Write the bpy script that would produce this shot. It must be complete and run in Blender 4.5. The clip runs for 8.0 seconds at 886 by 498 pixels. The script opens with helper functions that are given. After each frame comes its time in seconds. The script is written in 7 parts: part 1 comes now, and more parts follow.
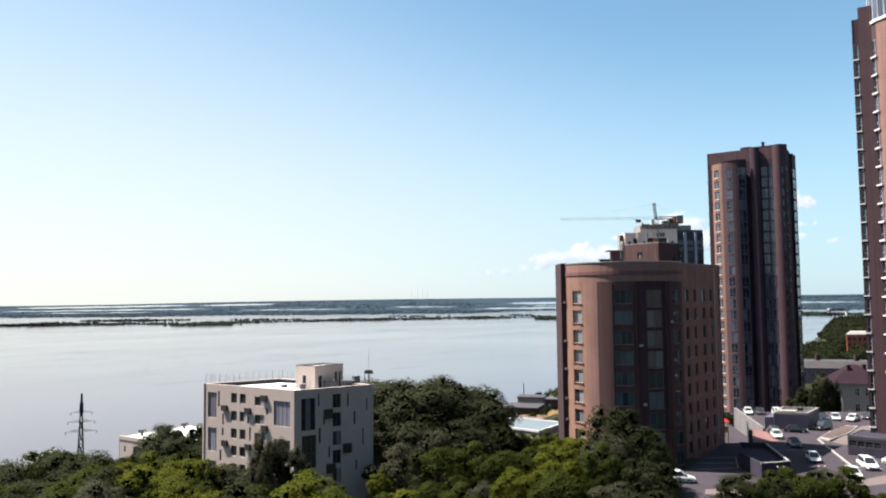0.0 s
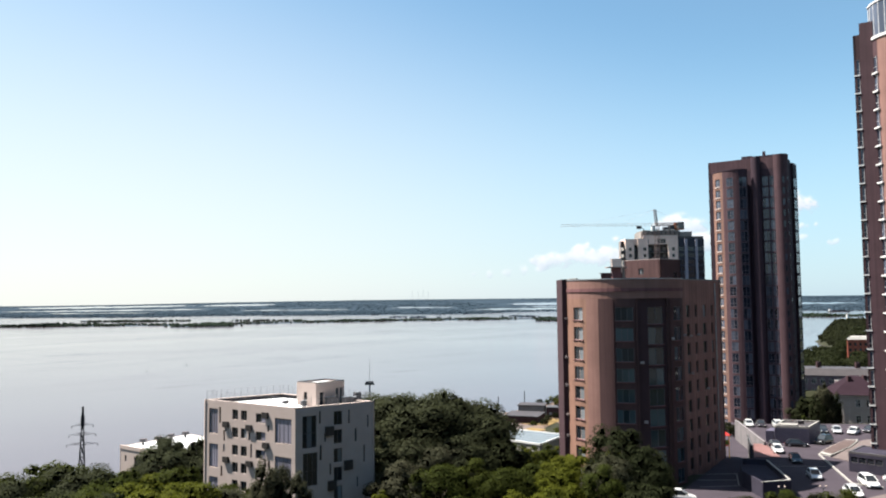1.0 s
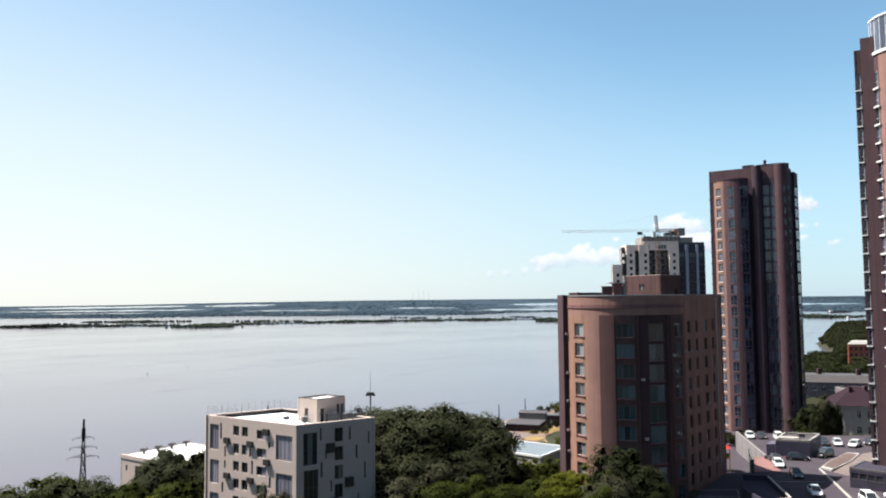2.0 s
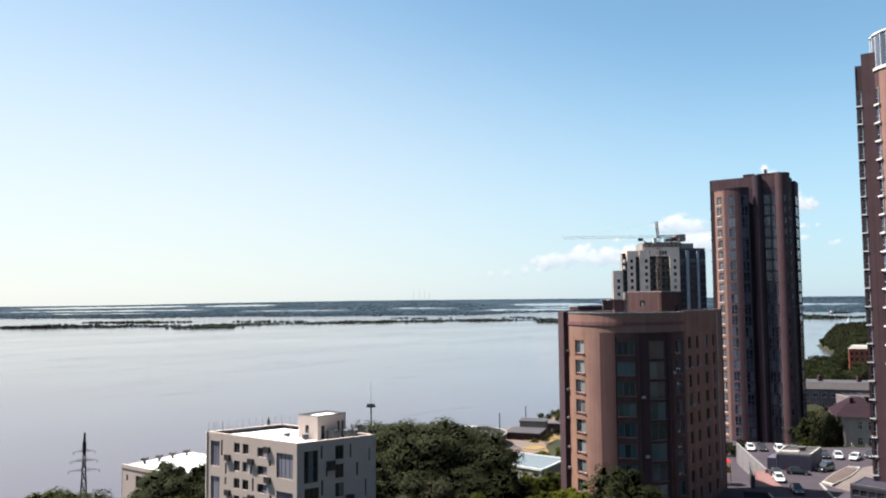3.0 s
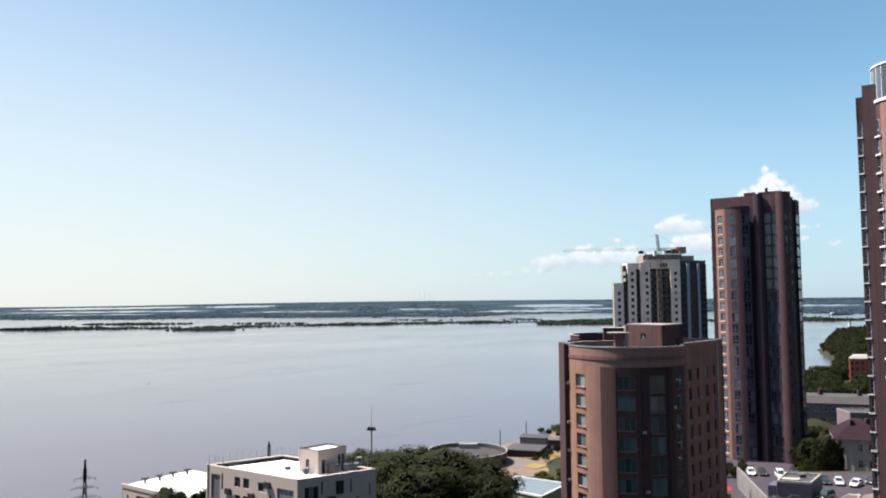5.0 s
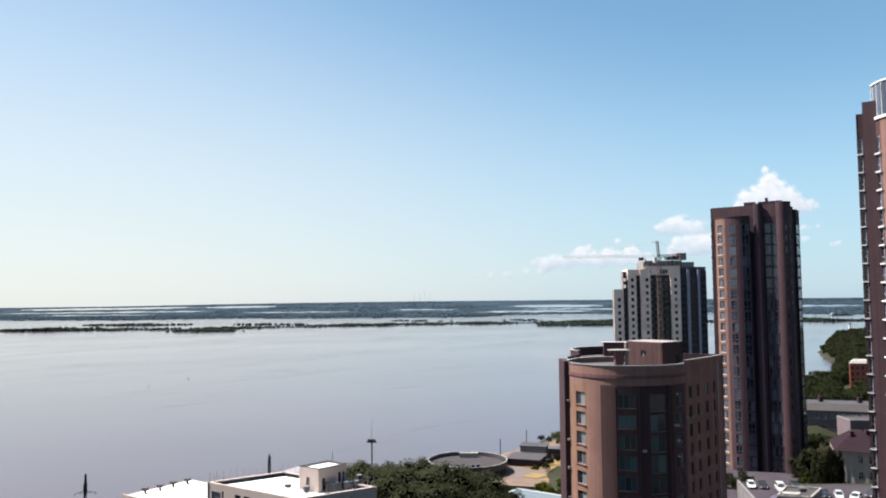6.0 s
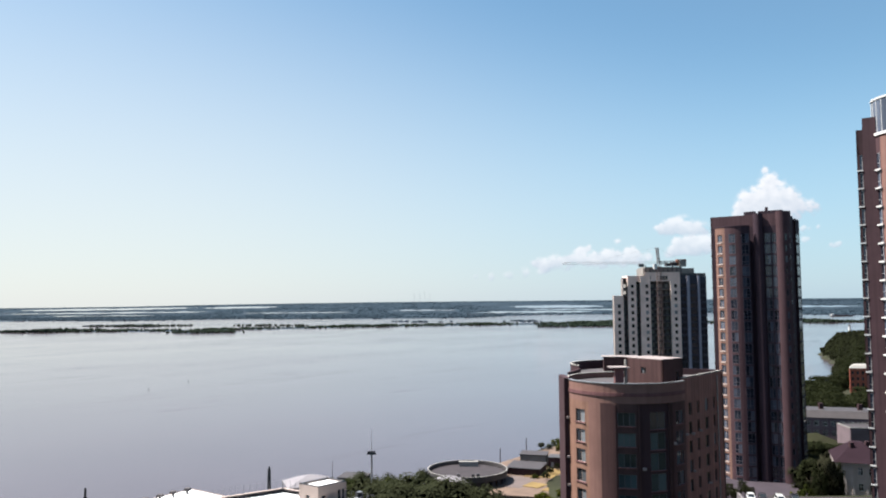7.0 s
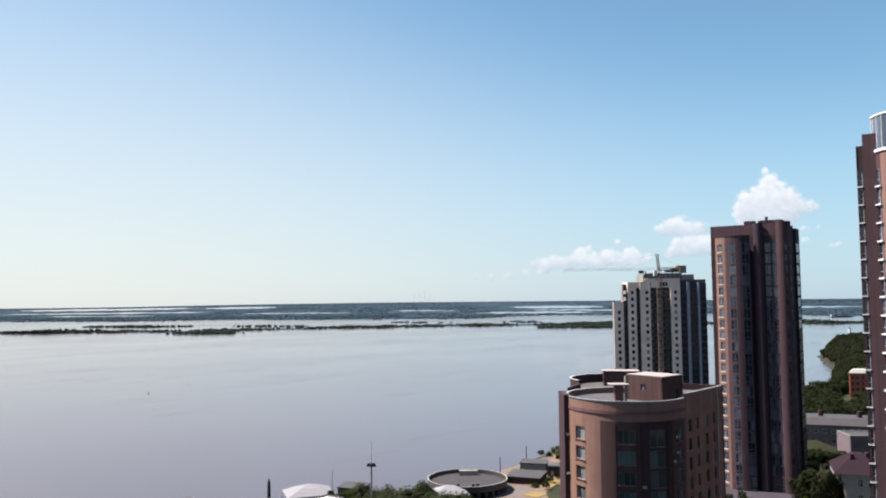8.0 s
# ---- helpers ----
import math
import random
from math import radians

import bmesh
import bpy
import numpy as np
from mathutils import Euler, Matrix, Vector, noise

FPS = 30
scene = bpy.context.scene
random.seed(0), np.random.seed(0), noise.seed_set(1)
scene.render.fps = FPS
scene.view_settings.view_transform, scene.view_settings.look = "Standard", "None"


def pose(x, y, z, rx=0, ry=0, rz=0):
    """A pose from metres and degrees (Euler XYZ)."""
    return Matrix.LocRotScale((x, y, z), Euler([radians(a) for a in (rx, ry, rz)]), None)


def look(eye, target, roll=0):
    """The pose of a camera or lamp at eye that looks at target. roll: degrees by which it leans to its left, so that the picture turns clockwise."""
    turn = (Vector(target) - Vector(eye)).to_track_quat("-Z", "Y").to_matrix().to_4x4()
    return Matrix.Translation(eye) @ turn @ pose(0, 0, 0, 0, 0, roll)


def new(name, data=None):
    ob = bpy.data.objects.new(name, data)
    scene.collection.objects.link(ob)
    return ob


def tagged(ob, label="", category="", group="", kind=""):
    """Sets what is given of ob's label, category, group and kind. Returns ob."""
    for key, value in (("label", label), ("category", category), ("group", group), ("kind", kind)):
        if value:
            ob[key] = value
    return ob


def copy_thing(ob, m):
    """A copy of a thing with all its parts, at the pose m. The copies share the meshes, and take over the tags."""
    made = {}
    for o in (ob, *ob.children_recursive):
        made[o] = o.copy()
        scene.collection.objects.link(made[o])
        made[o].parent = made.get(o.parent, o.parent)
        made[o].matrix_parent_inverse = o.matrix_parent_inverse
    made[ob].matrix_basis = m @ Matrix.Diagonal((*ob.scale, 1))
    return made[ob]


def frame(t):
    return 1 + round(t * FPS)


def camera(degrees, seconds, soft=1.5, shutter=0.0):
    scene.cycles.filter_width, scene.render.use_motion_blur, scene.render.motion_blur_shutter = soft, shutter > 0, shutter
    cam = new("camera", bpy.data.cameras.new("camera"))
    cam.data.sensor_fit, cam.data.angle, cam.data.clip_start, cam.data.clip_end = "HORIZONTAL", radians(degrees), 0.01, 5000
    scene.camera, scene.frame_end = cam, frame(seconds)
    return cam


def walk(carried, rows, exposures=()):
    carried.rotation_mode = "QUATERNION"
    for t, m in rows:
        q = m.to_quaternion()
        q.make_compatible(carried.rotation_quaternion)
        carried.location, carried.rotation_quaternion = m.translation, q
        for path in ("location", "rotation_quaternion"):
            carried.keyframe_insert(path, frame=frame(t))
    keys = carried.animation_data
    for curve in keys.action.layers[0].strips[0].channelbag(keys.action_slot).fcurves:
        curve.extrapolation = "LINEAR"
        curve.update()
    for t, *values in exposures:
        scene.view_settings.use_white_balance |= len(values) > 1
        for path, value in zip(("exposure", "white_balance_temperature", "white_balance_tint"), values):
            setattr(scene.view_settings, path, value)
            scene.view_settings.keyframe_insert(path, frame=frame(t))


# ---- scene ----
# The camera rises straight up beside the bluff, level with the fourth to the tenth storeys.
cam = camera(60.0, 8.0, soft=2.0)
METRES, EYE, TILT, LEAN, TURN = 22.0, 25.0, 3.8, 0.62, 0.0
ROWS = [
    (0.0, 0.0, 0.0, 0.0, 0.0, 0.0, 0.0),
    (0.5, -0.0025, -0.0009, 0.0572, 0.02, 0.01, -0.02),
    (1.0, -0.005, -0.0026, 0.1206, 0.04, 0.01, -0.05),
    (1.5, -0.0073, -0.0031, 0.1774, 0.06, 0.02, -0.07),
    (3.0, -0.0079, -0.0036, 0.3653, 0.13, -0.01, -0.08),
    (3.5, -0.0089, -0.0024, 0.4236, 0.14, -0.01, -0.09),
    (4.0, -0.0089, -0.0025, 0.4893, 0.15, -0.01, -0.1),
    (4.5, -0.009, -0.0021, 0.5487, 0.16, 0.0, -0.11),
    (6.0, -0.0111, -0.0041, 0.7447, 0.17, -0.01, -0.1),
    (6.5, -0.0109, -0.0039, 0.8063, 0.17, -0.01, -0.1),
    (7.0, -0.01, -0.002, 0.8722, 0.17, -0.01, -0.1),
    (7.5, -0.01, -0.0017, 0.9323, 0.17, 0.0, -0.11),
    (8.0, -0.0089, 0.0004, 0.9997, 0.17, -0.01, -0.11),
]
walk(cam, [(t, pose(0, 0, EYE, TILT, LEAN, TURN) @ pose(METRES * x, METRES * y, METRES * z, 90 + pitch, roll, yaw)) for t, x, y, z, yaw, pitch, roll in ROWS],
     [(0.0, 1.80, 6500, 11.0), (3.0, 1.74, 6450, 11.0), (8.0, 1.56, 6350, 12.0)])

# ---- light: a high afternoon sun from the left, a little beyond the houses ----
SUN_EL, SUN_AHEAD = 59.0, 14.0
_c = math.cos(radians(SUN_EL))
TO_SUN = Vector((-_c * math.cos(radians(SUN_AHEAD)), _c * math.sin(radians(SUN_AHEAD)), math.sin(radians(SUN_EL))))
world = bpy.data.worlds.new("sky")
scene.world = world
world.use_nodes = True
_n = world.node_tree.nodes
_sky = _n.new("ShaderNodeTexSky")
_sky.sky_type, _sky.sun_disc = "NISHITA", False
_sky.sun_elevation = radians(SUN_EL)
_sky.sun_rotation = math.atan2(TO_SUN.x, TO_SUN.y)
_sky.altitude, _sky.air_density, _sky.dust_density, _sky.ozone_density = 80, 1.0, 0.5, 1.0
_n["Background"].inputs["Strength"].default_value = 0.051
# summer haze over the river plain: the sky pales towards the horizon, more and whiter on the sun's side
def _node(kind, **values):
    nd = _n.new(kind)
    for key, v in values.items():
        nd.inputs[key.replace("_", " ")].default_value = v
    return nd


_link = world.node_tree.links.new
_co, _xyz = _n.new("ShaderNodeTexCoord"), _n.new("ShaderNodeSeparateXYZ")
_dot = _n.new("ShaderNodeVectorMath")
_dot.operation = "DOT_PRODUCT"
_dot.inputs[1].default_value = (-math.cos(radians(30)), math.sin(radians(30)), 0)
_side = _node("ShaderNodeMapRange", From_Min=0.0, From_Max=0.92)
_side.interpolation_type = "SMOOTHSTEP"
_reach = _node("ShaderNodeMapRange", To_Min=0.30, To_Max=0.58)
_most = _node("ShaderNodeMapRange", To_Min=0.72, To_Max=0.84)
_fade = _node("ShaderNodeMapRange", From_Min=0.0, To_Min=1.0, To_Max=0.0)
_fade.interpolation_type = "SMOOTHSTEP"
_times = _n.new("ShaderNodeMath")
_times.operation = "MULTIPLY"
_haze, _mx = _n.new("ShaderNodeMix"), _n.new("ShaderNodeMix")
_haze.data_type = _mx.data_type = "RGBA"
_haze.inputs["A"].default_value, _haze.inputs["B"].default_value = (3.22, 4.30, 5.42, 1), (5.54, 5.60, 5.48, 1)
_link(_co.outputs["Generated"], _xyz.inputs[0])
_link(_co.outputs["Generated"], _dot.inputs[0])
_link(_dot.outputs["Value"], _side.inputs["Value"])
for _q in (_reach, _most):
    _link(_side.outputs[0], _q.inputs["Value"])
_link(_xyz.outputs["Z"], _fade.inputs["Value"])
_link(_reach.outputs[0], _fade.inputs["From Max"])
_link(_fade.outputs[0], _times.inputs[0])
_link(_most.outputs[0], _times.inputs[1])
_link(_side.outputs[0], _haze.inputs["Factor"])
_link(_times.outputs[0], _mx.inputs["Factor"])
_tint = _n.new("ShaderNodeVectorMath")
_tint.operation = "MULTIPLY"
_tint.inputs[1].default_value = (0.845, 1.06, 1.015)
_link(_sky.outputs[0], _tint.inputs[0])
_link(_tint.outputs[0], _mx.inputs["A"])
_link(_haze.outputs["Result"], _mx.inputs["B"])
# the bright aureole of a hazy sun
_near = _n.new("ShaderNodeVectorMath")
_near.operation = "DOT_PRODUCT"
_near.inputs[1].default_value = TO_SUN
_glow = _node("ShaderNodeMapRange", From_Min=math.cos(radians(46)), From_Max=1.0)
_glow.interpolation_type = "SMOOTHSTEP"
_warm, _sum = _n.new("ShaderNodeVectorMath"), _n.new("ShaderNodeVectorMath")
_warm.operation, _sum.operation = "SCALE", "ADD"
_warm.inputs[0].default_value = (5.0, 4.7, 4.2)
_link(_co.outputs["Generated"], _near.inputs[0])
_link(_near.outputs["Value"], _glow.inputs["Value"])
_link(_glow.outputs[0], _warm.inputs["Scale"])
_link(_mx.outputs["Result"], _sum.inputs[0])
_link(_warm.outputs[0], _sum.inputs[1])
_link(_sum.outputs[0], _n["Background"].inputs["Color"])
_l = bpy.data.lights.new("sun", "SUN")
_l.energy, _l.angle, _l.color = 5.0, radians(0.53), (1.0, 0.95, 0.87)
sun = new("sun", _l)
sun.matrix_world = look(TO_SUN * 300, (0, 0, 0))

# ---- materials ----
def mat(name, color, rough=0.7, metal=0.0, vary=0.25, scale=1.2, fine=14.0, bump=0.15, random_by="", spec=0.2, dark=None):
    """A procedural surface: broad stains, fine grain and a little relief. random_by: "object" or "island" shifts each piece."""
    m = bpy.data.materials.new(name)
    m.use_nodes = True
    nt = m.node_tree
    n, link = nt.nodes, nt.links.new
    b = n["Principled BSDF"]
    co = n.new("ShaderNodeTexCoord")
    big = n.new("ShaderNodeTexNoise")
    big.inputs["Scale"].default_value, big.inputs["Detail"].default_value = scale, 5
    small = n.new("ShaderNodeTexNoise")
    small.inputs["Scale"].default_value, small.inputs["Detail"].default_value = fine, 3
    link(co.outputs["Object"], big.inputs["Vector"])
    link(co.outputs["Object"], small.inputs["Vector"])
    add = n.new("ShaderNodeMath")
    add.operation = "MULTIPLY_ADD"
    link(small.outputs["Fac"], add.inputs[0])
    add.inputs[1].default_value = 0.6
    link(big.outputs["Fac"], add.inputs[2])
    val = add.outputs[0]
    if random_by:
        rnd = n.new("ShaderNodeObjectInfo") if random_by == "object" else n.new("ShaderNodeNewGeometry")
        sock = rnd.outputs["Random"] if random_by == "object" else rnd.outputs["Random Per Island"]
        a2 = n.new("ShaderNodeMath")
        a2.operation = "MULTIPLY_ADD"
        link(sock, a2.inputs[0])
        a2.inputs[1].default_value = 0.6
        link(val, a2.inputs[2])
        val = a2.outputs[0]
    ramp = n.new("ShaderNodeMapRange")
    ramp.inputs["From Min"].default_value = 0.45
    ramp.inputs["From Max"].default_value = 1.15 + (0.6 if random_by else 0)
    link(val, ramp.inputs["Value"])
    mix = n.new("ShaderNodeMix")
    mix.data_type = "RGBA"
    lo = dark or tuple(c * (1 - vary) for c in color)
    hi = tuple(min(0.95, c * (1 + vary)) for c in color)
    mix.inputs["A"].default_value, mix.inputs["B"].default_value = (*lo, 1), (*hi, 1)
    link(ramp.outputs["Result"], mix.inputs["Factor"])
    link(mix.outputs["Result"], b.inputs["Base Color"])
    b.inputs["Roughness"].default_value, b.inputs["Metallic"].default_value = rough, metal
    b.inputs["Specular IOR Level"].default_value = spec
    if bump:
        bp = n.new("ShaderNodeBump")
        bp.inputs["Strength"].default_value, bp.inputs["Distance"].default_value = bump, 0.05
        link(small.outputs["Fac"], bp.inputs["Height"])
        link(bp.outputs["Normal"], b.inputs["Normal"])
    return m


def leaf_mat(name, color, tint):
    """Leaves: each leaf and each tree differs a little, and light comes through."""
    m = mat(name, color, 0.8, vary=0.22, scale=0.5, fine=3.0, bump=0.0, random_by="island", spec=0.06)
    nt = m.node_tree
    b = nt.nodes["Principled BSDF"]
    info = nt.nodes.new("ShaderNodeObjectInfo")
    mix = nt.nodes.new("ShaderNodeMix")
    mix.data_type = "RGBA"
    src = b.inputs["Base Color"].links[0].from_socket
    nt.links.new(src, mix.inputs["A"])
    mix.inputs["B"].default_value = (*tint, 1)
    half = nt.nodes.new("ShaderNodeMath")
    half.operation = "MULTIPLY"
    half.inputs[1].default_value = 0.55
    nt.links.new(info.outputs["Random"], half.inputs[0])
    nt.links.new(half.outputs[0], mix.inputs["Factor"])
    nt.links.new(mix.outputs["Result"], b.inputs["Base Color"])
    tr = nt.nodes.new("ShaderNodeBsdfTranslucent")
    nt.links.new(mix.outputs["Result"], tr.inputs["Color"])
    ms = nt.nodes.new("ShaderNodeMixShader")
    ms.inputs[0].default_value = 0.45
    nt.links.new(b.outputs[0], ms.inputs[1])
    nt.links.new(tr.outputs[0], ms.inputs[2])
    nt.links.new(ms.outputs[0], nt.nodes["Material Output"].inputs["Surface"])
    return m


def facade_mat(name, color, course=0.4, vary=0.18, streak=0.35):
    """Clinker facing: courses, mottled pieces and long vertical rain streaks."""
    m = mat(name, color, 0.75, vary=vary, scale=0.35, fine=9.0, bump=0.2, spec=0.15)
    nt = m.node_tree
    b = nt.nodes["Principled BSDF"]
    src = b.inputs["Base Color"].links[0].from_socket
    co = nt.nodes.new("ShaderNodeTexCoord")
    mp = nt.nodes.new("ShaderNodeMapping")
    mp.inputs["Scale"].default_value = (1.6, 1.6, 0.03)
    nt.links.new(co.outputs["Object"], mp.inputs["Vector"])
    st = nt.nodes.new("ShaderNodeTexNoise")
    st.inputs["Scale"].default_value, st.inputs["Detail"].default_value = 1.0, 4
    nt.links.new(mp.outputs[0], st.inputs["Vector"])
    mr = nt.nodes.new("ShaderNodeMapRange")
    mr.inputs["From Min"].default_value, mr.inputs["From Max"].default_value = 0.35, 0.7
    mr.inputs["To Min"].default_value, mr.inputs["To Max"].default_value = 1 - streak, 1 + streak * 0.5
    nt.links.new(st.outputs["Fac"], mr.inputs["Value"])
    wv = nt.nodes.new("ShaderNodeTexWave")
    wv.bands_direction, wv.wave_profile = "Z", "SAW"
    wv.inputs["Scale"].default_value = 0.314 / course
    nt.links.new(co.outputs["Object"], wv.inputs["Vector"])
    m2 = nt.nodes.new("ShaderNodeMapRange")
    m2.inputs["From Max"].default_value = 0.18
    m2.inputs["To Min"].default_value, m2.inputs["To Max"].default_value = 0.8, 1.0
    nt.links.new(wv.outputs["Fac"], m2.inputs["Value"])
    mul = nt.nodes.new("ShaderNodeMath")
    mul.operation = "MULTIPLY"
    nt.links.new(mr.outputs[0], mul.inputs[0])
    nt.links.new(m2.outputs[0], mul.inputs[1])
    vm = nt.nodes.new("ShaderNodeVectorMath")
    vm.operation = "SCALE"
    nt.links.new(src, vm.inputs[0])
    nt.links.new(mul.outputs[0], vm.inputs["Scale"])
    nt.links.new(vm.outputs[0], b.inputs["Base Color"])
    return m


def glass_mat(name, color, rough=0.06, pale=(0.30, 0.32, 0.34), share=0.25):
    """Window glass before dim rooms: most panes dark, some with pale curtains in folds."""
    m = mat(name, color, rough, vary=0.45, scale=0.6, fine=2.0, bump=0.0, random_by="object", spec=0.5)
    nt = m.node_tree
    b = nt.nodes["Principled BSDF"]
    src = b.inputs["Base Color"].links[0].from_socket
    info, co = nt.nodes.new("ShaderNodeObjectInfo"), nt.nodes.new("ShaderNodeTexCoord")
    fold = nt.nodes.new("ShaderNodeTexWave")
    fold.inputs["Scale"].default_value, fold.inputs["Distortion"].default_value = 1.6, 2.0
    nt.links.new(co.outputs["Object"], fold.inputs["Vector"])
    hang = nt.nodes.new("ShaderNodeMapRange")
    hang.inputs["From Min"].default_value, hang.inputs["From Max"].default_value = 1 - share * 1.3, 1.0
    nt.links.new(info.outputs["Random"], hang.inputs["Value"])
    mul = nt.nodes.new("ShaderNodeMath")
    mul.operation = "MULTIPLY_ADD"
    nt.links.new(fold.outputs["Fac"], mul.inputs[0])
    mul.inputs[1].default_value, mul.inputs[2].default_value = 0.5, 0.5
    both = nt.nodes.new("ShaderNodeMath")
    both.operation = "MULTIPLY"
    nt.links.new(hang.outputs[0], both.inputs[0])
    nt.links.new(mul.outputs[0], both.inputs[1])
    mix = nt.nodes.new("ShaderNodeMix")
    mix.data_type = "RGBA"
    nt.links.new(both.outputs[0], mix.inputs["Factor"])
    nt.links.new(src, mix.inputs["A"])
    mix.inputs["B"].default_value = (*pale, 1)
    nt.links.new(mix.outputs["Result"], b.inputs["Base Color"])
    return m


def water_mat(name):
    m = mat(name, (0.058, 0.044, 0.052), 0.16, vary=0.08, scale=0.004, fine=0.02, bump=0.0, spec=0.5)
    nt = m.node_tree
    b = nt.nodes["Principled BSDF"]
    co = nt.nodes.new("ShaderNodeTexCoord")

    def field(size, turn, detail, lo, hi, out0, out1):
        mp = nt.nodes.new("ShaderNodeMapping")
        mp.vector_type = "TEXTURE"
        mp.inputs["Scale"].default_value, mp.inputs["Rotation"].default_value = (*size, 1), (0, 0, radians(turn))
        nt.links.new(co.outputs["Object"], mp.inputs["Vector"])
        no = nt.nodes.new("ShaderNodeTexNoise")
        no.inputs["Scale"].default_value, no.inputs["Detail"].default_value = 1.0, detail
        nt.links.new(mp.outputs[0], no.inputs["Vector"])
        mr = nt.nodes.new("ShaderNodeMapRange")
        mr.inputs["From Min"].default_value, mr.inputs["From Max"].default_value = lo, hi
        mr.inputs["To Min"].default_value, mr.inputs["To Max"].default_value = out0, out1
        nt.links.new(no.outputs["Fac"], mr.inputs["Value"])
        return mr.outputs[0]

    def join(kind, p, q):
        nd = nt.nodes.new("ShaderNodeMath")
        nd.operation = kind
        nt.links.new(p, nd.inputs[0])
        nt.links.new(q, nd.inputs[1])
        return nd.outputs[0]
    bp = nt.nodes.new("ShaderNodeBump")
    bp.inputs["Strength"].default_value, bp.inputs["Distance"].default_value = 0.05, 0.08
    nt.links.new(join("ADD", field((4, 2), 20, 5, 0, 1, 0, 1), field((50, 20), 0, 5, 0, 1, 0, 3)), bp.inputs["Height"])
    nt.links.new(bp.outputs["Normal"], b.inputs["Normal"])
    # broad calm lanes, and thin ruffled streaks drawn out by the current
    calm = field((420, 260), 40, 2, 0.3, 0.7, 0.105, 0.155)
    streak = join("MULTIPLY", field((46, 10), 40, 6, 0.48, 0.78, 0, 0.17), field((330, 70), 58, 3, 0.52, 0.66, 0, 1))
    nt.links.new(join("ADD", calm, streak), b.inputs["Roughness"])
    return m


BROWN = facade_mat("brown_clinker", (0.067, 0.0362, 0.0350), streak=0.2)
SUNLIT_PEACH = facade_mat("sunlit_peach_clinker", (0.188, 0.104, 0.076), streak=0.2)
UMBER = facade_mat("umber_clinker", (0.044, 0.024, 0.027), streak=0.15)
SUNLIT_TERRACOTTA = facade_mat("sunlit_terracotta_clinker", (0.163, 0.092, 0.073), streak=0.2)
# the towers' brown and umber, with the purple of shade put into the colour
SHADE_PLUM = facade_mat("shade_plum_clinker", (0.066, 0.037, 0.042), streak=0.2)
DEEP_SHADE = facade_mat("deep_shade_plum_clinker", (0.036, 0.022, 0.030), streak=0.15)
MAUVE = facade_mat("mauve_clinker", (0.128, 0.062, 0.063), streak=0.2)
STUCCO = mat("beige_stucco", (0.340, 0.275, 0.245), 0.85, vary=0.08, scale=0.5, fine=20, bump=0.1)
CONCRETE = mat("concrete", (0.167, 0.159, 0.148), 0.85, vary=0.18, scale=0.8, fine=8, bump=0.3)
PALE_CONCRETE = mat("pale_concrete", (0.233, 0.221, 0.204), 0.85, vary=0.14, scale=0.4, fine=6, bump=0.2)
ASPHALT = mat("asphalt", (0.040, 0.033, 0.040), 0.9, vary=0.22, scale=0.25, fine=10, bump=0.2, spec=0.08)
PAVING = mat("pink_paving", (0.136, 0.071, 0.066), 0.85, vary=0.18, scale=0.5, fine=5, bump=0.25)
PALE_PAVING = mat("pale_paving", (0.102, 0.081, 0.076), 0.85, vary=0.16, scale=0.4, fine=4, bump=0.2)
GRASS = mat("grass", (0.040, 0.040, 0.012), 0.9, vary=0.4, scale=0.25, fine=4, bump=0.6)
DRY_GRASS = mat("dry_grass", (0.162, 0.110, 0.042), 0.9, vary=0.3, scale=0.3, fine=5, bump=0.5)
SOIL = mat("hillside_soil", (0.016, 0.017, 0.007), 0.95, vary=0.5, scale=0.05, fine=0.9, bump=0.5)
# distance haze is put into this bluish meadow colour
HAZED_MEADOW = mat("hazed_far_meadow", (0.023, 0.035, 0.047), 0.95, vary=0.3, scale=0.006, fine=0.05, bump=0.0, spec=0.02)
WHITE_ROOF = mat("white_roof_membrane", (0.680, 0.680, 0.671), 0.6, vary=0.05, scale=0.5, fine=4, bump=0.05)
GREY_ROOF = mat("grey_roof_membrane", (0.063, 0.057, 0.060), 0.8, vary=0.2, scale=0.3, fine=5, bump=0.1)
SLATE_ROOF = mat("grey_sheet_roof", (0.048, 0.042, 0.043), 0.55, vary=0.2, scale=0.4, fine=6, bump=0.1)
BLUE_ROOF = mat("pale_blue_sheet_roof", (0.093, 0.115, 0.130), 0.5, vary=0.08, scale=0.4, fine=5, bump=0.1)
WHITE_PAINT = mat("white_paint", (0.497, 0.491, 0.478), 0.5, vary=0.06, scale=0.8, fine=9, bump=0.05)
RAILGREY = mat("galvanised_steel", (0.336, 0.336, 0.344), 0.4, 0.7, vary=0.15, scale=1.0, fine=9, bump=0.05)
POST_GREY = mat("weathered_rail_paint", (0.13, 0.13, 0.14), 0.6, vary=0.2, scale=1.0, fine=9, bump=0.0)
DARKSTEEL = mat("dark_steel", (0.045, 0.045, 0.05), 0.5, 0.4, vary=0.25, scale=1.0, fine=8, bump=0.05)
DARK_LINING = mat("dark_lining", (0.018, 0.018, 0.020), 0.9, vary=0.25, scale=0.8, fine=8, bump=0.1, spec=0.05)
BLACKBOX = mat("dark_bronze_sheet", (0.04, 0.035, 0.033), 0.5, 0.3, vary=0.2, scale=1.0, fine=8, bump=0.05)
FRAME_DARK = mat("dark_window_frame", (0.06, 0.055, 0.055), 0.45, vary=0.15, scale=2, fine=12, bump=0.0)
FRAME_WHITE = mat("white_window_frame", (0.576, 0.560, 0.544), 0.45, vary=0.08, scale=2, fine=12, bump=0.0)
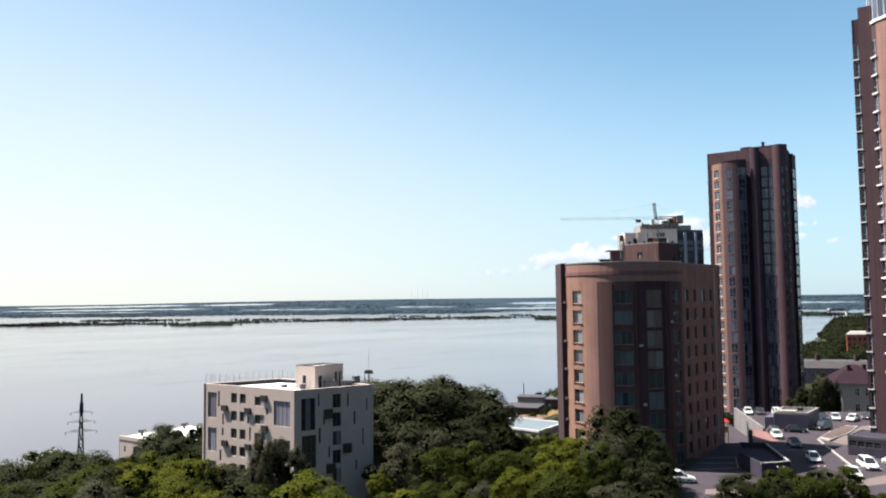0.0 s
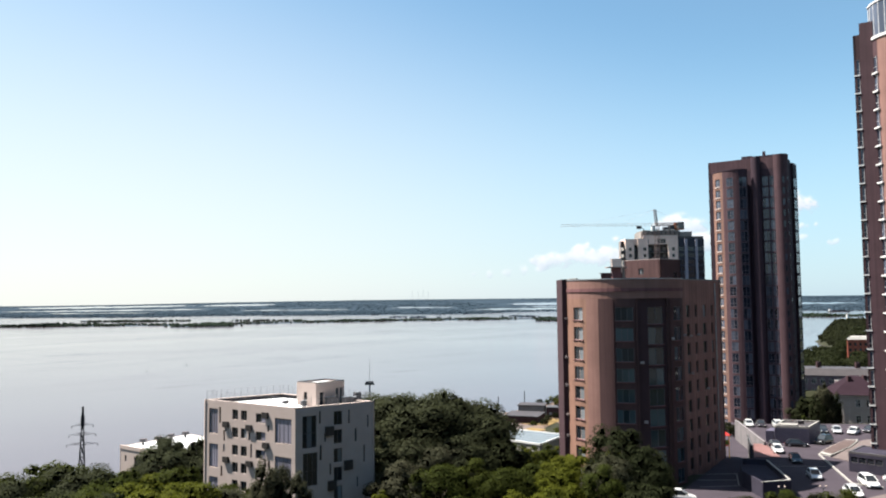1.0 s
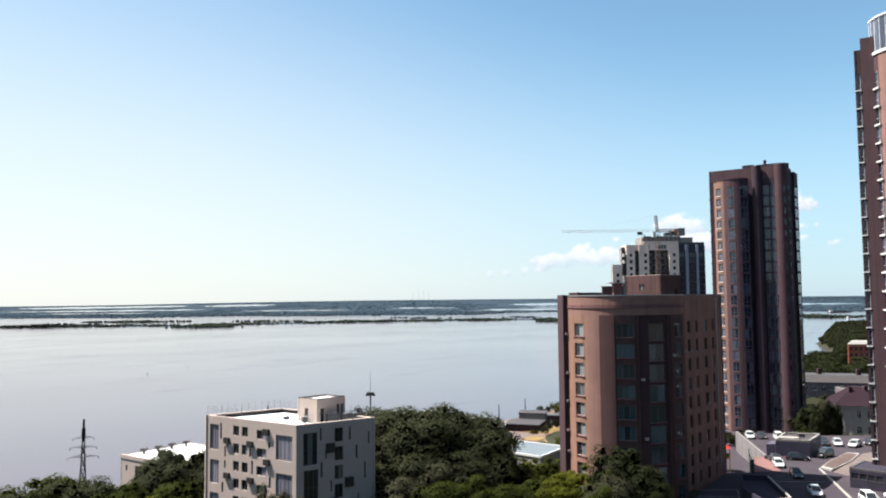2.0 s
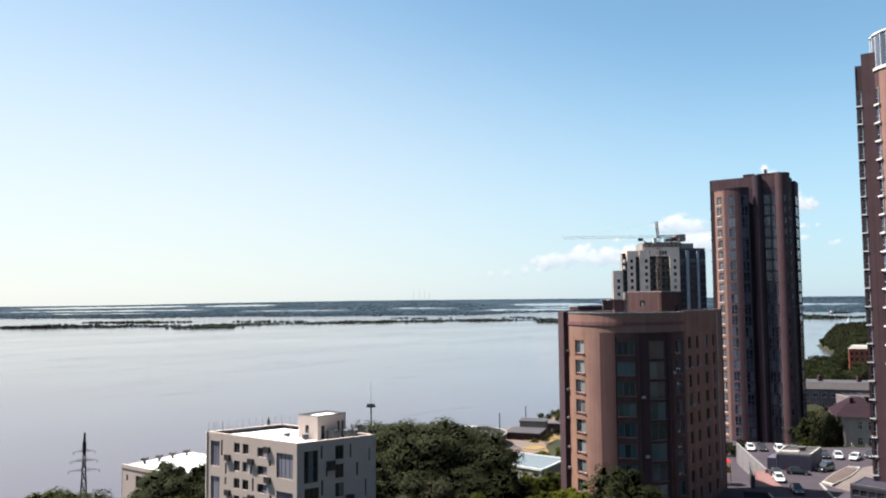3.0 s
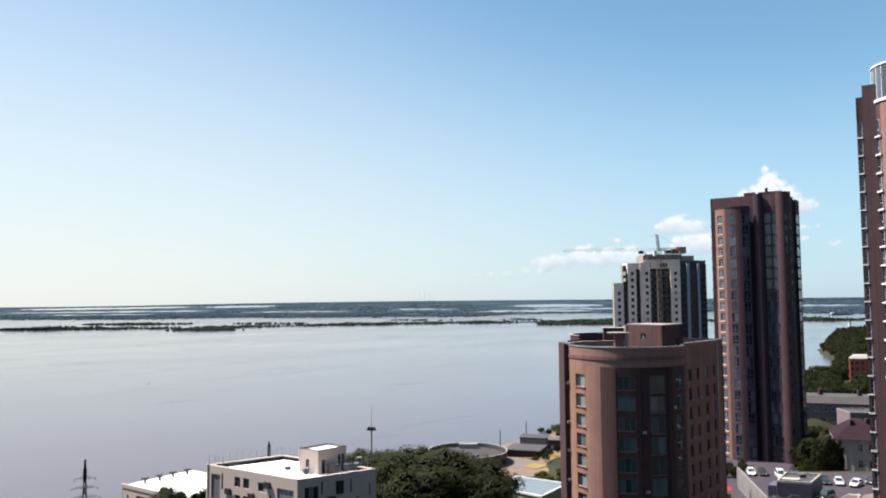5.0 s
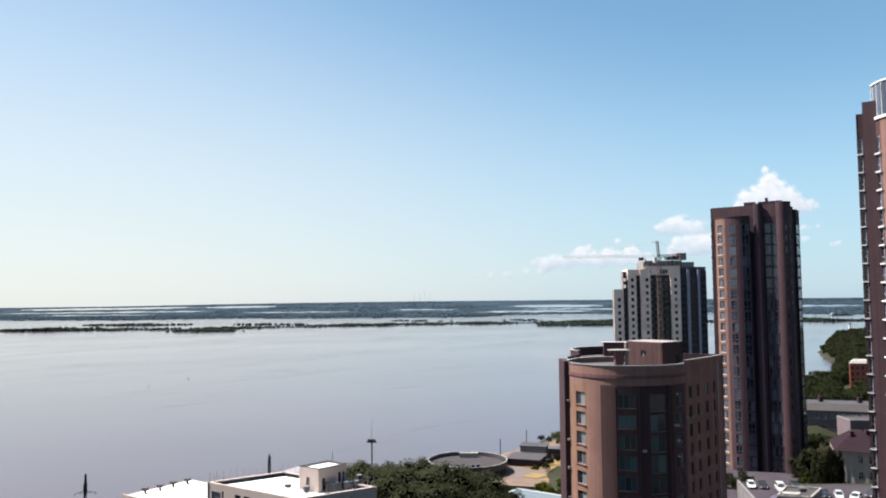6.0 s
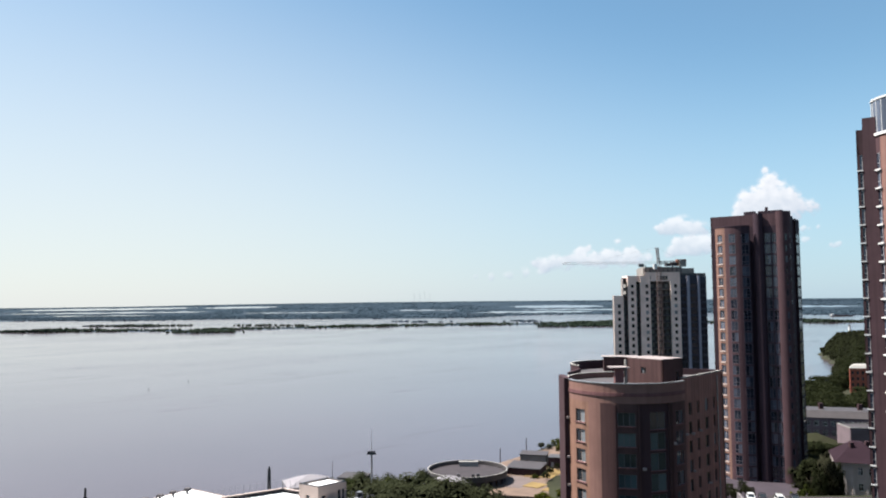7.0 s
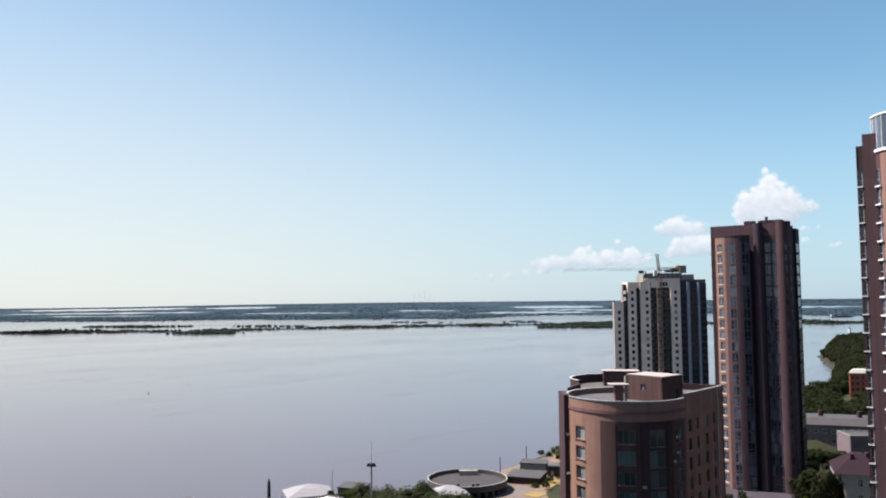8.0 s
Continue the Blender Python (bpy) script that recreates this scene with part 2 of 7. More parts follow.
GLASS = glass_mat("window_glass", (0.014, 0.016, 0.020), share=0.12)
# part of these panes' pale blue is sky reflection put into the colour
GLASS_BLUE = glass_mat("bluish_window_glass", (0.022, 0.028, 0.042), 0.05, (0.085, 0.10, 0.135), 0.55)
GLASS_NAVY = glass_mat("navy_window_glass", (0.013, 0.016, 0.025), 0.05, (0.085, 0.095, 0.125), 0.5)
GLASS_TEAL = glass_mat("teal_window_glass", (0.016, 0.026, 0.031), 0.05, (0.075, 0.110, 0.120), 0.55)
GLASS_LILAC = glass_mat("lilac_curtained_glass", (0.075, 0.072, 0.095), 0.05, (0.27, 0.255, 0.31), 1.0)
GLASS_PALE = glass_mat("curtained_window_glass", (0.060, 0.066, 0.072), 0.06, (0.24, 0.255, 0.265), 0.8)
BRICK_RED = facade_mat("orange_brick", (0.244, 0.093, 0.049), 0.2)
BARK = mat("bark", (0.077, 0.059, 0.045), 0.9, vary=0.35, scale=2, fine=14, bump=0.5)
LEAF_YELLOW = leaf_mat("yellow_green_leaves", (0.050, 0.056, 0.006), (0.072, 0.078, 0.008))
LEAF_GREEN = leaf_mat("green_leaves", (0.026, 0.033, 0.006), (0.038, 0.043, 0.007))
LEAF_DARK = leaf_mat("deep_green_leaves", (0.018, 0.022, 0.009), (0.028, 0.031, 0.013))
LEAF_SAGE = leaf_mat("sage_green_leaves", (0.027, 0.031, 0.015), (0.036, 0.039, 0.019))
LEAF_GREY = leaf_mat("grey_green_leaves", (0.042, 0.043, 0.025), (0.052, 0.050, 0.030))
WATER = water_mat("river_water")
POOL_WATER = mat("still_flood_water", (0.12, 0.11, 0.11), 0.03, vary=0.1, scale=0.004, fine=0.02, bump=0.0, spec=0.8)
TERRACE = mat("brown_pink_paving", (0.122, 0.085, 0.065), 0.85, vary=0.25, scale=0.3, fine=3, bump=0.2)


# ---- tools for shapes ----
def part(name, bm, material, parent=None, label="", smooth=False):
    """Links a bmesh as ONE mesh object, under a thing or a part if parent is given."""
    me = bpy.data.meshes.new(name)
    bm.normal_update()
    bm.to_mesh(me)
    bm.free()
    if smooth:
        for p in me.polygons:
            p.use_smooth = True
    me.materials.append(material)
    ob = new(name, me)
    ob.parent = parent
    return tagged(ob, label)


def shared(name, me, parent, m):
    """One more object on a mesh that alike pieces share."""
    ob = new(name, me)
    ob.parent = parent
    ob.matrix_basis = m
    return ob


def thing(name, label, category, group="", at=None):
    ob = new(name)
    if at:
        ob.matrix_basis = at
    return tagged(ob, label, category, group)


def block(bm, x0, x1, y0, y1, z0, z1, m=None):
    v = [bm.verts.new((m @ Vector(p)) if m else p) for p in ((x0, y0, z0), (x1, y0, z0), (x1, y1, z0), (x0, y1, z0), (x0, y0, z1), (x1, y0, z1), (x1, y1, z1), (x0, y1, z1))]
    for f in ((0, 3, 2, 1), (4, 5, 6, 7), (0, 1, 5, 4), (1, 2, 6, 5), (2, 3, 7, 6), (3, 0, 4, 7)):
        bm.faces.new([v[i] for i in f])
    return bm


def prism(bm, foot, z0, z1, top=None):
    """A column over a footprint that runs counter-clockwise; top: a footprint of its own for the upper end."""
    lo = [bm.verts.new((x, y, z0)) for x, y in foot]
    hi = [bm.verts.new((x, y, z1)) for x, y in (top or foot)]
    k = len(foot)
    for i in range(k):
        bm.faces.new((lo[i], lo[(i + 1) % k], hi[(i + 1) % k], hi[i]))
    bm.faces.new(hi)
    bm.faces.new(lo[::-1])
    return bm


def rod(bm, a, b, r0, r1=None, sides=6):
    """A tapered round bar from a to b."""
    a, b = Vector(a), Vector(b)
    q = (b - a).to_track_quat("Z", "Y").to_matrix()
    rings = []
    for p, r in ((a, r0), (b, r0 if r1 is None else r1)):
        rings.append([bm.verts.new(p + q @ Vector((r * math.cos(2 * math.pi * i / sides), r * math.sin(2 * math.pi * i / sides), 0))) for i in range(sides)])
    for i in range(sides):
        j = (i + 1) % sides
        bm.faces.new((rings[0][i], rings[0][j], rings[1][j], rings[1][i]))
    bm.faces.new(rings[1])
    bm.faces.new(rings[0][::-1])
    return bm


def circle(cx, cy, r, a0=0.0, a1=360.0, n=48):
    full = abs(a1 - a0) >= 359.9
    return [(cx + r * math.cos(radians(a0 + (a1 - a0) * i / (n if full else n - 1))), cy + r * math.sin(radians(a0 + (a1 - a0) * i / (n if full else n - 1)))) for i in range(n)]


class Flat:
    """An upright flat face: u runs to the right as seen from outside, d goes into the wall."""
    def __init__(self, p, q):
        self.p, self.q = Vector((p[0], p[1], 0)), Vector((q[0], q[1], 0))
        self.len = (self.q - self.p).length
        self.u = (self.q - self.p) / self.len
        self.inward = Vector((-self.u.y, self.u.x, 0))
        self.step = 1e9

    def at(self, u, z, d):
        return self.p + self.u * u + self.inward * d + Vector((0, 0, z))

    def turn(self, u):
        return self.u, self.inward


class Round:
    """An upright round face about (cx, cy), from angle a0 to a1 in degrees, counter-clockwise from above."""
    def __init__(self, cx, cy, r, a0, a1):
        self.c, self.r, self.a0 = Vector((cx, cy, 0)), r, radians(a0)
        self.len = r * radians(a1 - a0)
        self.step = r * radians(6)

    def at(self, u, z, d):
        a = self.a0 + u / self.r
        return self.c + Vector((math.cos(a), math.sin(a), 0)) * (self.r - d) + Vector((0, 0, z))

    def turn(self, u):
        a = self.a0 + u / self.r
        out = Vector((math.cos(a), math.sin(a), 0))
        return Vector((-out.y, out.x, 0)), -out

    def u_of(self, degrees):
        return (radians(degrees) - self.a0) * self.r


def sheet(face, z0, z1, holes=(), thick=0.4, u0=0.0, u1=None, bm=None):
    """A wall with thickness on a face; each hole (ua, ub, za, zb) goes through it."""
    bm = bm or bmesh.new()
    u1 = face.len if u1 is None else u1
    us, zs = {u0, u1}, {z0, z1}
    for a, b, c, d in holes:
        us |= {max(u0, min(u1, a)), max(u0, min(u1, b))}
        zs |= {max(z0, min(z1, c)), max(z0, min(z1, d))}
    k = math.ceil((u1 - u0) / face.step)
    for i in range(1, k):
        us.add(u0 + (u1 - u0) * i / k)
    us, zs = sorted(us), sorted(zs)
    us = [u for i, u in enumerate(us) if i == 0 or u - us[i - 1] > 1e-4]
    solid = [[not any(a < (us[i] + us[i + 1]) / 2 < b and c < (zs[j] + zs[j + 1]) / 2 < d for a, b, c, d in holes) for j in range(len(zs) - 1)] for i in range(len(us) - 1)]
    seen = {}

    def v(i, j, d):
        key = (i, j, d)
        if key not in seen:
            seen[key] = bm.verts.new(face.at(us[i], zs[j], d))
        return seen[key]

    ni, nj = len(us) - 1, len(zs) - 1
    for i in range(ni):
        for j in range(nj):
            if not solid[i][j]:
                continue
            bm.faces.new((v(i, j, 0), v(i + 1, j, 0), v(i + 1, j + 1, 0), v(i, j + 1, 0)))
            bm.faces.new((v(i, j + 1, thick), v(i + 1, j + 1, thick), v(i + 1, j, thick), v(i, j, thick)))
            if i == 0 or not solid[i - 1][j]:
                bm.faces.new((v(i, j, 0), v(i, j + 1, 0), v(i, j + 1, thick), v(i, j, thick)))
            if i == ni - 1 or not solid[i + 1][j]:
                bm.faces.new((v(i + 1, j, thick), v(i + 1, j + 1, thick), v(i + 1, j + 1, 0), v(i + 1, j, 0)))
            if j == 0 or not solid[i][j - 1]:
                bm.faces.new((v(i, j, thick), v(i + 1, j, thick), v(i + 1, j, 0), v(i, j, 0)))
            if j == nj - 1 or not solid[i][j + 1]:
                bm.faces.new((v(i, j + 1, 0), v(i + 1, j + 1, 0), v(i + 1, j + 1, thick), v(i, j + 1, thick)))
    return bm


_WINDOWS, _DRAWN = {}, {}


def drawn_pane(me, material):
    """The same pane before a drawn curtain."""
    if me.name not in _DRAWN:
        c = me.copy()
        c.materials.clear()
        c.materials.append(material)
        _DRAWN[me.name] = c
    return _DRAWN[me.name]


def window(parent, face, hole, bars=1, rail=0.0, frame_mat=None, glass=None, deep=0.15, name="window", sill=0.0, drawn=None):
    """A framed window in a hole of a face: frame with upright bars (and a cross rail), a pane, and a sill if it shows."""
    ua, ub, za, zb = hole
    w, h = round(ub - ua, 2), round(zb - za, 2)
    frame_mat, glass = frame_mat or FRAME_DARK, glass or GLASS
    key = (w, h, bars, rail, frame_mat.name, glass.name, sill)
    if key not in _WINDOWS:
        t = min(0.09, w * 0.12)
        cuts = [-w / 2 + w * i / (bars + 1) for i in range(bars + 2)]
        lights = []
        for i in range(bars + 1):
            xa = cuts[i] + (t if i == 0 else 0.04) + w / 2
            xb = cuts[i + 1] - (t if i == bars else 0.04) + w / 2
            if rail:
                lights += [(xa, xb, t, rail - 0.04), (xa, xb, rail + 0.04, h - t)]
            else:
                lights.append((xa, xb, t, h - t))
        bm = sheet(Flat((-w / 2, 0), (w / 2, 0)), 0, h, lights, 0.08)
        frame_me = bpy.data.meshes.new(name)
        bm.to_mesh(frame_me)
        bm.free()
        frame_me.materials.append(frame_mat)
        bm = bmesh.new()
        half = w / (bars + 1) / 2 - 0.015
        block(bm, -half, half, 0.03, 0.05, t * 0.5, h - t * 0.5)
        pane_me = bpy.data.meshes.new("pane")
        bm.to_mesh(pane_me)
        bm.free()
        pane_me.materials.append(glass)
        sill_me = None
        if sill:
            bm = block(bmesh.new(), -w / 2 - 0.12, w / 2 + 0.12, -deep - 0.10, 0.0, -sill, 0.02)
            sill_me = bpy.data.meshes.new("window_sill")
            bm.to_mesh(sill_me)
            bm.free()
            sill_me.materials.append(STUCCO if frame_mat is FRAME_WHITE else MAUVE)
        _WINDOWS[key] = (frame_me, pane_me, sill_me)
    frame_me, pane_me, sill_me = _WINDOWS[key]
    um = (ua + ub) / 2
    x, y = face.turn(um)
    o = face.at(um, za, deep)
    m = Matrix(((x.x, y.x, 0, o.x), (x.y, y.y, 0, o.y), (0, 0, 1, o.z), (0, 0, 0, 1)))
    ob = shared(name, frame_me, parent, m)
    for i in range(bars + 1):
        pane = shared("pane", pane_me, ob, Matrix.Translation((-w / 2 + w * (i + 0.5) / (bars + 1), 0, 0)))
        if drawn and i == bars:
            pane.data = drawn_pane(pane_me, drawn)
    if sill_me:
        shared("window_sill", sill_me, ob, Matrix())
    return ob


def facade(parent, face, z0, z1, holes, material, thick=0.4, name="wall", **how):
    """A wall part with all its windows set in."""
    part(name, sheet(face, z0, z1, holes, thick), material, parent)
    for h in holes:
        window(parent, face, h, **how)


def smooth_step(a, b, x):
    t = max(0.0, min(1.0, (x - a) / (b - a)))
    return t * t * (3 - 2 * t)


def between(x, pairs):
    """The broken line through (x, value) pairs."""
    if x <= pairs[0][0]:
        return pairs[0][1]
    for (x0, v0), (x1, v1) in zip(pairs, pairs[1:]):
        if x <= x1:
            return v0 + (v1 - v0) * (x - x0) / (x1 - x0)
    return pairs[-1][1]


# ---- the ground: plateau, bluff, river bed and the flooded lowland beyond ----
WATER_Z = -31.0
PARK_Z = -1.3
SHORE = [(-4000, 205), (-160, 215), (-60, 245), (0, 290), (45, 345), (150, 430), (228, 486), (296, 590), (366, 728), (440, 868), (472, 960), (504, 1036), (560, 1100), (720, 1170), (4000, 1240)]


def ground_z(x, y):
    """Height of the ground, in metres over the car park."""
    inland = between(x, SHORE) - y
    n = noise.noise((x * 0.02, y * 0.02, 3.1))
    if inland > -12:
        z = WATER_Z - 3 + 3.4 * smooth_step(-12, 3, inland) + 19 * smooth_step(0, 45, inland) + 11.6 * smooth_step(85, 215, inland)
        z += n * 1.4 * smooth_step(5, 30, inland) * (1 - smooth_step(120, 170, inland))
        if x > 190:
            z -= 3.5 * smooth_step(190, 260, x) * smooth_step(60, 160, inland)
        # the slope falls away to the left of the white house
        z -= 9 * smooth_step(-35, -85, x) * smooth_step(20, 60, inland)
        # the wooded hollow below the round house, and the sunken court beside the ramp
        z -= 5.5 * smooth_step(100, 128, y) * (1 - smooth_step(20, 31, x)) * smooth_step(20, 60, inland)
        if 25 < x < 112 and 91 < y < 192:
            z = min(z, PARK_Z - 0.5)
        if 38 < x < 71 and 131 < y < 215:
            z = min(z, -4.8 - 4 * smooth_step(176, 190, y))
        elif 71 <= x < 106 and 182 < y < 225:
            z = min(z, -1.8 - 6.5 * smooth_step(184, 196, y))
        # paved court at the far tower's foot, and the sunken lane before the rear house
        if 63 < x < 106 and 183 < y < 242:
            z = min(z, -8.6)
        if 97 < x < 182 and 206 < y < 303:
            z = min(z, -16.0)
        return z
    if y < 1700:
        return WATER_Z - 3
    # far side: a broken first bank, flooded meadows, then land that rises to the skyline
    m = noise.noise((x * 0.0011, y * 0.0035, 7.7)) + 0.5 * noise.noise((x * 0.004, y * 0.012, 1.3))
    bank = between(x, [(-4000, 2150), (-1250, 2060), (-700, 2030), (-200, 2260), (250, 2340), (900, 2280), (4000, 2300)])
    z = WATER_Z - 1.2
    z += 2.4 * math.exp(-((y - bank) / (70 + 40 * m)) ** 2) if abs(y - bank) < 600 else 0
    isle = ((x + 590) / 78) ** 2 + ((y - 1890) / 26) ** 2
    isle = min(isle, ((x - 420) / 170) ** 2 + ((y - 2085) / 22) ** 2)
    if isle < 4:
        z = max(z, WATER_Z + 1.3 - isle)
    if 2350 < y < 4000:
        z = max(z, WATER_Z - 1.1 + 1.5 * m + 1.9 * smooth_step(2980, 3300, y + 260 * noise.noise((x * 0.0016, 4.0, 2.2)) - 520 * smooth_step(50, 500, x) * (1 - smooth_step(1150, 1600, x))))
    if y > 3700:
        z = max(z, WATER_Z - 0.6 + (63 - 17 * smooth_step(-500, -2600, x)) * smooth_step(3700, 5200, y) / smooth_step(3700, 5200, 4940) + 1.5 * m)
    return z


# bright pools of flood water on the far land: from x to x, from y to y
POOLS = ((-2560, -1470, 4500, 4690), (-1440, -1000, 4480, 4640), (-2500, -1300, 4230, 4320), (360, 900, 4300, 4480), (-300, 60, 4180, 4240), (700, 1300, 4100, 4180), (-1100, -500, 4080, 4140), (150, 780, 3930, 4060), (420, 800, 4150, 4220), (60, 520, 3790, 3860), (980, 1500, 4330, 4420), (-2100, -1500, 3980, 4040), (1500, 2300, 4200, 4290))


def make_ground():
    def axis(stops):
        out = []
        for (a, b, s) in stops:
            out += list(np.arange(a, b, s))
        return [float(v) for v in out] + [float(stops[-1][1])]
    xs = axis([(-3600, -1500, 60), (-1500, -320, 24), (-320, -110, 9), (-110, 130, 4.0), (130, 330, 9), (330, 1500, 24), (1500, 3600, 60)])
    ys = axis([(-900, -60, 60), (-60, 40, 12), (40, 350, 4.5), (350, 1200, 16), (1200, 1800, 50), (1800, 2500, 12), (2500, 3700, 24), (3700, 4948, 30)])
    verts = [(x, y, ground_z(x, y)) for y in ys for x in xs]
    k = len(xs)
    faces = [(j * k + i, j * k + i + 1, (j + 1) * k + i + 1, (j + 1) * k + i) for j in range(len(ys) - 1) for i in range(k - 1)]
    me = bpy.data.meshes.new("ground")
    me.from_pydata(verts, [], faces)
    for p in me.polygons:
        p.use_smooth = True
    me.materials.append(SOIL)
    me.materials.append(HAZED_MEADOW)
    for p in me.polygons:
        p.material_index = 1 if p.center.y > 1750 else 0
    tagged(new("ground", me), "grassy hillside falling to the river and low far bank", "ground", kind="structure")


make_ground()
_w = block(bmesh.new(), -3600, 3600, 150, 4300, WATER_Z - 0.5, WATER_Z)
tagged(part("water", _w, WATER), "wide calm grey-brown river under a bright sky", "water", kind="structure")


# ---- the beige office house with scattered windows ----
def make_office_house():
    house = thing("office_house", "beige stucco office house with scattered windows and white flat roof", "building")
    c, el, er = Vector((-22.45, 116.1)), Vector((-0.8313, 0.5559)), Vector((0.8332, 0.5530))
    a, b = 20.7, 13.4
    z0, z1 = -15.0, 11.6
    left, back = c + el * a, c + el * a + er * b
    right = c + er * b
    west, south = Flat(left, c), Flat(c, right)
    glazing = [(1.2, 3.4, 6.4, 10.4), (1.3, 3.45, 1.0, 4.75), (16.4, 19.9, 6.2, 9.95), (16.4, 19.9, 0.7, 4.2), (1.3, 3.45, -4.2, -0.5)]
    small = [(u, u + 1.36, z, z + 1.56) for z in (9.0, 6.2, 3.45, 0.75, -2.0) for u in (6.8, 8.82)]
    square = [(12.2, 14.35, z, z + 1.38) for z in (8.95, 6.17, 3.4, 0.58)]
    slits = [(3.68, 4.1, 8.2, 10.7), (4.72, 5.1, 5.4, 7.1), (4.66, 5.1, 3.65, 4.9), (4.12, 4.56, -0.3, 1.4), (10.54, 10.92, 6.0, 7.2), (11.0, 11.4, 3.4, 5.5), (14.76, 15.15, 7.7, 8.65), (14.92, 15.38, 1.8, 3.35)]
    part("wall", sheet(west, z0, z1, glazing + small + square + slits), STUCCO, house)
    for h in glazing:
        window(house, west, h, bars=3, glass=GLASS_LILAC)
    for h in small:
        window(house, west, h, bars=1)
    for h in square:
        window(house, west, h, bars=1, drawn=GLASS_LILAC)
    for h in slits:
        window(house, west, h, bars=0)
    glazing = [(1.15, 3.45, 5.55, 10.35), (1.24, 3.62, -0.1, 4.8)]
    square = [(6.32, 7.74, z, z + 2.1) for z in (8.57, 5.73, 2.89, 0.05, -2.8)]
    slits = [(3.88, 4.15, 9.0, 10.95), (8.81, 9.07, 8.6, 10.7), (4.76, 5.02, 6.2, 7.4), (3.97, 4.32, 3.45, 5.75), (9.92, 10.26, 5.7, 7.75), (11.45, 11.7, 2.4, 5.0), (12.12, 12.37, 7.7, 9.65), (5.63, 5.89, 1.15, 2.85), (10.26, 10.51, -1.3, 0.3)]
    part("wall", sheet(south, z0, z1, glazing + square + slits), STUCCO, house)
    for h in glazing:
        window(house, south, h, bars=2, rail=2.2)
    for h in square:
        window(house, south, h, bars=1)
    for h in slits:
        window(house, south, h, bars=0)
    for p, q in ((right, back), (back, left)):
        part("wall", sheet(Flat(p, q), z0, z1), STUCCO, house)
    # boxes that stand out of the walls
    for face, rows in ((west, [(4.8, 7.66), (10.2, 7.57), (13.8, 9.76), (13.95, 5.18), (4.88, 2.12), (10.3, 2.0)]), (south, [(4.84, 7.1), (8.04, 1.6), (5.28, -1.17)])):
        for u, z in rows:
            bm = bmesh.new()
            w, h, out = (1.2, 0.88, 0.36) if face is west else (1.35, 1.4, 0.45)
            x, y = face.turn(u)
            o = face.at(u, z, 0)
            m = Matrix(((x.x, y.x, 0, o.x), (x.y, y.y, 0, o.y), (0, 0, 1, o.z), (0, 0, 0, 1)))
            block(bm, 0, w, -out, -0.002, 0, h, m)
            part("wall_box", bm, BLACKBOX, house, "dark bronze sheet box")
    def inset(d):
        return [tuple(c + el * d + er * d), tuple(c + er * (b - d) + el * d), tuple(c + er * (b - d) + el * (a - d)), tuple(c + er * d + el * (a - d))]
    part("roof", prism(bmesh.new(), inset(0.43), 10.7, 11.0), WHITE_ROOF, house, "white membrane roof")
    bm = bmesh.new()
    for p, q in ((c, right), (right, back), (back, left), (left, c)):
        sheet(Flat(p, q), 11.603, 11.72, thick=0.5, bm=bm)
    part("parapet_cap", bm, STUCCO, house)
    # near-black strip along the two rear inner faces of the parapet
    for p, q, inward in ((left + er * 0.45, back - er * 0.45, -el), (right + el * 0.45, back - el * 0.45, -er)):
        bm = bmesh.new()
        v = [bm.verts.new((*(e + inward * d), z)) for e, z in ((p, 11.003), (q, 11.003), (q, 11.6), (p, 11.6)) for d in (0.41, 0.45)]
        for ring in ((0, 2, 4, 6), (1, 7, 5, 3), (4, 5, 7, 6), (0, 6, 7, 1), (2, 3, 5, 4)):
            bm.faces.new([v[k] for k in ring])
        bmesh.ops.recalc_face_normals(bm, faces=bm.faces)
        part("parapet_lining", bm, DARK_LINING, house, "dark strip on the parapet's inner face")
    # rail stays along the roof edge
    for p, q in ((left, c), (c, right), (right, back), (back, left)):
        f = Flat(p, q)
        k = int(f.len / 1.15)
        for i in range(k):
            bm = rod(bmesh.new(), f.at(0.4 + i * 1.15, 11.7, 0.25), f.at(0.4 + i * 1.15, 13.2, 0.25), 0.03, sides=5)
            part("rail_post", bm, POST_GREY, house)
        bm = bmesh.new()
        rod(bm, f.at(0.2, 13.1, 0.25), f.at(f.len - 0.2, 13.1, 0.25), 0.008, sides=4)
        rod(bm, f.at(0.2, 12.4, 0.25), f.at(f.len - 0.2, 12.4, 0.25), 0.008, sides=4)
        part("rail_wire", bm, POST_GREY, house)
    # stair head
    n, pl, pr = Vector((-20.4, 122.4)), Vector((-23.9, 124.9)), Vector((-16.45, 126.4))
    pb = pl + pr - n
    w2, s2 = Flat(pl, n), Flat(n, pr)
    part("stair_head_wall", sheet(w2, 11.0, 14.7, [(1.55, 2.35, 11.02, 13.2)], 0.25), STUCCO, house)
    part("stair_head_wall", sheet(s2, 11.0, 14.7, [(0.7, 1.5, 11.02, 13.2), (3.9, 4.45, 11.6, 13.6), (4.8, 5.2, 11.6, 13.6)], 0.25), STUCCO, house)
    part("stair_head_wall", sheet(Flat(pr, pb), 11.0, 14.7, thick=0.25), STUCCO, house)
    part("stair_head_wall", sheet(Flat(pb, pl), 11.0, 14.7, thick=0.25), STUCCO, house)
    part("stair_head_roof", prism(bmesh.new(), [*[tuple(((n + pb) / 2).lerp(q, 0.9)) for q in (n, pr, pb, pl)]], 14.3, 14.5), WHITE_ROOF, house)
    bm = bmesh.new()
